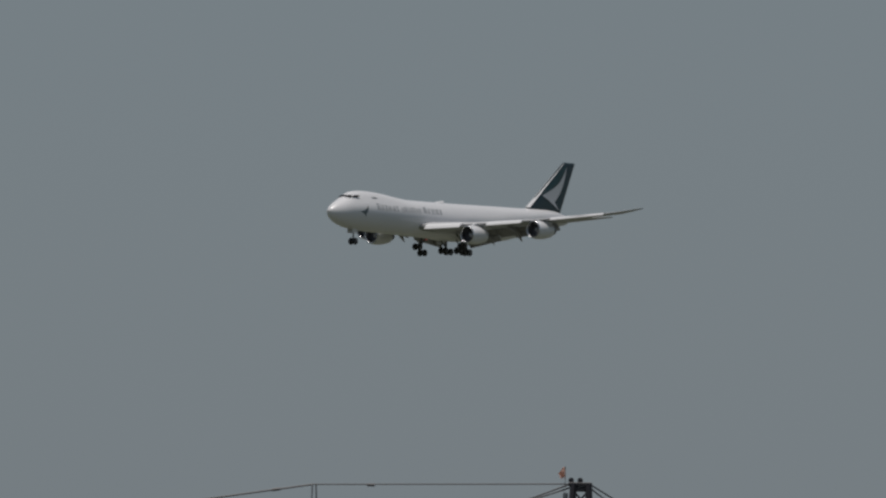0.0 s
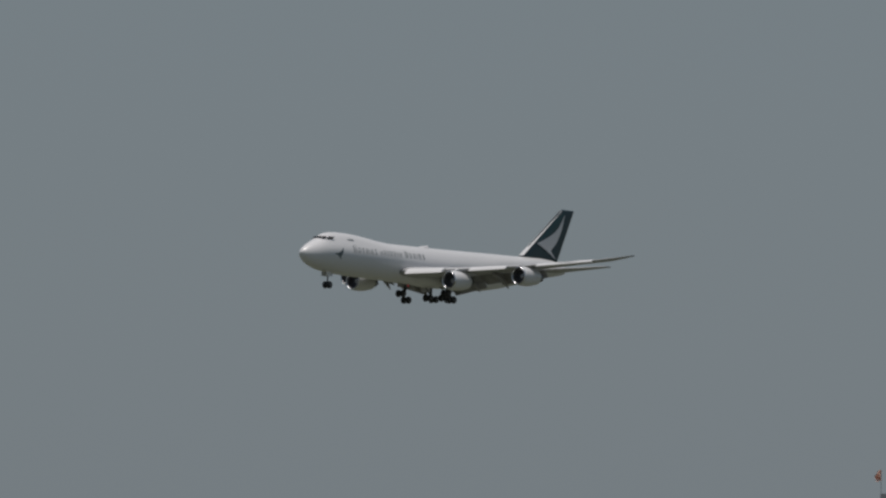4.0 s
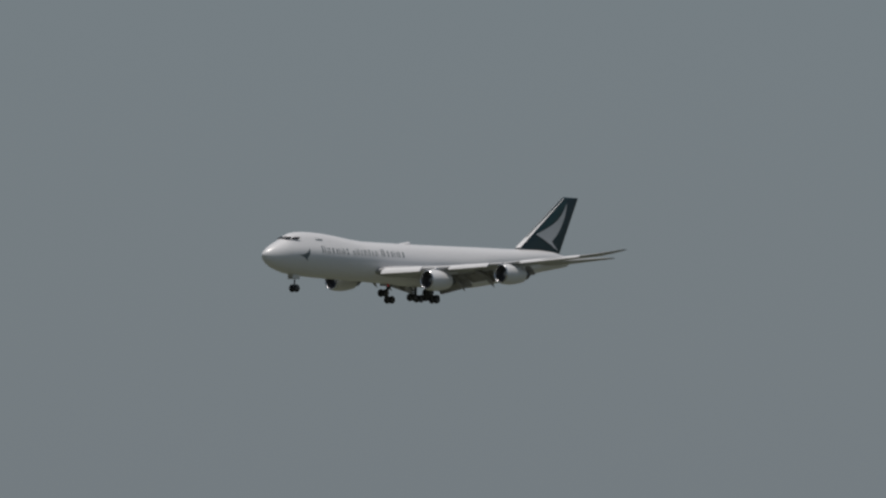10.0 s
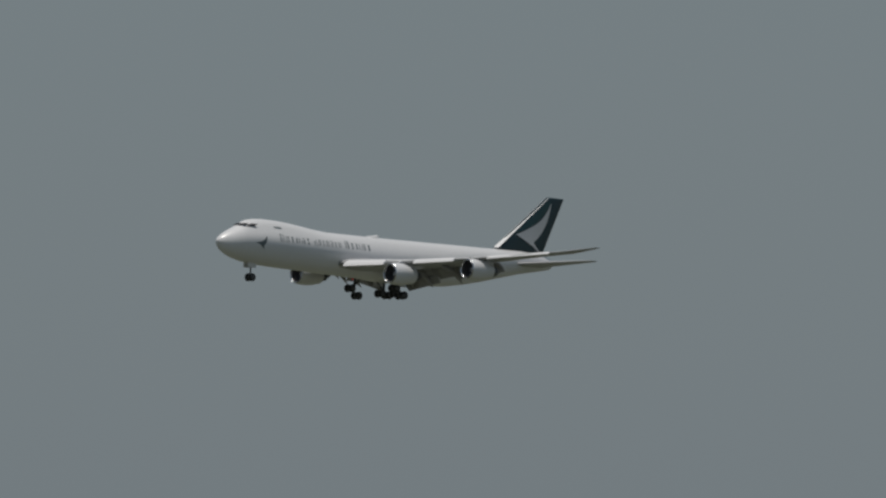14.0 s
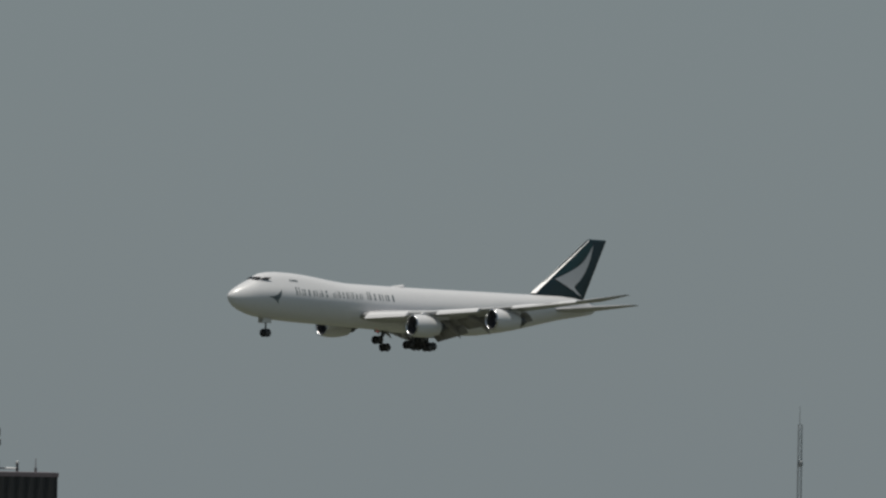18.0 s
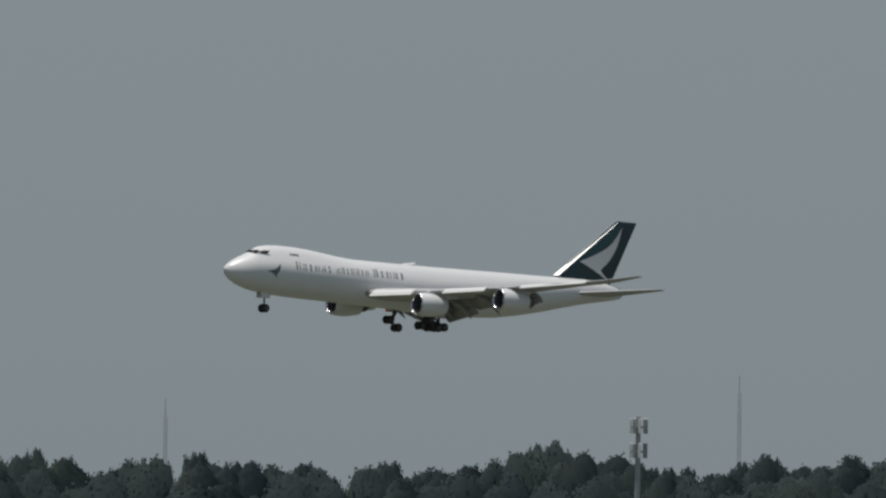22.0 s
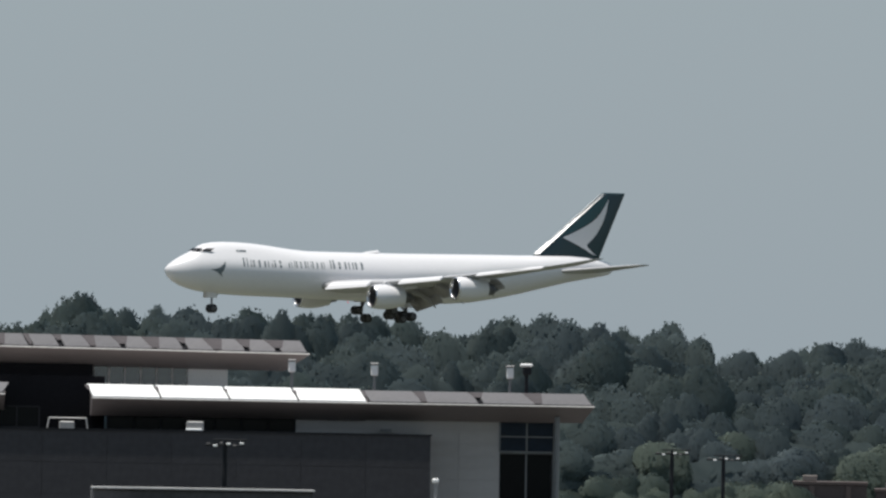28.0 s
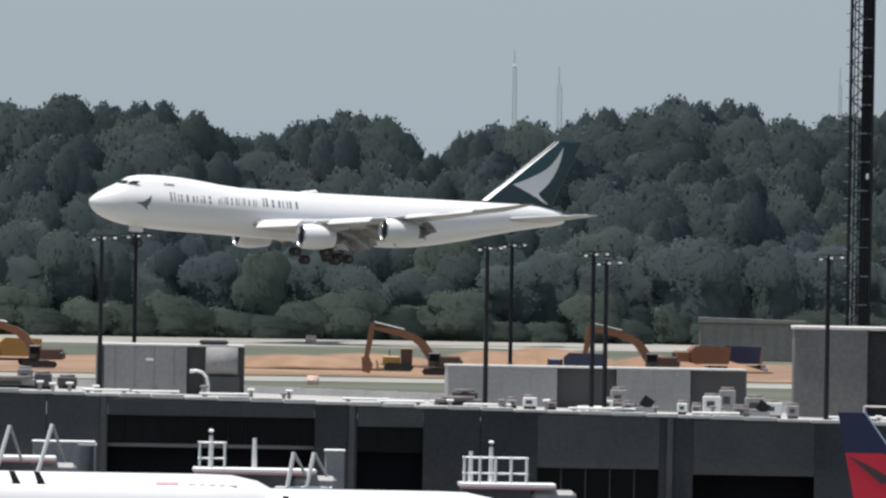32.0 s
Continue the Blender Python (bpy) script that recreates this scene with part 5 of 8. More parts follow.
    part("pier", boxm(xg1, 1.46, yw - 0.15, yw + 0.3, zbase, zg1), MULLION, T)
    window_band(T, 1.43, 3.59, yw, 22.32, zg1, 2, PANE_NAVY, rows=2)
    window_band(T, 1.43, 3.59, yw + 0.2, zbase + 2, 22.27, 2, PANE)
    panel_wall(T, 3.64, 8.27, yw, zbase, 23.57, 1.5, 0.52, WHITE_PANEL)
    panel_wall(T, 8.24, 10.85, yw - 0.1, 21.17, 22.90, 1.4, 0.95, WHITE_PANEL)
    panel_wall(T, 8.42, 10.28, yw - 0.6, 22.92, 23.58, 1.0, 0.7, WHITE_PANEL)
    # black box paints the shade in the opening
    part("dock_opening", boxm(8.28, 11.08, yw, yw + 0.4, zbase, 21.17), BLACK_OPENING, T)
    window_band(T, 10.28, 15.90, yw, 22.78, 23.64, 6, PANE, bar=STEEL_DARK)
    # charcoal block standing forward
    yb = -3.0
    xk0, xk1 = 10.89, 32.18
    zk = 22.70
    panel_wall(T, 13.25, xk1, yb, zbase - 4, zk, 2.6, 1.3, DARK_WALL)
    part("block_roof", boxm(13.25, xk1, yb + 0.35, 2.6, zk - 0.4, zk - 0.05), CONCRETE, T)
    part("block_coping", boxm(13.25, xk1 + 0.06, yb - 0.05, yb + 0.4, zk + 0.002, zk + 0.07), STEEL_DARK, T)
    part("block_side", boxm(xk1 - 0.3, xk1, yb + 0.35, 2.8, zbase - 4, zk), DARK_WALL, T)
    panel_wall(T, xk0, 13.23, yb + 2.5, zbase - 4, zk - 0.1, 1.4, 1.6, DARK_WALL)
    part("dark_door", boxm(11.61, 13.09, yb + 2.3, yb + 2.49, zbase - 4, 21.05), PANE, T)
    part("pale_door", boxm(11.14, 11.59, yb + 2.25, yb + 2.48, zbase - 4, 20.87), METAL_BOX, T)
    part("wall_lamp", boxm(10.96, 11.24, yb + 2.1, yb + 2.45, 21.27, 21.43), WHITE_METAL, T, "small white wall lamp")
    # main body behind everything and its roof
    part("main_body", boxm(xa0 + 4.5, xb2 - 3.2, 5.2, 30, 0, zs - 0.6), DARK_WALL, T)
    part("front_base", boxm(xa0 + 2.5, xb2 - 2.2, yw + 0.4, 5.1, 0, zbase + 0.3), DARK_WALL, T)
    part("block_base", boxm(xk0, xk1 - 0.4, yb + 0.5, yw - 0.4, 0, zbase - 3.5), DARK_WALL, T)
    # roof lamps on posts
    for (lx, lz, ly, base_z, two) in ((26.57, 25.82, 6, z1 + 0.3, 0), (29.99, 25.73, 4, z1 + 0.3, 0), (35.70, 25.71, 4, z2 + 0.3, 0),
                                      (-6.80, 26.03, 5, za0 + 0.3, 0), (-4.92, 26.01, 5, za0 + 0.3, 0)):
        lamp = thing("roof_lamp", m @ pose(lx, ly, base_z - 0.6), "white box floodlight on a slim post above the canopy", "floodlight", "roof floodlights")
        h = lz - base_z + 0.6
        part("post", rodm((0, 0, 0), (0, 0, h - 0.545), 0.06), MULLION, lamp)
        part("lamp_box", boxm(-0.15, 0.15, -0.16, 0.16, h - 0.55, h - 0.10, bevel=0.04), WHITE_METAL, lamp)
        part("lamp_cap", boxm(-0.18, 0.18, -0.19, 0.19, h - 0.095, h, bevel=0.03), METAL_BOX, lamp)
    for (lx, lz, ly, base_z) in ((36.39, 25.80, 4, z2 + 0.3), (4.68, 26.06, 4, za1 + 0.3)):
        cm = thing("roof_camera", m @ pose(lx, ly, base_z - 0.6), "white hooded surveillance camera on a dark post", "camera")
        h = lz - base_z + 0.6
        part("post", rodm((0, 0, 0), (0, 0, h - 0.35), 0.08), STEEL_DARK, cm)
        part("hood", boxm(-0.28, 0.26, -0.3, 0.3, h - 0.14, h, bevel=0.05), WHITE_METAL, cm)
        part("lens_body", boxm(-0.17, 0.2, -0.25, 0.2, h - 0.48, h - 0.15, bevel=0.06), STEEL_DARK, cm)
    # vents on the block roof
    v = thing("roof_vent", m @ pose(17.00, -1, zk - 0.05), "small pale roof vent inside a bent pipe guard", "vent")
    part("vent_box", boxm(-0.32, 0.32, -0.3, 0.3, 0, 0.42, bevel=0.05), METAL_BOX, v)
    bm = bmesh.new()
    for a, b in (((-0.85, -0.4, 0), (-0.75, -0.4, 0.55)), ((-0.75, -0.4, 0.55), (0.8, -0.4, 0.55)), ((0.8, -0.4, 0.55), (0.88, -0.4, 0))):
        rod(bm, a, b, 0.026)
    part("guard", bm, ROOF_EDGE, v)
    v = thing("roof_vent", m @ pose(22.37, -1, zk - 0.05), "pale square roof vent with a cowl", "vent")
    part("vent_box", boxm(-0.36, 0.36, -0.35, 0.35, 0, 0.5, bevel=0.05), METAL_BOX, v)
    part("cowl", boxm(-0.40, 0.30, -0.5, -0.36, 0.02, 0.2, bevel=0.03), WHITE_METAL, v)
    # yellow lift frame behind the upper canopy
    y = thing("lift_platform", m @ pose(7.93, 40, 0), "yellow scissor lift platform rising behind the roof", "lift")
    zt = 27.30
    for sx in (-1.3, 0.2, 1.3):
        part("rail_post", rodm((sx, 0, zt - 1.6), (sx, 0, zt), 0.06), YELLOW, y)
    for dz in (0.0, 0.55, 1.1):
        part("rail", rodm((-0.1 if dz < 0.3 else -1.6, 0, zt - dz), (1.4, 0, zt - dz), 0.06), YELLOW, y)
    part("boom", rodm((-2.2, 0, zt - 1.5), (-0.1, 0, zt - 0.2), 0.12), YELLOW, y)
    part("column", boxm(-0.8, 0.8, -0.6, 0.6, 0, zt - 1.5), DARK_WALL, y)

    # low building in front with pale coping (nearer)
    m2 = at(20.2, 930)
    L = thing("low_building", m2, "low dark building with a pale roof coping and vents", "building")
    xl0, xl1 = 3.53, 30.95
    zl = 19.67
    part("wall", boxm(xl0, xl1, 0.1, 0.5, 0, zl - 0.16), DARK_WALL, L)
    part("coping", boxm(xl0 - 0.1, xl1 + 0.1, -0.05, 0.6, zl - 0.155, zl, bevel=0.03), ROOF_EDGE, L)
    part("roof", boxm(xl0, xl1, 0.5, 14, zl - 0.6, zl - 0.3), CONCRETE, L)
    part("side_wall", boxm(xl1 - 0.4, xl1, 0.5, 14, 0, zl - 0.16), DARK_WALL, L)
    part("skylight", loft(bmesh.new(), [[(9.26, -2.5, zl - 1.0), (12.24, -2.5, zl - 1.0), (12.24, -2.4, zl - 1.1), (9.26, -2.4, zl - 1.1)], [(10.25, 0.0, zl - 0.2), (12.45, 0.0, zl - 0.2), (12.45, 0.1, zl - 0.3), (10.25, 0.1, zl - 0.3)]], smooth=False), ROOF_METAL, L, "bright sloping metal hood")
    for vx, vz, w in ((9.50, 20.20, 0.22), (10.78, 20.36, 0.3), (23.31, 20.09, 0.26)):
        v = thing("mushroom_vent", m2 @ pose(vx, 3, zl - 0.31), "pale mushroom roof vent", "vent", "roof vents")
        h = vz - zl + 0.31
        ring = lambda r, z: [(r * math.cos(a), r * math.sin(a), z) for a in [j * math.tau / 12 for j in range(12)]]
        part("base", loft(bmesh.new(), [ring(w * 1.3, 0), ring(w * 1.1, 0.35), ring(w * 0.7, h * 0.7)]), METAL_BOX, v)
        part("cap", loft(bmesh.new(), [ring(w * 0.9, h * 0.72), ring(w * 1.05, h * 0.8), ring(w * 0.7, h * 0.97), ring(w * 0.1, h)]), WHITE_METAL, v)
    g = thing("vent_stack", m2 @ pose(7.55, 4, zl - 0.31), "thin white vent stack with a curled top", "vent")
    h = 21.27 - zl + 0.31
    part("stack", rodm((0, 0, 0), (0, 0, h), 0.07), METAL_BOX, g)
    part("curl", boxm(-0.16, 0.12, -0.1, 0.1, h - 0.2, h, bevel=0.06), WHITE_METAL, g)
    s = thing("sign_panel", m2 @ pose(17.36, 8, zl - 0.31), "two pale panels on a dark stand", "panel")
    h = 20.53 - zl + 0.31
    for dx in (-0.28, 0.28):
        part("panel", boxm(dx - 0.2, dx + 0.2, -0.05, 0.05, 0.35, h, bevel=0.03), METAL_BOX, s)
    part("stand", boxm(-0.5, 0.5, -0.04, 0.04, 0, 0.34), MULLION, s)


# one dark colour for shadow bars and stains painted along the seams
STREAK = material("dark streak for shadow and stain", (0.055, 0.046, 0.048), rough=0.8, vary=0.3, scale=2.0)
STRIP_LAMP = material("warm lamp diffuser", (0.8, 0.75, 0.6), rough=0.4)
STRIP_LAMP.node_tree.nodes["Principled BSDF"].inputs["Emission Color"].default_value = (1.0, 0.86, 0.6, 1)
STRIP_LAMP.node_tree.nodes["Principled BSDF"].inputs["Emission Strength"].default_value = 0.35
# duller tones paint how sheets facing away catch less sun than ROOF_METAL
ROOF_MID = material("roof sheet in half-shaded tone", (0.42, 0.39, 0.39), rough=0.5, metal=0.1, vary=0.35, scale=1.2, per_piece=0.12)
ROOF_SHADED = material("roof sheet in shaded tone", (0.15, 0.14, 0.14), rough=0.5, metal=0.2, vary=0.2, scale=1.2, per_piece=0.12)
make_terminal()


# ---- concourse ----
def light_pole(m, h, heads=6, wide=1.6, label="dark steel flood mast with a row of lamps"):
    p = thing("flood_mast", m, label, "light pole", "apron flood masts")
    part("pole", rodm((0, 0, 0), (0, 0, h), 0.13, 0.10, 8), STEEL_DARK, p)
    part("crossbar", boxm(-wide / 2, wide / 2, -0.05, 0.05, h - 0.07, h, bevel=0.02), STEEL_DARK, p)
    part("rear_bar", boxm(-wide * 0.3, wide * 0.55, 0.5, 0.6, h + 0.16, h + 0.22, bevel=0.02), STEEL_DARK, p)
    part("bracket", boxm(-0.06, 0.06, 0.06, 0.5, h + 0.0, h + 0.15), STEEL_DARK, p)
    for i in range(heads):
        x = -wide / 2 + wide * (i + 0.5) / heads
        dz = (0.0, -0.07, 0.03)[i % 3]
        part("lamp", boxm(x - 0.08, x + 0.07 + 0.02 * (i % 2), -0.22, -0.051, h - 0.03 + dz, h + 0.06 + dz, bevel=0.02), WHITE_METAL if i % 2 else METAL_BOX_DARK, p)
    return p


def unit(m, w, d, h, label, mat, fans=1):
    u = thing("rooftop_unit", m, label, "air unit", "rooftop units")
    part("body", boxm(-w / 2, w / 2, -d / 2, d / 2, 0.15, h, bevel=0.03), mat, u)
    part("skid", boxm(-w / 2 + 0.05, w / 2 - 0.05, -d / 2 + 0.05, d / 2 - 0.05, 0, 0.149), STEEL_DARK, u)
    for i in range(fans):
        x = -w / 2 + w * (i + 0.5) / fans
        ring = lambda r, z: [(x + r * math.cos(a), r * math.sin(a), z) for a in [j * math.tau / 14 for j in range(14)]]
        part("fan_cowl", loft(bmesh.new(), [ring(w * 0.32 / fans + 0.08, h + 0.001), ring(w * 0.32 / fans + 0.08, h + 0.14)]), SOFFIT, u)
    part("grille", boxm(-w * 0.3, w * 0.15, -d / 2 - 0.02, -d / 2 - 0.001, h * 0.45, h * 0.75), METAL_BOX_DARK, u)


def make_concourse():
    ROOF_X = 31.18
    m = at(14.8, 1200)
    C = thing("concourse_building", m, "long dark grey airport concourse with a pale flat roof", "concourse")
    zr = 14.45

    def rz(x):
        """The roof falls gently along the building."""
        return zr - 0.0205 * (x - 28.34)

    xL, xR = -17.08, 62.48
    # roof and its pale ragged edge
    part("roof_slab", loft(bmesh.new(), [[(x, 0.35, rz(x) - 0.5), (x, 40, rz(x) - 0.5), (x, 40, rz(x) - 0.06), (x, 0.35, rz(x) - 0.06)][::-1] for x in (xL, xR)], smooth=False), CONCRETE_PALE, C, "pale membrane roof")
    n = 48
    for i in range(n):
        a, b = xL + (xR - xL) * i / n, xL + (xR - xL) * (i + 1) / n
        k = random.Random(i)
        zc = rz((a + b) / 2)
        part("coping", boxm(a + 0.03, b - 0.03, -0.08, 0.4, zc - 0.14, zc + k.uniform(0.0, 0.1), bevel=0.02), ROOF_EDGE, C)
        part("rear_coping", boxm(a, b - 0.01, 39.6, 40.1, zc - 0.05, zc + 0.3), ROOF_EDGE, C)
    # facade as wall panels round openings
    zo1 = 13.69
    def solid(xa, xb, za, zb, y=0.0, mat=CONCRETE):
        n = max(1, round((xb - xa) / 3.2))
        w = (xb - xa) / n
        for i in range(n):
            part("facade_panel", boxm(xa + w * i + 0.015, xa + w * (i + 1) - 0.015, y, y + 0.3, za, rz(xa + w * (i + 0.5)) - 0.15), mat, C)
    # black sheet puts the shade behind the facade openings into colour
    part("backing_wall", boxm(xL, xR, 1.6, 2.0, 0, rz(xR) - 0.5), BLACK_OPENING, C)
    part("rear_wall", boxm(xL, xR, 39.5, 40, 0, rz(xR) - 0.5), CONCRETE, C)
    spans = ((13.90, 24.29, zo1), (26.45, 29.75, 13.31), (35.51, 41.65, 11.41), (43.36, 49.45, 11.18))
    band = zr - 0.13
    last = xL
    for xa, xb, zt in spans:
        solid(last, xa, 0, band, mat=FACADE_DARK if last > 0 else FACADE_GREY)
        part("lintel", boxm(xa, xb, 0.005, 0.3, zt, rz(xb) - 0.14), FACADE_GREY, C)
        last = xb
    solid(last, xR, 0, band, mat=FACADE_DARK)
    for xx in (13.67, 26.17, 42.17):
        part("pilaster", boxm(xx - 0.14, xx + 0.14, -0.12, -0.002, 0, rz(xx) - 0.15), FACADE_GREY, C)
    # glazing bands in the openings
    xa, xb, zt = spans[0]
    window_band(C, xa, xb, 0.9, 12.30, zt, 12, PANE, bar=STEEL_DARK)
    part("sill_band", boxm(xa, xb, 0.7, 1.0, 12.10, 12.27), SOFFIT, C, "brown-grey ledge in the opening")
    xa, xb, zt = spans[1]
    window_band(C, xa, xb, 0.9, 12.06, zt, 3, PANE, bar=STEEL_DARK)
    xa, xb, zt = spans[2]
    window_band(C, xa, xb, 0.5, 9.25, zt, 5, PANE, bar=FACADE_GREY)
    # plant room with a barrel duct
    hv = thing("plant_room", m @ pose(15.95, 20, rz(20.14) - 0.08), "pale grey rooftop plant room, its shaded side painted dark", "plant room")
    w0, w1, w2 = 13.55 - 15.95, 18.12 - 15.95, 21.06 - 15.95
    zr2 = rz(20.14) - 0.08
    hh = 17.03 - zr2
    part("body", boxm(w0 + 0.3, w1, 0, 8, 0, hh, bevel=0.03), METAL_BOX, hv)
    part("edge_trim", boxm(w0 + 0.2, w2, -0.06, 8.1, hh + 0.002, hh + 0.09), ROOF_EDGE, hv)
    part("end_wall", boxm(w0, w0 + 0.28, -0.05, 8, 0, hh - 0.05), FACADE_GREY, hv)
    # the room's shaded side, painted dark as a part of its own
    part("shaded_side", boxm(w1 + 0.01, w2, 0.4, 8, 0, hh - 0.02), METAL_BOX_DARK, hv)
    for k in range(4):
        part("seam", boxm(w0 + 0.3 + (w1 - w0) * (k + 0.6) / 4.6, w0 + 0.33 + (w1 - w0) * (k + 0.6) / 4.6, -0.03, -0.001, 0.05, hh - 0.05), DUCT_GREY, hv)
    part("vent_plate", boxm(16.01 - 15.95, 16.41 - 15.95, -0.05, -0.002, hh - 0.75, hh - 0.62), WHITE_METAL, hv)
    bx0, bx1 = 19.07 - 15.95, 20.69 - 15.95
    zb = 15.54 - zr2
    rr = [[(x, -0.8 + 0.75 * math.cos(a), zb + 0.75 + 0.75 * math.sin(a)) for a in [j * math.tau / 16 for j in range(16)]] for x in (bx0, bx1)]
    part("barrel_duct", loft(bmesh.new(), rr), DUCT_GREY, hv, "dull grey barrel duct")
    part("duct_base", boxm(bx0 - 0.1, bx1 + 0.1, -1.4, 0.39, 0, zb), METAL_BOX_DARK, hv)
    part("roof_fan", boxm(bx0 - 0.3, bx0 + 1.2, 2, 4, hh + 0.1, hh + 0.32, bevel=0.1), STEEL_DARK, hv)
    gn = thing("gooseneck_pipe", m @ pose(19.12, 14, rz(19.12) - 0.06), "pale gooseneck vent pipe bending over the roof", "pipe")
    bm = bmesh.new()
    pts = [(0, 0, 0), (0, 0, 0.6), (-0.08, 0, 0.95), (-0.3, 0, 1.2), (-0.6, 0, 1.28), (-0.8, 0, 1.25)]
    for a, b in zip(pts, pts[1:]):
        rod(bm, a, b, 0.08)
    part("pipe", bm, WHITE_METAL, gn)
    part("hood", boxm(-0.95, -0.7, -0.12, 0.12, 1.15, 1.34, bevel=0.04), WHITE_METAL, gn)
    # twin white plant boxes
    for xa, xb, xc in ((31.51, 37.12, 40.13), (40.16, 43.95, 46.85)):
        pb = thing("plant_room", m @ pose(xa, 22, rz(xc) - 0.06), "pale grey rooftop plant box with a dark-painted shaded side", "plant room")
        hh = 16.24 - rz(xc) + 0.06
        part("body", boxm(0, xb - xa, 0, 6, 0, hh, bevel=0.03), METAL_BOX, pb)
        # dark part paints the side of this box turned from the sun
        part("shaded_side", boxm(xb - xa + 0.01, xc - xa - 0.01, 0.5, 6, 0, hh - 0.02), METAL_BOX_DARK, pb)
        part("edge_trim", boxm(-0.05, xc - xa - 0.01, -0.06, 6.1, hh + 0.002, hh + 0.08), ROOF_EDGE, pb)
        for k in range(3):
            xx = (xb - xa) * (k + 1) / 4
            part("seam", boxm(xx, xx + 0.03, -0.03, -0.001, 0.05, hh - 0.05), STEEL_GREY, pb)
    # loose units along the roof edge
    rows = ((35, 3.2, 0.5, 16, METAL_BOX), (90, 0.9, 0.8, 16, METAL_BOX_DARK), (60, 0.8, 1.0, 18, METAL_BOX), (140, 1.0, 0.6, 24, METAL_BOX_DARK), (835, 1.3, 0.7, 14, METAL_BOX_DARK), (822, 2.4, 0.35, 12, SOFFIT),
            (915, 0.5, 0.45, 9, METAL_BOX), (945, 0.7, 0.6, 8, WHITE_METAL), (985, 0.5, 0.4, 9, SOFFIT), (1103, 0.7, 0.5, 12, SOFFIT), (1118, 0.6, 0.5, 6, METAL_BOX), (1085, 0.5, 0.6, 10, WHITE_METAL), (1108, 0.8, 1.1, 15, METAL_BOX),
            (1135, 0.6, 0.35, 7, SOFFIT), (1215, 0.5, 0.6, 8, WHITE_METAL), (1242, 0.5, 0.5, 10, METAL_BOX), (1268, 0.9, 1.0, 9, WHITE_METAL), (1300, 0.8, 1.3, 14, METAL_BOX), (1318, 0.8, 0.5, 7, SOFFIT), (1345, 1.0, 1.0, 10, METAL_BOX),
            (1372, 1.1, 0.8, 8, WHITE_METAL), (1410, 0.6, 0.7, 7, METAL_BOX), (-160, 1.4, 1.0, 14, METAL_BOX), (-420, 2.2, 1.2, 18, METAL_BOX))
    for px, w, h, dy, mat in rows:
        ux = (px - 800) / 35.2 * (1200 + dy) / 1200 + ROOF_X
        unit(m @ pose(ux, dy, rz(ux) - 0.06), w, 0.9, h, "small weathered air handling unit on the concourse roof", mat, 1)
    k = random.Random(9)
    for i in range(64):
        x, y = xL + (xR - xL) * k.random(), k.uniform(1.5, 12)
        if i % 3 == 0:
            pt = thing("roof_pipe", m @ pose(x, y, rz(x) - 0.06), "pale pipe run on low blocks across the roof", "pipe", "roof pipes")
            part("pipe", rodm((-1.2, 0, 0.2), (1.2, 0.3, 0.2), 0.07), WHITE_METAL, pt)
            for sx in (-0.9, 0.9):
                part("block", boxm(sx - 0.1, sx + 0.1, -0.15, 0.3, 0, 0.14), CONCRETE, pt)
        else:
            pt = thing("roof_vent", m @ pose(x, y, rz(x) - 0.06), "small pale roof vent cap", "vent", "roof vents")
            hh = k.uniform(0.2, 0.5)
            part("stub", rodm((0, 0, 0), (0, 0, hh), 0.1), METAL_BOX, pt)
            part("cap", boxm(-0.2, 0.2, -0.2, 0.2, hh + 0.002, hh + 0.12, bevel=0.04), WHITE_METAL if i % 2 else SOFFIT, pt)
    # slanted satellite panels
    for xx, dy in ((41.01, 5), (46.83, 4)):
        s = thing("tilted_panel", m @ pose(xx, dy, rz(xx) - 0.06), "dark tilted panel on a bent frame on the roof", "panel")
        bm = boxm(-0.3, 0.3, -0.04, 0.04, 0, 0.55)
        bmesh.ops.rotate(bm, verts=bm.verts, cent=(0, 0, 0), matrix=Matrix.Rotation(0.6, 3, "Y"))
        bmesh.ops.translate(bm, verts=bm.verts, vec=(0, 0, 0.35))
        part("panel", bm, STEEL_DARK, s)
        part("frame", boxm(-0.5, 0.5, -0.1, 0.1, 0, 0.34), STEEL_GREY, s)
    # flood masts on the roof
    for t_x, z_top, dy in ((13.57, 22.48, 12), (33.11, 22.31, 10), (38.31, 22.11, 4), (39.03, 21.68, 6), (50.13, 22.14, 3)):
        light_pole(m @ pose(t_x, dy, rz(t_x) - 0.06), z_top - rz(t_x) + 0.06)
    for t_x, z_top, dy in ((15.91, 22.49, 60), (35.77, 22.33, 60), (56.04, 21.91, 60), (57.06, 21.95, 70)):
        light_pole(m @ pose(t_x, dy, 0), z_top, label="dark steel flood mast behind the concourse")

    # ---- penthouse and glazed vaults ----
    m2 = at(16.3, 1222)
    P = thing("lift_penthouse", m2 @ pose(0, 0, 0), "grey concrete penthouse block with a pale roof edge", "penthouse")
    xa, xb, xc = 17.22, 20.98, 22.37
    zp = 18.56
    part("front_wall", boxm(xa, xb, 0, 7, 0, zp - 0.12, bevel=0.03), CONCRETE, P)
    part("side_bay", boxm(xb + 0.01, xc, 0.8, 7, 0, zp - 0.2), FACADE_DARK, P)
    part("coping", boxm(xa - 0.1, xc + 0.1, -0.1, 7.1, zp - 0.115, zp + 0.05, bevel=0.03), ROOF_EDGE, P)
    part("corner_post", boxm(22.25, 22.68, -0.3, 0.3, 0, zp + 0.1), CONCRETE, P)
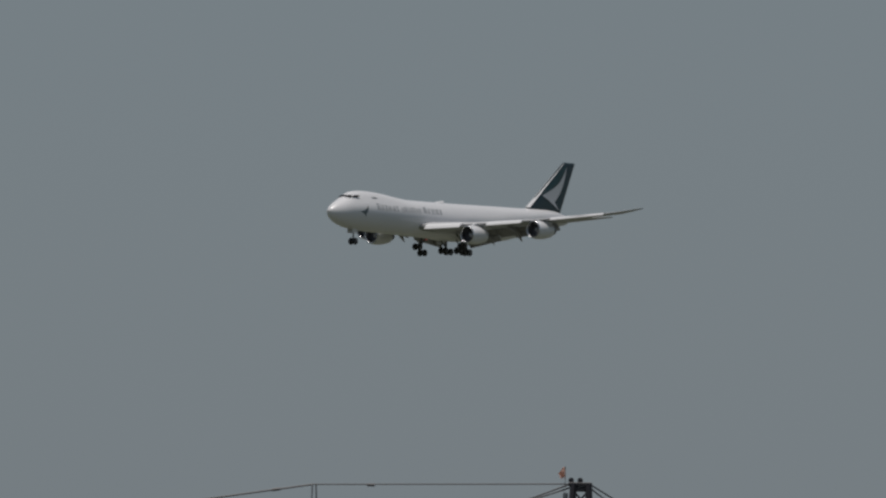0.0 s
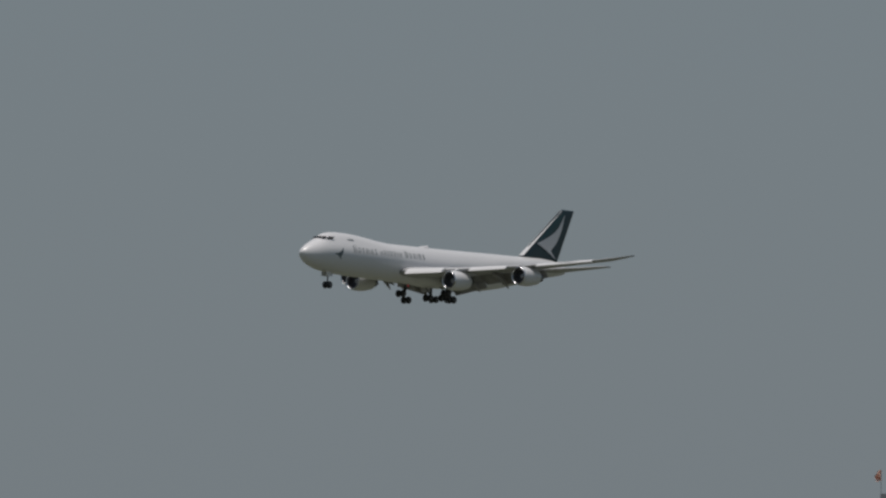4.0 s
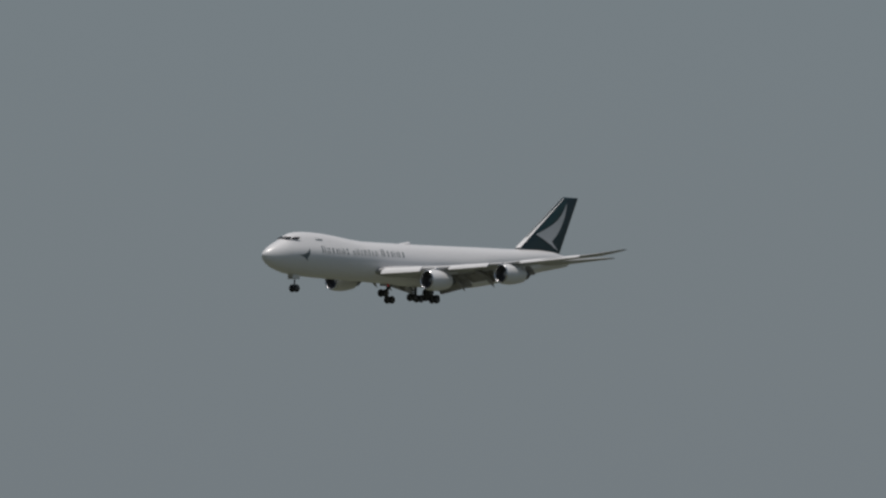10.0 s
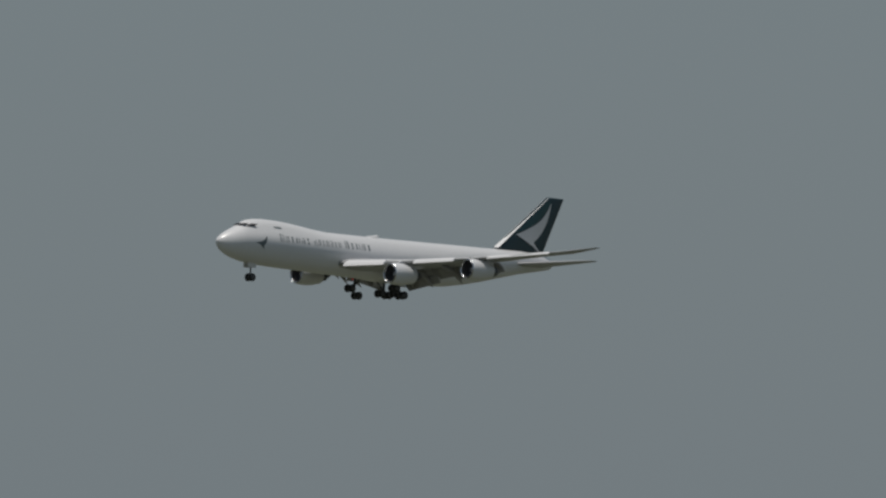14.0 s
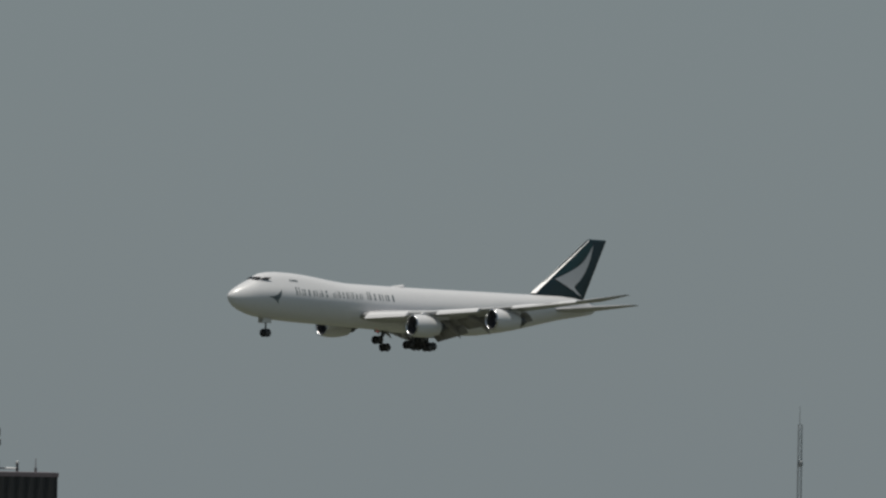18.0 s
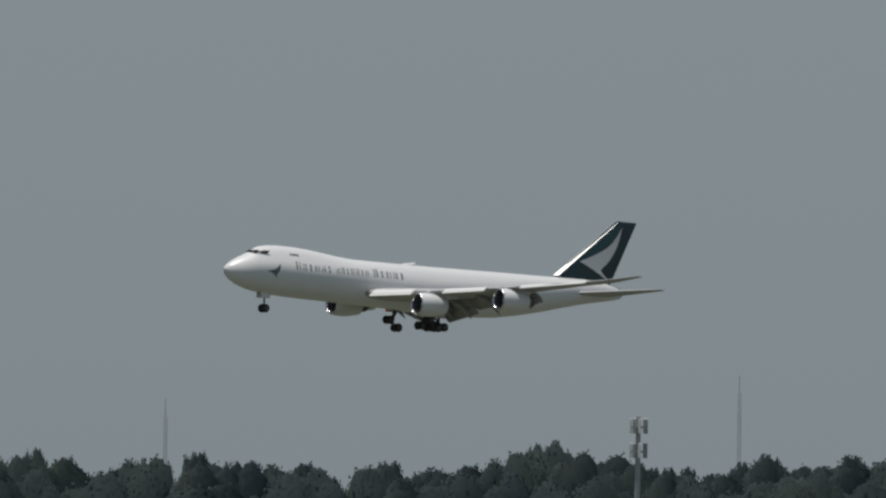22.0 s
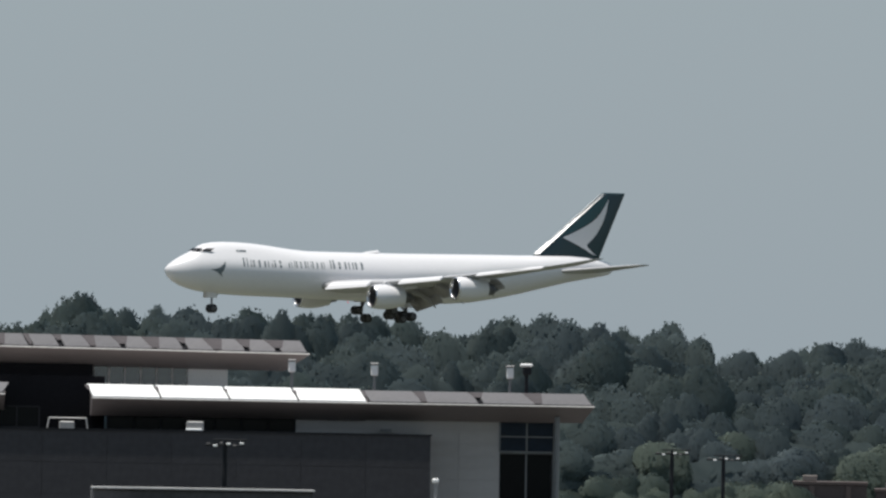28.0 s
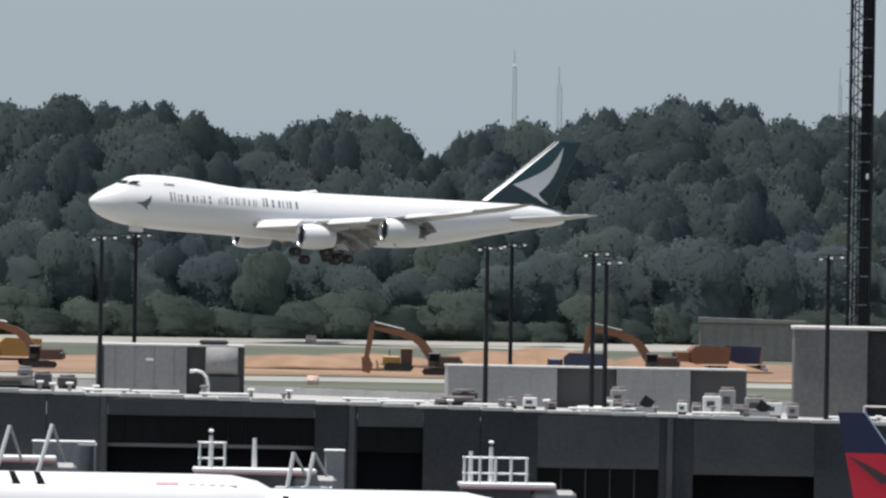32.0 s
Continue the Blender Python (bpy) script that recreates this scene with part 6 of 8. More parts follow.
    part("cross_beam", boxm(22.37, 24.92, -0.35, 0.0, 16.33, 16.47), ROOF_EDGE, P)
    part("infill_wall", boxm(22.45, 24.82, -0.1, 0.3, 0, 16.30), CONCRETE, P)
    part("lower_post", boxm(24.76, 25.17, -0.2, 0.3, 0, 16.41), FACADE_DARK, P)
    rail = thing("roof_railing", m2, "pale pipe railing at the foot of the vault", "railing")
    zq = 14.59
    for dz in (0.0, -0.55):
        part("bar", rodm((20.77, -4, zq + dz), (25.96, -4, zq + dz), 0.045), ROOF_EDGE, rail)
    for k in range(5):
        xx = 20.77 + (25.96 - 20.77) * k / 4
        part("post", rodm((xx, -4, zq - 3), (xx, -4, zq), 0.045), ROOF_EDGE, rail)

    def vault(x0, x1, y_top, z_top, z_bot, name, label, ends):
        V = thing("glazed_vault", m2, label, "glass roof")
        turn = radians(45)
        hgt = z_top - z_bot
        run = hgt * 1.05

        def prof(s, lift=0.0):
            a = s * math.pi / 2
            return (-(run + lift) * math.sin(a), z_bot + (hgt + lift) * math.cos(a))

        def place(x, s, lift=0.0):
            dy, z = prof(s, lift)
            return (x - dy * math.tan(turn), y_top + dy, z)
        steps = 14
        n = round((x1 - x0) / 1.37)
        w = (x1 - x0) / n
        bm = bmesh.new()
        loft(bm, [[place(0.05, i / steps) for i in range(steps + 1)] + [place(0.05, i / steps, -0.06) for i in range(steps, -1, -1)], [place(w - 0.05, i / steps) for i in range(steps + 1)] + [place(w - 0.05, i / steps, -0.06) for i in range(steps, -1, -1)]], smooth=False)
        bmesh.ops.recalc_face_normals(bm, faces=bm.faces)
        pieces("glazing_sheet", bm, VAULT_GLASS, V, [Matrix.Translation((x0 + w * i, 0, 0)) for i in range(n)])
        bm = bmesh.new()
        for i in range(steps):
            rod(bm, place(0, i / steps, 0.03), place(0, (i + 1) / steps, 0.03), 0.042, n=5)
        pieces("rib", bm, RIB_WHITE, V, [Matrix.Translation((x0 + w * i, 0, 0)) for i in range(1, n + 1)])
        bm = bmesh.new()
        spine = [Vector(place(x0, i / steps, 0.05)) for i in range(steps + 1)]
        hoops = []
        for i, p in enumerate(spine):
            heading = (spine[min(i + 1, steps)] - spine[max(i - 1, 0)]).normalized()
            out = heading.cross(Vector((1, 0, 0))).normalized()
            hoops.append([tuple(p + (Vector((1, 0, 0)) * math.cos(q) + out * math.sin(q)) * 0.20) for q in [j * math.tau / 8 for j in range(8)]])
        loft(bm, hoops)
        part("end_arch", bm, RIB_WHITE, V, "thick pale end arch")
        part("ridge_bar", rodm(place(x0, 0, 0.06), place(x1, 0, 0.06), 0.08), STEEL_DARK, V)
        part("foot_bar", rodm(place(x0 - 0.2, 1, 0.06), place(x1, 1, 0.06), 0.09), RIB_WHITE, V)
        for k in range(4):
            s = 0.25 + 0.2 * k
            p = place(x0, s)
            part("end_mullion", rodm((p[0] - 0.05, p[1] + 0.2, z_bot), (p[0] - 0.05, p[1] + 0.2, p[2]), 0.05), MULLION, V)
        part("end_glass", boxm(x0 - 0.3, x0 - 0.2, y_top - 0.3, y_top + 3, z_bot, z_top - 0.1), PANE, V)
        # black sheet paints the shade seen through the glazing
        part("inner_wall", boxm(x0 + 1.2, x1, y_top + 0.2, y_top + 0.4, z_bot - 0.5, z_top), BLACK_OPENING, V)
    xv1 = 43.67
    vault(22.58, xv1, 1.5, 18.72, 16.44, "upper", "upper smoked glass barrel vault with bright ribs", True)
    vault(25.12, xv1, -2.6, 16.28, 16.28 - 2.55, "lower", "lower smoked glass barrel vault with bright ribs", True)
    part("vault_podium", boxm(22.60, xv1, -6, 3, 0, 16.28 - 2.6), CONCRETE, P)

    # ---- antenna tower behind ----
    m3 = at(15.9, 1420)
    xt = 33.70
    A = thing("antenna_tower", m3 @ pose(xt, 0, 0), "tall black lattice cell tower carrying rings of panel antennas", "cell tower")
    top = 46.41 - 0
    for k, (sx, sy) in enumerate(((-0.68, -0.3), (0.62, -0.3), (0.62, 0.7), (-0.68, 0.7))):
        part("leg", rodm((sx, sy, 0), (sx, sy, top), 0.085, n=6), STEEL_DARK, A)
    bm = bmesh.new()
    n = int(top / 1.1)
    for i in range(n):
        z0, z1 = top * i / n, top * (i + 1) / n
        for y in (-0.3, 0.7):
            rod(bm, (-0.68, y, z0), (0.62, y, z1), 0.035, n=4)
            rod(bm, (0.62, y, z0), (-0.68, y, z1), 0.035, n=4)
            rod(bm, (-0.68, y, z1), (0.62, y, z1), 0.035, n=4)
    part("bracing", bm, STEEL_DARK, A)
    for k in range(7):
        h = top if k in (1, 3, 4) else top * 0.93 if k % 2 else 37.05
        part("feed_cable", rodm((0.02 + 0.1 * k, 0.1 + 0.05 * (k % 2), 0), (0.02 + 0.1 * k, 0.1 + 0.05 * (k % 2), h), 0.062, n=6), TYRE, A)
    for k in range(2):
        part("conduit", rodm((-0.48 + 0.22 * k, 0.2, 0), (-0.48 + 0.22 * k, 0.2, top), 0.05, n=6), STEEL_GREY, A)
    pieces("climbing_peg", boxm(-0.98, -0.68, -0.36, -0.24, 0, 0.07), STEEL_GREY, A, [Matrix.Translation((0, 0, i * 1.0)) for i in range(int(top))])
    pieces("cable_bracket", boxm(-0.62, 0.66, -0.2, -0.12, 0, 0.06), STEEL_GREY, A, [Matrix.Translation((0, 0, i * 1.7)) for i in range(int(top / 1.7))])
    for zc in (38.06, 43.38):
        for dz in (-0.55, 0.5):
            part("ring_frame", rodm((-2.1, -0.28, zc + dz), (2.05, -0.28, zc + dz), 0.05), STEEL_GREY, A)
        for j, sx in enumerate((-2.2, -1.1, -0.62, 0.95, 1.3, 2.05)):
            part("mount_pipe", rodm((sx, -0.3, zc - 1.1), (sx, -0.3, zc + 1.25), 0.045), STEEL_GREY, A)
            part("panel_antenna", boxm(sx - 0.15, sx + 0.15, -0.62, -0.37, zc - 0.85, zc + 0.8, bevel=0.05), METAL_BOX if j in (0, 5) else ANTENNA_DUN, A)
        for j, (sx, dz, w) in enumerate(((-0.35, -0.4, 0.22), (0.1, 0.1, 0.26), (0.5, -0.5, 0.2), (0.42, 0.45, 0.2), (-0.2, 0.5, 0.18))):
            part("radio_unit", boxm(sx - w, sx + w, -0.66, -0.42, zc + dz - 0.3, zc + dz + 0.3, bevel=0.04), METAL_BOX_DARK if j % 2 else ANTENNA_DUN, A)
    zc = 40.59
    for dz in (0.0, 0.66):
        part("side_arm", rod(rodm((-0.4, 0, zc - 0.12 + dz), (-1.1, 0, zc + 0.06 + dz), 0.06), (-1.1, 0, zc + 0.06 + dz), (-2.75, 0, zc + dz), 0.055), STEEL_GREY, A)
    part("arm_bracket", rod(rodm((-2.72, 0, zc - 0.15), (-2.82, 0, zc + 1.0), 0.06), (-2.82, 0, zc + 1.0), (-3.2, 0, zc + 1.4), 0.05), STEEL_GREY, A)
    part("side_antenna", rodm((-3.02, -0.1, zc - 0.55), (-3.28, -0.1, zc + 2.0), 0.11, n=8), METAL_BOX, A)
    part("short_arm", boxm(-1.5, -0.9, -0.1, 0.0, zc - 0.65, zc - 0.55), STEEL_GREY, A)
    for sx in (-1.0, 1.6):
        ring = lambda r, y: [(sx + r * math.cos(a), y, 42.57 + r * math.sin(a)) for a in [j * math.tau / 18 for j in range(18)]]
        part("drum_dish", loft(bmesh.new(), [ring(0.6, -0.9), ring(0.62, -0.4), ring(0.2, -0.3)]), ROOF_EDGE, A, "cream drum dish")
    part("obstruction_lamp", boxm(0.3, 0.46, -0.6, -0.48, 26.20, 26.53, bevel=0.02), WHITE_METAL, A)

    # ---- parked aircraft and boarding gear before the concourse ----
    m4 = at(14.8, 1120)
    NOSE = ((0, 0.05, -0.7), (0.4, 0.6, -0.45), (1.2, 1.25, -0.2), (2.4, 1.72, -0.04), (3.6, 1.93, 0), (5.0, 1.96, 0), (60, 1.96, 0))
    def parked(xn, ztop, length, facing, rad, label):
        p = thing("parked_airliner", m4 @ pose(xn, 0, 0), label, "airplane")
        prof = (*NOSE[:6], (length - 10, 1.96, 0), (length - 4, 1.3, 0.5), (length, 0.3, 1.2))
        k = rad / 1.96
        rings = [[(-facing * x, r * k * math.sin(a), ztop - rad + dz + r * k * math.cos(a)) for a in [j * math.tau / 32 for j in range(32)]] for x, r, dz in prof]
        bm = loft(bmesh.new(), rings)
        bmesh.ops.recalc_face_normals(bm, faces=bm.faces)
        part("fuselage", bm, WHITE_PAINT, p)
        for i in range(14):
            part("cabin_window", boxm(-facing * (8 + i * 0.9) - 0.1, -facing * (8 + i * 0.9) + 0.1, -rad - 0.01, -rad + 0.12, ztop - rad + 0.1, ztop - rad + 0.4), COCKPIT, p)
        part("main_gear", boxm(-facing * length / 2 - 0.6, -facing * length / 2 + 0.6, -rad, rad, 0, ztop - 2 * rad + 0.4), TYRE, p)
        part("nose_gear", boxm(-facing * 4 - 0.3, -facing * 4 + 0.3, -0.4, 0.4, 0, ztop - 2 * rad + 0.4), TYRE, p)
        return p
    p1 = parked(22.42, 11.80, 38, 1, 1.95, "parked white narrow-body airliner at a gate")
    for px in (38, 82, 522):
        xx = (px - 545) / 37.7
        part("blade_aerial", prism([(xx - 0.35, 0.0), (xx + 0.05, 0.0), (xx - 0.35, 0.75), (xx - 0.62, 0.75)][::-1], 1, -1.4, -1.32), TYRE, p1).location = (0, 0, 11.80 - (0.75 if px < 500 else 1.7))
    # faded title on the roof side, as a disc and bars
    zt1 = 11.80
    for px, wpx, mat in ((275, 40, TITLE_RED), (332, 14, TITLE_GREY), (352, 10, TITLE_GREY), (368, 12, TITLE_GREY), (386, 10, TITLE_GREY), (404, 14, TITLE_GREY)):
        x0, x1 = (px - 545) / 37.7, (px + wpx - 545) / 37.7
        r, dz = lerp_rows(NOSE, -x0)
        bm = boxm(x0, x1, -0.01, 0.02, -0.1, 0.1, bevel=0.008)
        bmesh.ops.rotate(bm, verts=bm.verts, cent=(0, 0, 0), matrix=Matrix.Rotation(-0.87, 3, "X"))
        bmesh.ops.translate(bm, verts=bm.verts, vec=(0, -r * math.sin(0.7), zt1 - 1.95 + dz + r * math.cos(0.7)))
        part("lettering_bar", bm, mat, p1)
    p2 = parked(33.43, 11.18, 34, 1, 1.9, "parked white narrow-body airliner beside its boarding bridge")
    # red and navy fin of another one
    f = thing("parked_airliner", m4 @ pose(49.0, 4, 0), "parked airliner with a navy and red tail fin", "airplane")
    x0, x1, x2, x3 = (47.26 - 48.86, 48.48 - 48.86, 50.56 - 48.86, 47.84 - 48.86)
    zt, zb, zm = 15.17, 12.23, 13.26
    def edge(z):
        s = (zt - z) / (zt - zb)
        return x0 + (x3 - x0) * s, x1 + (x2 - x1) * s
    def slab(name, za, zb2, mat, ya, yb, lead=0.0, trail=0.0):
        a0, a1 = edge(za)
        b0, b1 = edge(zb2)
        return part(name, prism([(a0 + trail, za), (a1 - lead, za), (b1 - lead, zb2), (b0 + trail, zb2)], 1, ya, yb), mat, f)
    slab("fin", zt, zb - 3.2, NAVY, -0.16, 0.16)
    slab("red_band", zm, zb - 3.0, CRIMSON, -0.175, -0.162, lead=0.35)
    a0, a1 = edge(zb + 0.9)
    b0, b1 = edge(zb - 0.4)
    part("grey_chevron", prism([(a0 + 0.1, zb + 0.9), (a0 + 0.9, zb + 0.55), (b1 - 0.5, zb - 0.4), (b1 - 1.5, zb - 0.4)], 1, -0.19, -0.177), CHEVRON, f)
    part("leading_edge", rodm((edge(zt)[1], 0, zt), (edge(zb - 3)[1], 0, zb - 3), 0.10), BARE_METAL, f)
    ring = lambda x, r, z: [(x, r * math.cos(a), z + r * math.sin(a)) for a in [j * math.tau / 24 for j in range(24)]]
    zf = zb - 5.0
    bm = loft(bmesh.new(), [ring(-3.5, 0.3, zf + 0.9), ring(0, 1.1, zf + 0.5), ring(5, 1.85, zf), ring(26, 1.9, zf), ring(29, 1.3, zf - 0.3), ring(30.5, 0.2, zf - 0.5)])
    bmesh.ops.recalc_face_normals(bm, faces=bm.faces)
    part("fuselage", bm, WHITE_PAINT, f)
    part("main_gear", boxm(12, 13.5, -1.8, 1.8, 0, zf - 1.5), TYRE, f)
    part("nose_gear", boxm(26, 26.6, -0.3, 0.3, 0, zf - 1.6), TYRE, f)

    m5 = at(14.8, 1150)
    def bridge(x0, x1, ztop, r0, r1, label):
        b = thing("boarding_bridge", m5 @ pose(0, 0, 0), label, "jet bridge", "boarding bridges")
        part("deck", boxm(x0 - 0.1, x1 + 1.2, -2, 2, ztop - 0.22, ztop, bevel=0.05), WHITE_METAL, b)
        part("tunnel", boxm(x0, x1, -1.8, 1.8, ztop - 2.6, ztop - 0.221, bevel=0.05), FACADE_GREY, b)
        part("deck_trim", boxm(x0 - 0.1, x1 + 1.2, -2.05, -2.001, ztop - 0.30, ztop - 0.2), TITLE_RED, b, "faded red edge strip")
        part("cab", boxm(x1 + 0.01, x1 + 2.2, -1.8, 1.8, ztop - 2.9, ztop - 0.33, bevel=0.2), METAL_BOX, b)
        part("support", boxm((x0 + x1) / 2 - 0.4, (x0 + x1) / 2 + 0.4, -1.2, 1.2, 0, ztop - 2.61), STEEL_GREY, b)
        n = max(3, round((r1 - r0) / 0.7) + 1)
        for y in (-1.9, -0.4):
            for k in range(n):
                xx = r0 + (r1 - r0) * k / (n - 1)
                part("rail_post", rodm((xx, y, ztop), (xx, y, ztop + 1.25), 0.05), WHITE_METAL, b)
            for dz in (0.45, 1.2):
                part("rail", rodm((r0 - 0.08, y, ztop + dz), (r1 + 0.08, y, ztop + dz), 0.045), WHITE_METAL, b)
        return b
    b1 = bridge(17.55, 22.18, 11.75, 17.75, 18.95, "white boarding bridge roof with pale railings and beacons")
    b2 = bridge(30.36, 33.71, 11.25, 30.5, 33.5, "white boarding bridge roof with pale railings and beacons")
    bridge(3.81, 9.66, 12.17, 4.2, 6.4, "white boarding bridge roof with pale railings and beacons")
    for bb, px, py in ((b1, 373, 765), (b1, 450, 775), (b2, 868, 783), (b2, 832, 798)):
        xx = {373: 18.28, 450: 20.38, 868: 31.77, 832: 30.79}[px]
        zt = {373: 13.31, 450: 13.21, 868: 12.99, 832: 12.76}[px]
        zb = 11.81 if bb is b1 else 11.25
        part("beacon_post", rodm((xx, -1.5, zb), (xx, -1.5, zt), 0.13, 0.09), WHITE_METAL, bb)
        if px in (373, 868):
            part("beacon_ball", boxm(xx - 0.14, xx + 0.14, -1.64, -1.36, zt + 0.12, zt + 0.3, bevel=0.08), WHITE_METAL, bb)
            part("beacon_neck", rodm((xx, -1.5, zt), (xx, -1.5, zt + 0.12), 0.04), STEEL_DARK, bb)
    def ladder(px0, z_lo, x_lo, x_hi, z_hi):
        l = thing("service_ladder", m5 @ pose(0, -2.6, 0), "white A-shaped service steps beside a boarding bridge", "ladder", "service steps")
        for dy in (-0.35, 0.35):
            part("rail", rodm((x_lo, dy, z_lo), (x_hi, dy, z_hi), 0.10), WHITE_METAL, l)
            part("back_rail", rodm((x_hi, dy, z_hi), (x_hi + 0.62, dy, z_lo + 0.5), 0.07), METAL_BOX, l)
        for k in range(7):
            s = (k + 0.5) / 7
            part("rung", rodm((x_lo + (x_hi - x_lo) * s, -0.35, z_lo + (z_hi - z_lo) * s), (x_lo + (x_hi - x_lo) * s, 0.35, z_lo + (z_hi - z_lo) * s), 0.04), WHITE_METAL, l)
        part("platform", boxm(x_lo - 0.6, x_hi + 0.9, -0.4, 0.4, z_lo - 0.2, z_lo, bevel=0.03), WHITE_METAL, l)
        part("column", boxm(x_lo - 0.3, x_hi + 0.5, -0.3, 0.3, 0, z_lo - 0.201), METAL_BOX_DARK, l)
    ladder(0, 11.37, 7.95, 8.59, 13.63)
    ladder(1, 11.40, 9.96, 10.63, 13.72)
    ladder(2, 10.92, 21.97, 22.25, 12.56)
    ladder(3, 10.94, 22.90, 23.23, 12.57)
    for xa, xb, za in ((9.78, 12.77, 12.86), (23.93, 24.86, 12.65), (11.96, 12.83, 12.74)):
        g = thing("ground_power_cabinet", m5 @ pose(0, 6, 0), "grey gate service cabinet by the concourse wall", "cabinet", "gate cabinets")
        part("body", boxm(xa, xb, -0.6, 0.6, 0, za - 0.12, bevel=0.05), METAL_BOX, g)
        part("cap", boxm(xa - 0.05, xb + 0.05, -0.65, 0.65, za - 0.119, za, bevel=0.04), WHITE_METAL, g)


DUCT_GREY = material("dull duct paint", (0.25, 0.245, 0.245), rough=0.95, vary=0.2, scale=1.0, spec=0.1)
ANTENNA_DUN = material("dun antenna radome", (0.13, 0.115, 0.11), rough=0.6, vary=0.2)
CHEVRON = material("dark grey-red tail chevron", (0.075, 0.045, 0.05), rough=0.4)
TITLE_RED = material("faded red title", (0.45, 0.25, 0.27), rough=0.5)
TITLE_GREY = material("faded grey title", (0.42, 0.42, 0.46), rough=0.5)
FACADE_DARK = material("dark stained concrete", (0.042, 0.042, 0.047), rough=0.85, vary=0.38, scale=0.9, per_piece=0.06)
FACADE_GREY = material("mid grey concrete", (0.078, 0.076, 0.079), rough=0.85, vary=0.3, scale=0.9, per_piece=0.06)
make_concourse()


# ---- runway, building site, car park ----
def strip(name, r0, r1, a0, a1, z, mat, label, seed, rag=0.0):
    """A laid surface between two reaches along the runway's line, with an uneven edge."""
    k = random.Random(seed)
    rings = []
    n = 120
    for i in range(n + 1):
        a = radians(a0 + (a1 - a0) * i / n)
        lo, hi = r0 + rag * k.uniform(-1, 1), r1 + rag * k.uniform(-1, 1)
        ys = [lo + (hi - lo) * j / 6 for j in range(7)]
        rings.append([(y * math.tan(a), y, height(y * math.tan(a), y) + z) for y in ys] + [(y * math.tan(a), y, height(y * math.tan(a), y) - 0.3) for y in (hi, lo)])
    bm = loft(bmesh.new(), rings, smooth=False)
    bmesh.ops.recalc_face_normals(bm, faces=bm.faces)
    tagged(part(name, bm, mat), label, name.replace("_", " "), kind="structure")


SHED_BROWN = material("dusty pale grey-brown sheet", (0.235, 0.215, 0.205), rough=0.8, vary=0.2, scale=0.5)
SOIL_BROWN = material("dusty dark machine paint", (0.085, 0.05, 0.04), rough=0.8, vary=0.2, scale=1.5)
SOIL = material("bare orange clay", (0.232, 0.142, 0.088), rough=0.95, vary=0.4, scale=0.05)
RUNWAY = material("pale worn runway concrete", (0.275, 0.265, 0.235), rough=0.85, vary=0.25, scale=0.03)
APRON = material("grey apron concrete", (0.11, 0.108, 0.105), rough=0.9, vary=0.15, scale=0.05)
strip("runway", 3232, 3308, 5, 19.7, 0.06, RUNWAY, "pale concrete runway below the wooded bank", 1)
strip("clay_pit", 2944, 3112, 8.0, 19.6, 0.08, SOIL, "bare orange clay building site", 2, 9)
strip("haul_road", 2860, 2918, 5, 19.5, 0.06, RUNWAY, "pale haul road across the airfield", 5, 5)
strip("apron", 900, 2700, 5, 34, 0.05, APRON, "grey concrete apron around the concourse", 4)


def land(az, r, up=0.0, turn=0):
    """A stand on the land's surface at a bearing and reach."""
    x, y = r * math.sin(radians(az)), r * math.cos(radians(az))
    return at(az, r, height(x, y) + up, turn)


def excavator(m, swing, label):
    e = thing("excavator", m, label, "excavator", "excavators")
    for s in (-1.1, 1.1):
        bm = bmesh.new()
        pts = [(-2.1, 0.5), (-1.8, 0.1), (1.8, 0.1), (2.1, 0.5), (1.8, 0.95), (-1.8, 0.95)]
        part("track", prism(pts, 1, s - 0.35, s + 0.35), TYRE, e)
    part("undercarriage", boxm(-1.2, 1.2, -0.75, 0.75, 0.4, 1.05, bevel=0.05), STEEL_DARK, e)
    part("house", boxm(-0.6, 2.9, -1.35, 1.35, 1.15, 2.6, bevel=0.18), SOIL_BROWN, e)
    part("counterweight", boxm(2.4, 3.2, -1.3, 1.3, 1.2, 2.2, bevel=0.2), METAL_BOX_DARK, e)
    cab = part("cab", boxm(-1.3, 0.3, -1.35, -0.35, 1.2, 3.0, bevel=0.12), METAL_BOX_DARK, e)
    part("cab_window", boxm(-1.1, 0.1, -1.38, -1.352, 1.9, 2.8), PANE, cab)
    boom = [(-0.8, 1.5), (-0.2, 2.3), (-1.6, 4.4), (-3.0, 5.3), (-5.2, 5.9), (-8.4, 6.3), (-8.5, 5.85), (-5.3, 5.1), (-3.3, 4.4), (-2.2, 3.5)]
    part("boom", prism(boom, 1, -0.3, 0.3), MACHINE_ORANGE, e, "faded orange boom")
    part("dipper_arm", prism([(-8.2, 6.7), (-8.9, 6.6), (-9.6, 2.2), (-9.0, 2.0), (-8.5, 4.4)], 1, -0.25, 0.25), MACHINE_ORANGE, e)
    part("bucket", prism([(-9.9, 2.3), (-8.9, 2.3), (-8.4, 1.2), (-8.8, 0.2), (-9.8, 0.4)], 1, -0.7, 0.7), MACHINE_ORANGE, e)
    part("boom_ram", rodm((-1.2, 0.4, 1.9), (-3.0, 0.4, 4.6), 0.12), STEEL_GREY, e)
    part("arm_ram", rodm((-4.4, 0, 5.9), (-8.3, 0, 6.8), 0.12), STEEL_GREY, e)


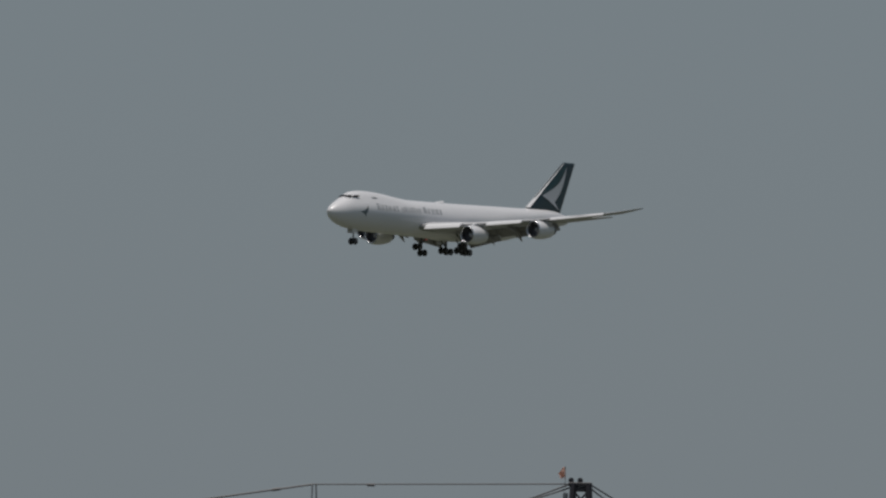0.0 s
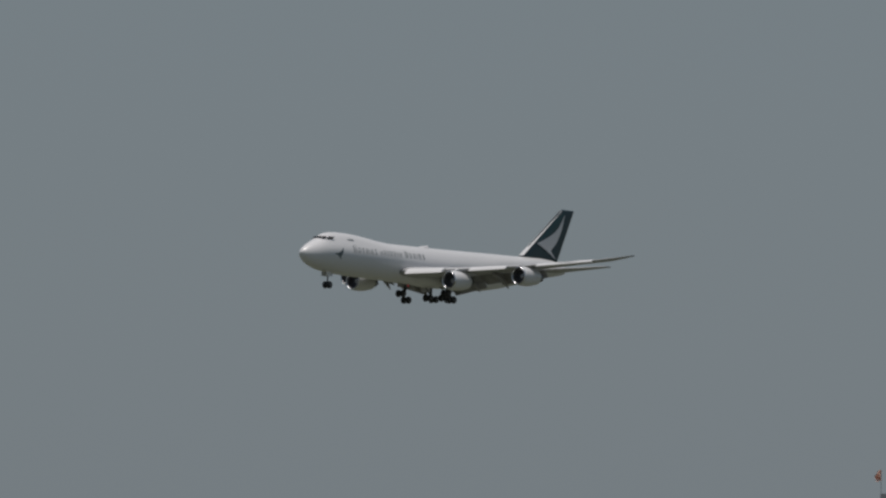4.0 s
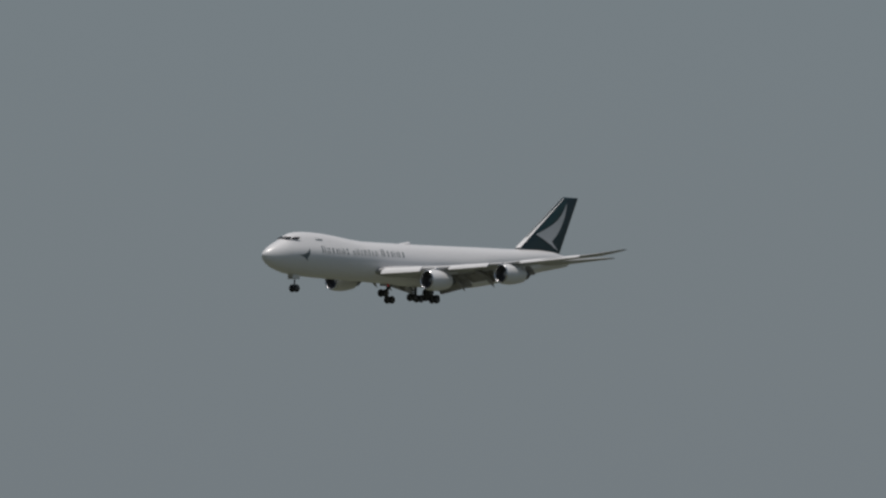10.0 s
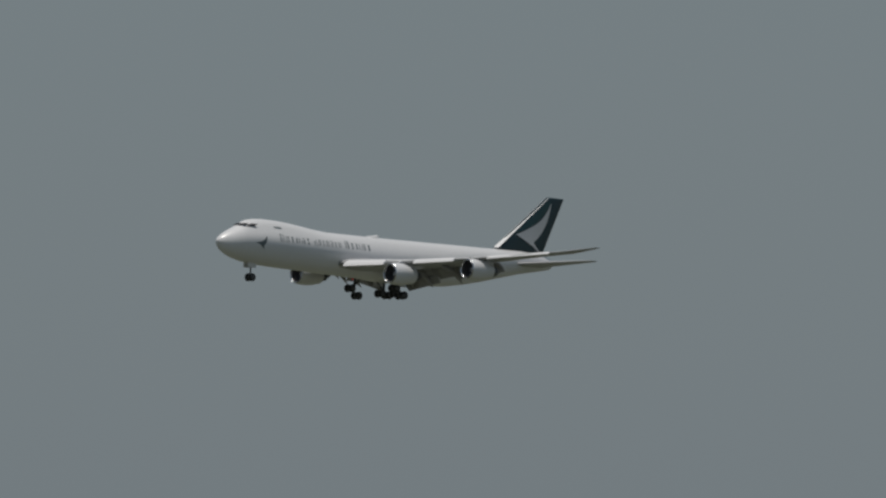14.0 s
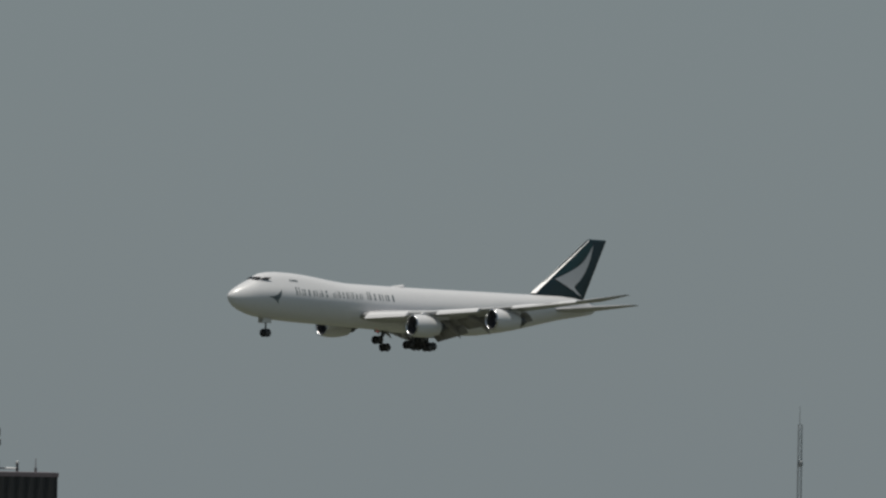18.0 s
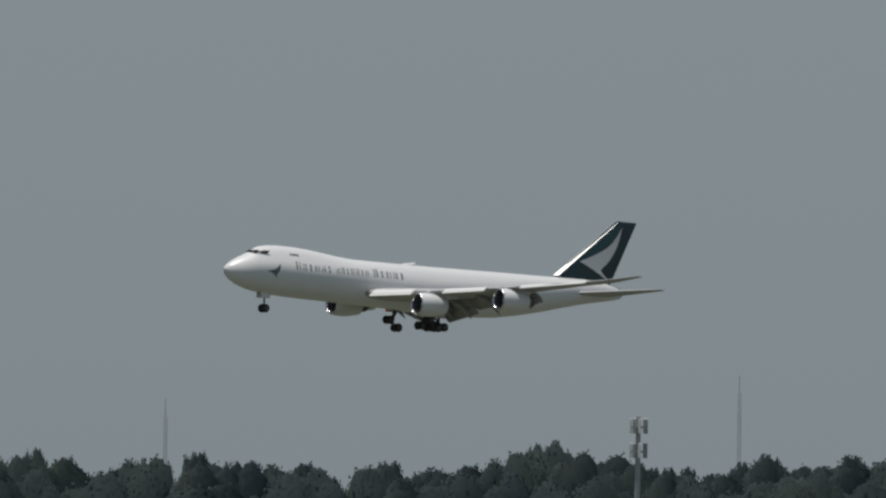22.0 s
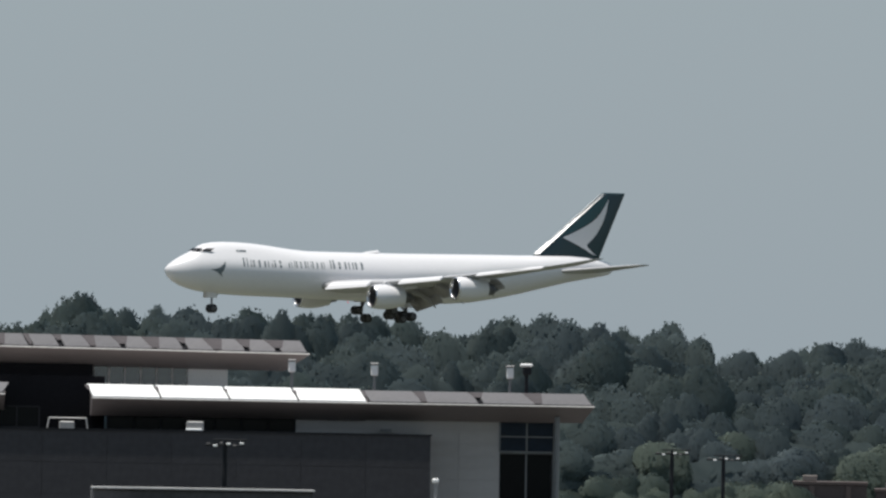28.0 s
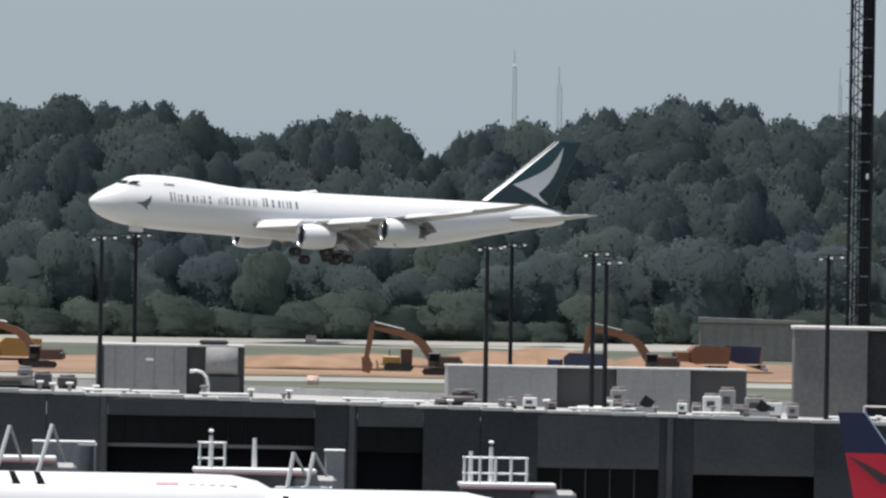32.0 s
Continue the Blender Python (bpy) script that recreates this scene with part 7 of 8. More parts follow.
def make_yard():
    x = 108.60
    excavator(land(16.2533, 3085, 0.08, 0), 0, "faded orange tracked excavator digging in clay")
    excavator(land(16.7735, 3120, 0.08, 5), 0, "faded orange tracked excavator digging in clay")
    excavator(land(15.2976, 3085, 0.08, -8), 0, "faded orange tracked excavator digging in clay")
    d = thing("bulldozer", land(16.1584, 3120, 0.08), "dusty yellow bulldozer standing on the clay", "bulldozer")
    for s in (-1.0, 1.0):
        part("track", prism([(-2.0, 0.5), (-1.6, 0.05), (1.6, 0.05), (2.0, 0.5), (1.5, 1.1), (-1.5, 1.1)], 1, s - 0.28, s + 0.28), TYRE, d)
    part("bonnet", boxm(-2.1, 0.2, -0.65, 0.65, 0.7, 2.0, bevel=0.12), YELLOW, d)
    cab = part("cab", boxm(0.25, 1.8, -0.75, 0.75, 0.9, 2.9, bevel=0.1), SOIL_BROWN, d)
    part("cab_roof", boxm(0.1, 1.95, -0.85, 0.85, 2.901, 3.05, bevel=0.04), YELLOW, cab)
    part("blade", prism([(-3.0, 0.1), (-2.75, 0.1), (-2.6, 0.8), (-2.8, 1.5), (-3.0, 1.5), (-2.85, 0.8)], 1, -1.7, 1.7), YELLOW, d)
    for s in (-0.85, 0.85):
        part("push_arm", rodm((-2.8, s, 0.5), (-0.4, s, 0.6), 0.1), YELLOW, d)
    part("exhaust_stack", rodm((-1.2, 0.2, 2.0), (-1.2, 0.2, 2.8), 0.07), STEEL_DARK, d)
    # heaps and plant on the clay
    k = random.Random(3)
    for i, (px, r, w, h) in enumerate(((860, 3160, 9, 2.4), (960, 3170, 12, 2.8), (640, 3170, 14, 1.6), (1160, 3160, 8, 2.2), (1240, 3170, 10, 1.8), (520, 3130, 16, 1.8))):
        az = AZ0 + (px - 784) * 0.001356
        hp = new("soil_heap")
        hp.matrix_world = land(az, r, 0.06)
        tagged(hp, "uneven heap of orange clay", "soil heap", "soil heaps")
        bm = bmesh.new()
        rings = []
        for q in range(7):
            s = q / 6
            rings.append([((w * (1 - s) + 0.2) * math.cos(a) * (1 + 0.15 * math.sin(3 * a + i)), (w * 0.6 * (1 - s) + 0.2) * math.sin(a), h * math.sin(s * math.pi / 2) + k.uniform(-0.1, 0.1)) for a in [j * math.tau / 20 for j in range(20)]])
        loft(bm, rings)
        bmesh.ops.recalc_face_normals(bm, faces=bm.faces)
        part("mound", bm, SOIL, hp)
    for px, r in ((550, 3400), (555, 2930), (225, 3120), (1180, 3170), (1350, 3170)):
        az = AZ0 + (px - 784) * 0.001356
        d = thing("traffic_drum", land(az, r, 0.06), "orange and white traffic drum", "traffic drum", "traffic drums")
        ring = lambda q, z: [(q * math.cos(a), q * math.sin(a), z) for a in [j * math.tau / 12 for j in range(12)]]
        part("drum", loft(bmesh.new(), [ring(0.75, 0), ring(0.7, 1.1)]), ORANGE, d)
        part("band", loft(bmesh.new(), [ring(0.74, 0.4), ring(0.73, 0.65)]), WHITE_METAL, d)
    # lorries: dark blue tipper, others
    def lorry(az, r, body, label, turn=0):
        t = thing("dump_truck", land(az, r, 0.08, turn), label, "truck", "site trucks")
        part("cab", boxm(-3.6, -1.7, -1.2, 1.2, 0.9, 2.9, bevel=0.2), body, t)
        part("bed", prism([(-1.5, 1.2), (3.6, 1.2), (3.9, 3.5), (-0.9, 3.6), (-1.6, 3.0)], 1, -1.2, 1.2), body, t)
        part("chassis", boxm(-3.4, 3.6, -0.5, 0.5, 0.65, 0.95), STEEL_DARK, t)
        part("windscreen", boxm(-3.64, -3.59, -1.0, 1.0, 1.9, 2.7), PANE, t)
        for xx in (-2.7, 1.6, 2.9):
            for s in (-1.05, 1.05):
                ring = lambda y: [(xx + 0.5 * math.cos(a), s + y, 0.5 + 0.5 * math.sin(a)) for a in [j * math.tau / 14 for j in range(14)]]
                part("wheel", loft(bmesh.new(), [ring(-0.18), ring(0.18)]), TYRE, t)
    lorry(16.5841, 3045, TRUCK_BLUE, "dark blue dump truck on the clay")
    lorry(16.8822, 3160, MACHINE_ORANGE, "dusty orange dump truck on the clay", 15)
    lorry(16.9636, 3170, TRUCK_BLUE, "dusty dark dump truck on the clay", -10)
    lorry(15.2284, 3110, YELLOW, "yellow dump truck on the clay", 8)
    # fence panel block beyond the site
    f = thing("site_shed", land(16.9827, 3300), "long low pale grey-brown ribbed shed beyond the clay pit", "shed")
    part("wall", boxm(-6, 8.5, -3, 3, 0, 5.2, bevel=0.1), SHED_BROWN, f)
    for k in range(9):
        part("rib", boxm(-5.6 + 1.7 * k, -5.45 + 1.7 * k, -3.08, -3.001, 0.2, 5.1), SHED_BROWN, f)
    part("roof", prism([(-6.2, 5.2), (8.7, 5.2), (8.7, 5.6), (-6.2, 5.9)], 1, -3.3, 3.3), SHED_BROWN, f)
    # ---- car park, brown buildings, street lamps ----
    def block(az0, az1, z, r, mat, label, d=20):
        w = (az1 - az0) * math.pi / 180 * r
        z -= height(r * math.sin(radians(az0)), r * math.cos(radians(az0)))
        b = thing("brown_building", land(az0, r), label, "building", "low brown buildings")
        part("wall", boxm(0, w, 0, d, 0, z - 0.5, bevel=0.1), mat, b)
        part("parapet", boxm(-0.15, w + 0.15, -0.15, d + 0.15, z - 0.499, z, bevel=0.05), mat, b)
        n = max(2, int(w / 6))
        for i in range(n):
            part("pier", boxm(w * (i + 0.5) / n - 0.4, w * (i + 0.5) / n + 0.4, -0.18, -0.005, 0, z - 0.6), BRICK_BROWN, b)
        if mat is BRICK_BROWN:
            part("roof_unit", boxm(w * 0.12, w * 0.12 + 2.2, 2, 4, z + 0.002, z + 0.9, bevel=0.1), BEIGE_WALL, b)
        return b
    block(21.5212, 21.6974, 8.56, 3545, BRICK_BROWN, "low brown brick building before the woods")
    block(21.7178, 21.9184, 7.62, 3545, BRICK_BROWN, "low brown brick building before the woods")
    block(21.4205, 22.0983, 4.92, 3520, BEIGE_WALL, "low beige wing of a brown building")
    block(21.9220, 22.0983, 4.79, 3555, BRICK_BROWN, "low brown brick building before the woods")
    # shrubs in front
    for px, r, s in ((1225, 3490, 0.6), (1090, 3545, 0.45), (640, 3540, 0.45), (585, 3545, 0.5), (1420, 3550, 0.5), (520, 3545, 0.5), (690, 3550, 0.55), (460, 3540, 0.45)):
        az = AZ1 + (px - 784) * 0.001356
        sh = thing("shrub", land(az, r, -0.6) @ Matrix.Scale(s, 4), "bushy light green shrub in front of the woods", "shrub", "light green shrubs")
        o = new("crown", LIGHT_CROWN)
        o.parent = sh
    # street lamps of the car park
    for az, ztop in ((22.4430, 20.92), (22.6181, 20.54), (21.2284, 21.18), (21.3520, 20.93)):
        light_pole(at(az, 1250), ztop, 6, 1.8, "dark lot flood mast with a row of lamps")
    for az, ztop in ((22.5838, 22.89), (22.6854, 22.84)):
        light_pole(at(az, 1400), ztop, 3, 1.0, "dark lot flood mast with a short lamp bar")
    w = thing("street_lamp", at(22.5377, 1250), "white steel street lamp with two tiers of curved arms", "street lamp")
    z1, z2 = 22.58, 21.40
    part("pole", rodm((0, 0, 0), (0, 0, z1), 0.15, 0.1, 8), METAL_BOX, w)
    for zz, reach in ((z1, 1.35), (z2, 1.1)):
        for s in (-1, 1):
            bm = bmesh.new()
            pts = [(0, 0, zz), (s * reach * 0.35, 0, zz + 0.22), (s * reach * 0.7, 0, zz + 0.55), (s * reach, 0, zz + 0.66)]
            for a, b in zip(pts, pts[1:]):
                rod(bm, a, b, 0.06)
            arm = part("arm", bm, METAL_BOX, w)
            part("lamp_head", boxm(min(s * reach, s * (reach + 0.5)), max(s * reach, s * (reach + 0.5)), -0.15, 0.15, zz + 0.6, zz + 0.74, bevel=0.05), METAL_BOX, arm)
    # lamp before the charcoal block
    light_pole(at(20.1554, 960), 22.35, 6, 1.6, "dark slim lamp mast with curled white brackets")
    # stacked pale barriers at the lot's edge
    z = 18.16
    for i in range(6):
        b = thing("barrier_crate", at(AZ1 + (1385 + i * 36 - 784) * 0.001356, 1180 + (i % 2) * 3), "pale galvanised crate stacked at the lot's edge", "crate", "stacked crates")
        hh = z + (0.3 if i % 3 == 1 else 0.0)
        part("body", boxm(-0.5, 0.5, -0.5, 0.5, 0, hh - 0.14, bevel=0.05), METAL_BOX, b)
        part("rim", boxm(-0.54, 0.54, -0.54, 0.54, hh - 0.139, hh, bevel=0.03), WHITE_METAL, b)
    # gate gear before the terminal
    g = thing("boarding_bridge", at(18.4, 940), "white rounded boarding bridge cab beside a grey tunnel", "jet bridge")
    part("cab", boxm(22.87, 24.99, -1.5, 1.5, 17.38, 20.14, bevel=0.35), METAL_BOX, g)
    # dark sheet paints the shade inside the rounded mouth
    part("cab_shade", boxm(23.81, 24.50, -1.56, -1.501, 17.38, 20.01), DARK_WALL, g)
    part("tunnel", boxm(23.65, 32.44, 1.6, 4.5, 18.74, 20.58, bevel=0.06), FACADE_GREY, g)
    part("ledge", boxm(23.65, 32.44, 1.4, 4.6, 20.61, 20.67), ROOF_EDGE, g)
    part("support", boxm(23.87, 24.32, -0.6, 0.6, 0, 17.38), STEEL_GREY, g)
    v = thing("catering_truck", at(18.4, 945), "dark catering truck parked under the terminal wall", "truck")
    part("box_body", boxm(14.31, 17.98, -1.2, 1.2, 3.4, 19.30, bevel=0.08), STEEL_DARK, v)
    part("roof_rail", boxm(14.26, 18.02, -1.25, 1.25, 19.32, 19.56, bevel=0.04), METAL_BOX, v)
    part("cab", boxm(12.98, 14.13, -1.1, 1.1, 1.0, 19.61, bevel=0.25), STEEL_DARK, v)
    part("chassis", boxm(12.98, 17.98, -0.9, 0.9, 0.6, 3.39), STEEL_DARK, v)
    for xx in (13.53, 17.20):
        ring = lambda y: [(xx + 0.5 * math.cos(a), y, 0.5 + 0.5 * math.sin(a)) for a in [j * math.tau / 14 for j in range(14)]]
        part("wheel", loft(bmesh.new(), [ring(-1.15), ring(-0.85)]), TYRE, v)
        part("wheel", loft(bmesh.new(), [ring(0.85), ring(1.15)]), TYRE, v)


LIGHT_CROWN = BUSH_KINDS[1].copy()
LIGHT_CROWN.materials.clear()
LIGHT_CROWN.materials.append(HAZED_LEAF_LIGHT)
AZ0 = 16.2645
AZ1 = 21.5612
make_yard()


# ---- far masts, crane ----
def lattice_tower(name, m, hgt, foot, top, label, panels=16, group="", mat=None, leg=0.12):
    mat = mat or STEEL_GREY
    t = thing(name, m, label, "mast", group)
    for k in range(3):
        a = k * math.tau / 3
        part("leg", rodm((foot * math.cos(a), foot * math.sin(a), 0), (top * math.cos(a), top * math.sin(a), hgt), leg, leg * 0.7, 5), mat, t)
    bm = bmesh.new()
    for i in range(panels):
        s0, s1 = i / panels, (i + 1) / panels
        for k in range(3):
            a, b = k * math.tau / 3, (k + 1) * math.tau / 3
            r0, r1 = foot + (top - foot) * s0, foot + (top - foot) * s1
            rod(bm, (r0 * math.cos(a), r0 * math.sin(a), hgt * s0), (r1 * math.cos(b), r1 * math.sin(b), hgt * s1), leg * 0.5, n=4)
            rod(bm, (r1 * math.cos(a), r1 * math.sin(a), hgt * s1), (r1 * math.cos(b), r1 * math.sin(b), hgt * s1), leg * 0.5, n=4)
    part("bracing", bm, mat, t)
    return t


# mast grey lightened in its colour to stand for distance haze
MAST_GREY = material("hazed mast steel", (0.30, 0.31, 0.32), rough=0.7, vary=0.15)


def far_things():
    # thin guyed masts far away
    spots = []
    def mast(az, ztop, wide, cap):
        t = lattice_tower("radio_mast", at(az, 4550, 12), ztop - 15.5, 0.5 * wide, 0.36 * wide, "distant pale grey guyed radio mast", 36, "distant masts", MAST_GREY, 0.06 if not cap else 0.13)
        if cap:
            part("side_antenna", boxm(-0.3, 0.75, -0.4, 0.4, 60.31 - 12, 61.39 - 12, bevel=0.2), MAST_GREY, t)
        part("top_spike", rodm((0, 0, ztop - 15.5), (0, 0, ztop - 12), 0.08, 0.05), MAST_GREY, t)
        if cap is None:
            part("top_lamp", boxm(-0.25, 0.25, -0.25, 0.25, ztop - 15.5, ztop - 14.9, bevel=0.1), WHITE_METAL, t)
    mast(31.6214, 71.81, 1.3, True)
    mast(26.2628, 47.65, 1.0, False)
    mast(27.6392, 53.87, 0.9, False)
    mast(16.4242, 50.22, 1.2, None)
    mast(16.5321, 47.14, 1.5, False)
    mast(17.2059, 47.87, 0.9, False)
    mast(17.3469, 48.28, 0.9, False)
    # monopole in the woods
    z1, z0 = 42.00, 8.0
    t = thing("cell_tower", at(27.3982, 3700, z0), "grey cell tower monopole with two rings of panel antennas", "cell tower")
    h = z1 - z0
    part("pole", rodm((0, 0, 0), (0, 0, h), 0.6, 0.35, 8), STEEL_GREY, t)
    for zz in (h - 1.6, h - 5.4):
        part("ring_platform", rodm((0, 0, zz - 0.15), (0, 0, zz + 0.15), 1.3, n=10), STEEL_GREY, t)
        for k in range(9):
            a = k * math.tau / 9
            part("panel_antenna", boxm(1.25 * math.cos(a) - 0.22, 1.25 * math.cos(a) + 0.22, 1.25 * math.sin(a) - 0.15, 1.25 * math.sin(a) + 0.15, zz - 1.0, zz + 1.3, bevel=0.05), WHITE_METAL if k % 2 else STEEL_GREY, t)
    # distant lamp on a pole
    z1 = 34.42
    t = thing("street_lamp", at(30.0483, 1600), "grey lamp pole with two short arms", "street lamp")
    part("pole", rodm((0, 0, 0), (0, 0, z1), 0.22, 0.14), STEEL_GREY, t)
    for s in (-1, 1):
        part("lamp_head", boxm(min(0.05 * s, 0.5 * s), max(0.05 * s, 0.5 * s), -0.12, 0.12, z1 + 0.02, z1 + 0.16, bevel=0.03), WHITE_METAL, t)

    # ---- tower crane ----
    m = at(45.6, 1330)
    crane = thing("tower_crane", m, "dark hammerhead tower crane with pendant lines and orange warning flags", "crane")
    xh, zh = -17.52, 48.08
    # mast and head
    for k, (sx, sy) in enumerate(((-0.75, -0.75), (0.75, -0.75), (0.75, 0.75), (-0.75, 0.75))):
        part("mast_leg", rodm((xh + sx, sy, 0), (xh + sx, sy, zh - 5.5), 0.12, n=5), CRANE_DARK, crane)
        part("head_leg", rodm((xh + sx * 1.0, sy, zh - 5.5), (xh + sx * 0.55, sy * 0.3, zh), 0.2, n=6), CRANE_DARK, crane)
    bm = bmesh.new()
    for i in range(22):
        z0, z1 = (zh - 5.5) * i / 22, (zh - 5.5) * (i + 1) / 22
        for (a, b) in (((-0.75, -0.75), (0.75, -0.75)), ((0.75, -0.75), (0.75, 0.75)), ((0.75, 0.75), (-0.75, 0.75)), ((-0.75, 0.75), (-0.75, -0.75))):
            rod(bm, (xh + a[0], a[1], z0), (xh + b[0], b[1], z1), 0.06, n=4)
    part("mast_bracing", bm, CRANE_DARK, crane)
    bm = bmesh.new()
    for z0, z1, k in ((zh - 3.0, zh - 1.4, 0.62), (zh - 1.4, zh - 0.3, 0.5), (zh - 4.4, zh - 3.0, 0.7)):
        rod(bm, (xh - k, -0.3, z0), (xh + k, -0.3, z1), 0.07, n=4)
        rod(bm, (xh + k, -0.3, z0), (xh - k, -0.3, z1), 0.07, n=4)
        rod(bm, (xh - k, -0.3, z1), (xh + k, -0.3, z1), 0.06, n=4)
    part("head_bracing", bm, CRANE_DARK, crane)
    part("head_block", boxm(xh - 0.5, xh + 0.48, -0.24, 0.24, zh - 0.42, zh - 0.13, bevel=0.04), CRANE_DARK, crane)
    part("head_beam", boxm(xh - 0.7, xh + 0.62, -0.3, 0.3, zh - 0.12, zh + 0.1, bevel=0.03), CRANE_DARK, crane)
    for dx in (-0.55, -0.05):
        part("sheave", rodm((xh + dx, -0.2, zh + 0.2), (xh + dx, 0.2, zh + 0.2), 0.16, n=10), CRANE_DARK, crane)
    part("head_ladder", boxm(xh - 1.0, xh - 0.72, 0.2, 0.3, zh - 5.0, zh - 0.5), STEEL_GREY, crane)
    part("head_platform", boxm(xh - 0.9, xh + 0.9, -0.5, 0.5, zh - 1.75, zh - 1.62), CRANE_DARK, crane)
    # lines: head to strut to jib
    xt, zt2 = -32.44, 47.82
    part("pendant_line", rodm((xh - 0.6, 0, zh), (xt, 0, zt2), 0.035), CRANE_DARK, crane)
    xl, zl = -45.73, 45.77
    part("pendant_line", rodm((xt, 0, zt2), (xl, 0, zl), 0.05), CRANE_DARK, crane)
    for px in (-29.23, -34.51, -39.85):
        zz = zt2 + 0.02 if px > xt else zt2 + (zl - zt2) * (px - xt) / (xl - xt)
        s = (zl - zt2) / (xl - xt) if px < xt else 0
        part("line_shackle", rodm((px - 0.22, 0, zz - 0.22 * s), (px + 0.22, 0, zz + 0.22 * s), 0.085), CRANE_DARK, crane)
    for dx in (-0.05, 0.15):
        part("strut", rodm((xt + dx, dx, zt2), (xt + dx * 2.2, dx, zt2 - 4.0), 0.05), STEEL_GREY, crane)
    for x2, z2, off in ((-22.90, 46.09, 0), (-23.37, 46.09, 0.2), (-14.24, 46.24, 0), (-14.97, 46.23, 0.2)):
        d = Vector((x2 - xh, 0, z2 - zh))
        part("stay_line", rodm((xh + (0.5 if d.x > 0 else -0.6), off, zh - off), (xh + d.x * 2.2, off, zh + d.z * 2.2), 0.045), CRANE_DARK, crane)
    # jib girder below, with the handrail that tops it
    xa, za = -62.38, 47.44
    part("jib_rail", rodm((xa, 0, za), (xl, 0, zl), 0.045), CRANE_DARK, crane)
    for i in range(17):
        s = i / 16
        part("rail_post", rodm((xa + (xl - xa) * s, 0, za + (zl - za) * s), (xa + (xl - xa) * s - 0.06, 0.1, zl - 2.2), 0.045), STEEL_GREY, crane)
    for zz in (zl - 2.2, zl - 3.6):
        for sy in (-0.7, 0.7):
            part("jib_chord", rodm((xa - 0.5, sy, zz), (xh + 14, sy, zz), 0.09), CRANE_DARK, crane)
    bm = bmesh.new()
    n = 40
    for i in range(n):
        x0, x1 = xa + (xh + 14 - xa) * i / n, xa + (xh + 14 - xa) * (i + 1) / n
        for sy in (-0.7, 0.7):
            rod(bm, (x0, sy, zl - 3.6), ((x0 + x1) / 2, sy, zl - 2.2), 0.045, n=4)
            rod(bm, ((x0 + x1) / 2, sy, zl - 2.2), (x1, sy, zl - 3.6), 0.045, n=4)
    part("jib_lattice", bm, CRANE_DARK, crane)
    part("tip_frame", boxm(-63.32, -62.91, -0.2, 0.2, zl - 2.2, 47.04), STEEL_GREY, crane)
    part("tip_antenna", rodm((-62.85, 0, zl - 2.0), (-62.85, 0, 47.40), 0.03), STEEL_GREY, crane)
    # flags
    for fx, fz in ((-18.60, 48.69), (-63.50, 48.02)):
        part("flag_staff", rodm((fx + 0.2, 0, fz - 1.4), (fx + 0.2, 0, fz + 0.35), 0.018), STEEL_GREY, crane)
        bm = bmesh.new()
        g = [[bm.verts.new((fx + 0.2 - 0.40 * i / 6 * (1 - 0.12 * j), 0.1 * math.sin(i * 1.3 + j), fz + 0.3 - 0.5 * j / 4 - 0.05 * i * i / 6 + 0.06 * math.sin(i + j))) for j in range(5)] for i in range(7)]
        for i in range(6):
            for j in range(4):
                if i + j < 8:
                    bm.faces.new((g[i][j], g[i + 1][j], g[i + 1][j + 1], g[i][j + 1]))
        bmesh.ops.solidify(bm, geom=bm.faces[:], thickness=0.015)
        part("warning_flag", bm, ORANGE, crane, "faded orange warning flag")


far_things()


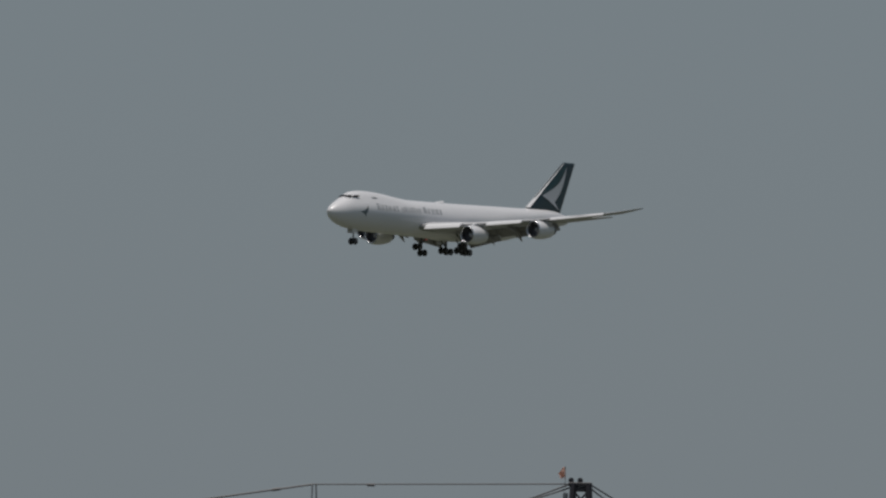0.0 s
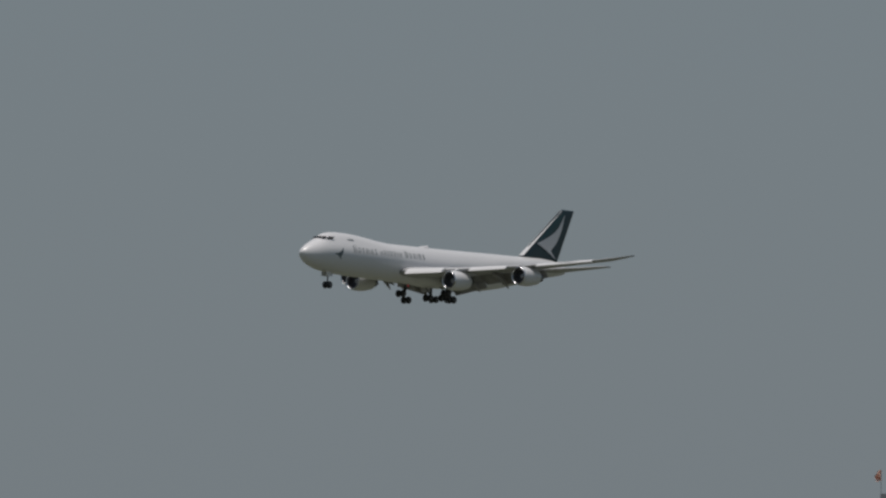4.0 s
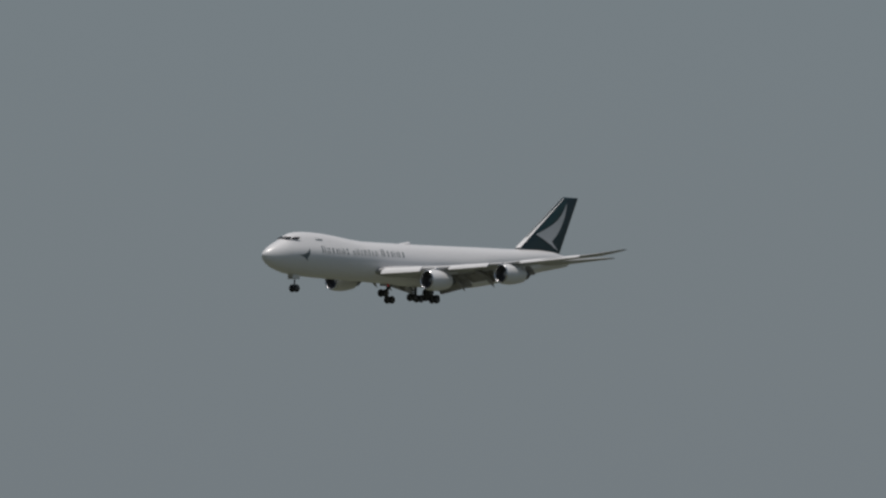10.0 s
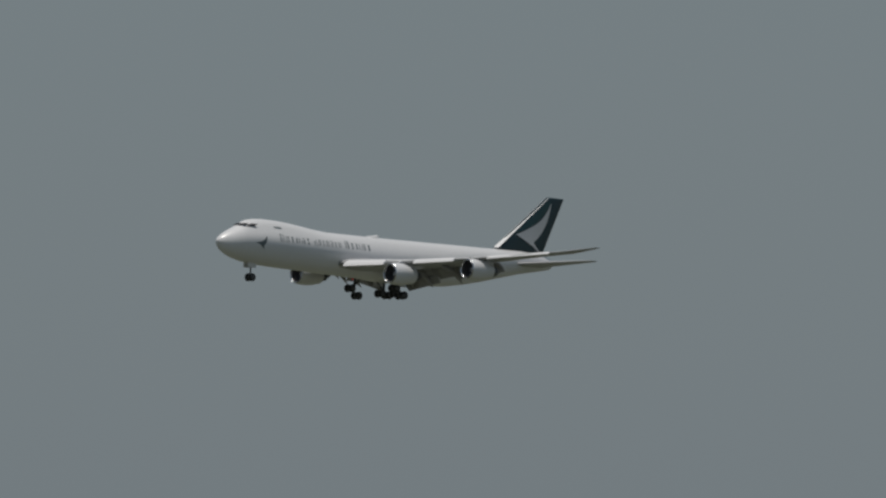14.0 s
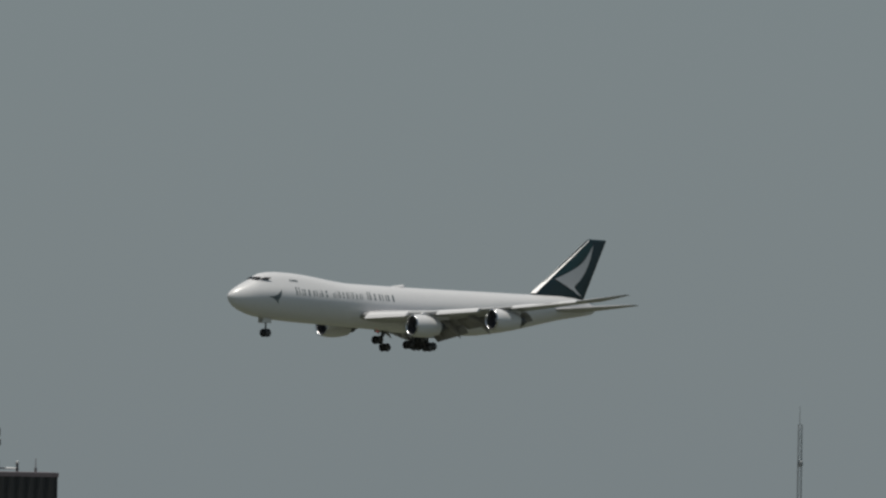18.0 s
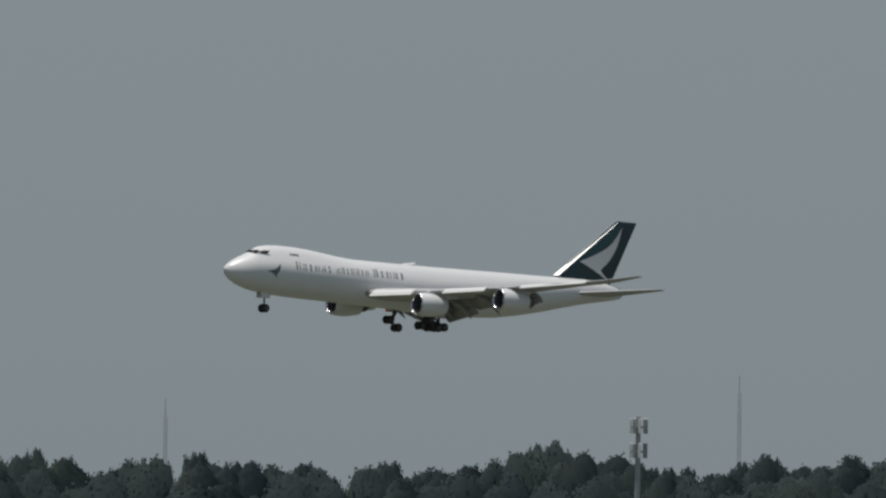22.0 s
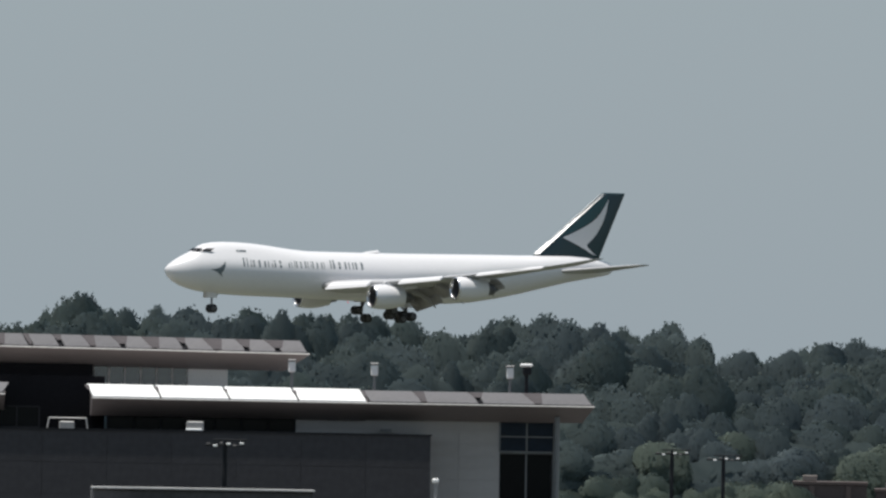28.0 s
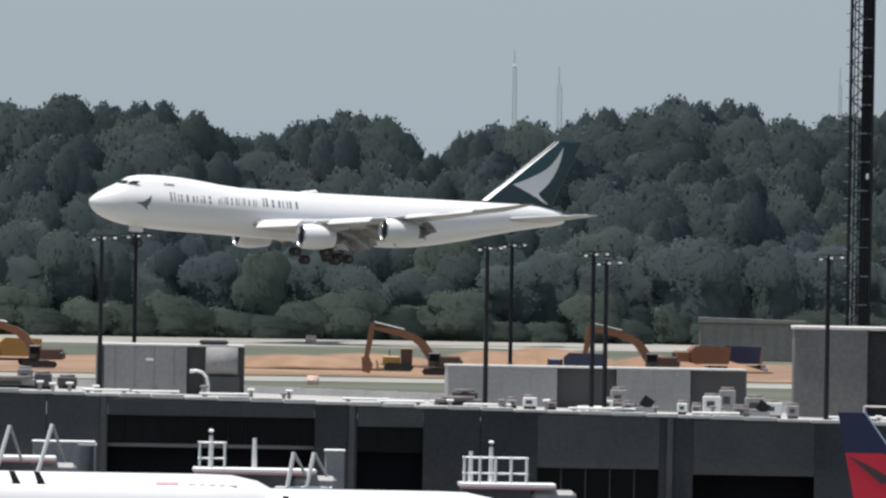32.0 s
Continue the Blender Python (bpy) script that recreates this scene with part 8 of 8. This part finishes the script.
def motions():
    walk(airliner, [
        (0.0, pose(3168.92, 3255.44, 152.69, 0, 1.32, 7.03)), (0.5, pose(3132.12, 3255.44, 150.75, 0, 1.79, 7.03)),
        (1.0, pose(3095.48, 3255.44, 148.92, 0, 2.35, 7.03)), (1.5, pose(3058.84, 3255.44, 146.80, 0, 2.45, 7.03)),
        (2.0, pose(3022.36, 3255.44, 144.81, 0, 2.18, 7.03)), (2.5, pose(2986.06, 3255.44, 142.80, 0, 2.16, 7.03)),
        (3.0, pose(2949.82, 3255.44, 140.76, 0, 2.40, 7.03)), (3.5, pose(2913.58, 3255.44, 138.84, 0, 2.79, 7.03)),
        (5.5, pose(2769.80, 3255.44, 130.56, 0, 1.47, 7.03)), (6.0, pose(2734.15, 3255.44, 128.57, 0, 1.44, 7.03)),
        (6.5, pose(2698.65, 3255.44, 126.57, 0, 1.61, 7.03)), (7.0, pose(2663.23, 3255.44, 124.52, 0, 1.71, 7.03)),
        (7.5, pose(2627.90, 3255.44, 122.51, 0, 1.67, 7.03)), (8.0, pose(2592.70, 3255.44, 120.52, 0, 1.78, 7.03)),
        (8.5, pose(2557.47, 3255.44, 118.47, 0, 1.69, 7.03)), (9.0, pose(2522.37, 3255.44, 116.22, 0, 1.54, 7.03)),
        (9.5, pose(2487.48, 3255.44, 114.36, 0, 1.33, 7.03)), (10.0, pose(2452.56, 3255.44, 112.34, 0, 1.12, 7.03)),
        (10.5, pose(2417.79, 3255.44, 110.29, 0, 0.84, 7.03)), (11.0, pose(2383.22, 3255.44, 108.22, 0, 0.91, 7.03)),
        (11.5, pose(2348.70, 3255.44, 106.22, 0, 1.38, 7.03)), (12.0, pose(2314.38, 3255.44, 104.21, 0, 2.09, 7.03)),
        (12.5, pose(2279.99, 3255.44, 102.25, 0, 2.94, 7.03)), (13.0, pose(2245.64, 3255.44, 100.15, 0, 3.52, 7.03)),
        (13.5, pose(2211.07, 3255.44, 98.27, 0, 3.62, 7.03)), (15.5, pose(2072.90, 3255.44, 90.05, 0, 1.59, 7.03)),
        (16.0, pose(2037.98, 3255.44, 87.99, 0, 0.95, 7.03)), (16.5, pose(2003.08, 3255.44, 85.94, 0, 0.83, 7.03)),
        (17.0, pose(1968.07, 3255.44, 83.83, 0, 0.94, 7.03)), (17.5, pose(1933.22, 3255.44, 81.96, 0, 1.42, 7.03)),
        (18.0, pose(1898.13, 3255.44, 79.83, 0, 2.09, 7.03)), (18.5, pose(1863.07, 3255.44, 77.82, 0, 2.58, 7.03)),
        (19.0, pose(1827.87, 3255.44, 75.64, 0, 2.81, 7.03)), (19.5, pose(1792.67, 3255.44, 73.58, 0, 2.80, 7.03)),
        (20.0, pose(1757.44, 3255.44, 71.49, 0, 3.02, 7.03)), (20.5, pose(1722.22, 3255.44, 69.49, 0, 3.34, 7.03)),
        (21.0, pose(1686.78, 3255.44, 67.39, 0, 3.55, 7.03)), (21.5, pose(1651.35, 3255.44, 65.29, 0, 3.63, 7.03)),
        (22.0, pose(1615.86, 3255.44, 63.20, 0, 3.60, 7.03)), (22.5, pose(1580.40, 3255.44, 61.19, 0, 3.81, 7.03)),
        (23.0, pose(1544.64, 3255.44, 59.06, 0, 3.81, 7.03)), (23.5, pose(1508.98, 3255.44, 56.94, 0, 3.63, 7.03)),
        (24.0, pose(1473.29, 3255.44, 54.92, 0, 3.82, 7.03)), (24.5, pose(1437.55, 3255.44, 52.97, 0, 3.89, 7.03)),
        (26.5, pose(1293.83, 3255.44, 44.46, 0, 2.40, 7.03)), (27.0, pose(1257.75, 3255.44, 42.44, 0, 1.54, 7.03)),
        (27.5, pose(1221.57, 3255.44, 40.36, 0, 0.98, 7.03)), (28.0, pose(1185.18, 3255.44, 38.06, 0, 0.62, 7.03)),
        (28.5, pose(1149.07, 3255.44, 36.01, 0, 0.84, 7.03)), (29.0, pose(1113.03, 3255.44, 34.02, 0, 1.08, 7.03)),
        (29.5, pose(1076.87, 3255.44, 32.00, 0, 1.80, 7.03)), (30.0, pose(1042.54, 3255.44, 29.85, 0, 2.47, 7.03)),
        (30.5, pose(1006.03, 3255.44, 27.58, 0, 2.84, 7.03)), (31.0, pose(970.06, 3255.44, 25.48, 0, 2.98, 7.03)),
        (31.5, pose(933.77, 3255.44, 23.49, 0, 2.89, 7.03)), (32.0, pose(897.25, 3255.44, 21.53, 0, 2.79, 7.03)),
    ])


motions()
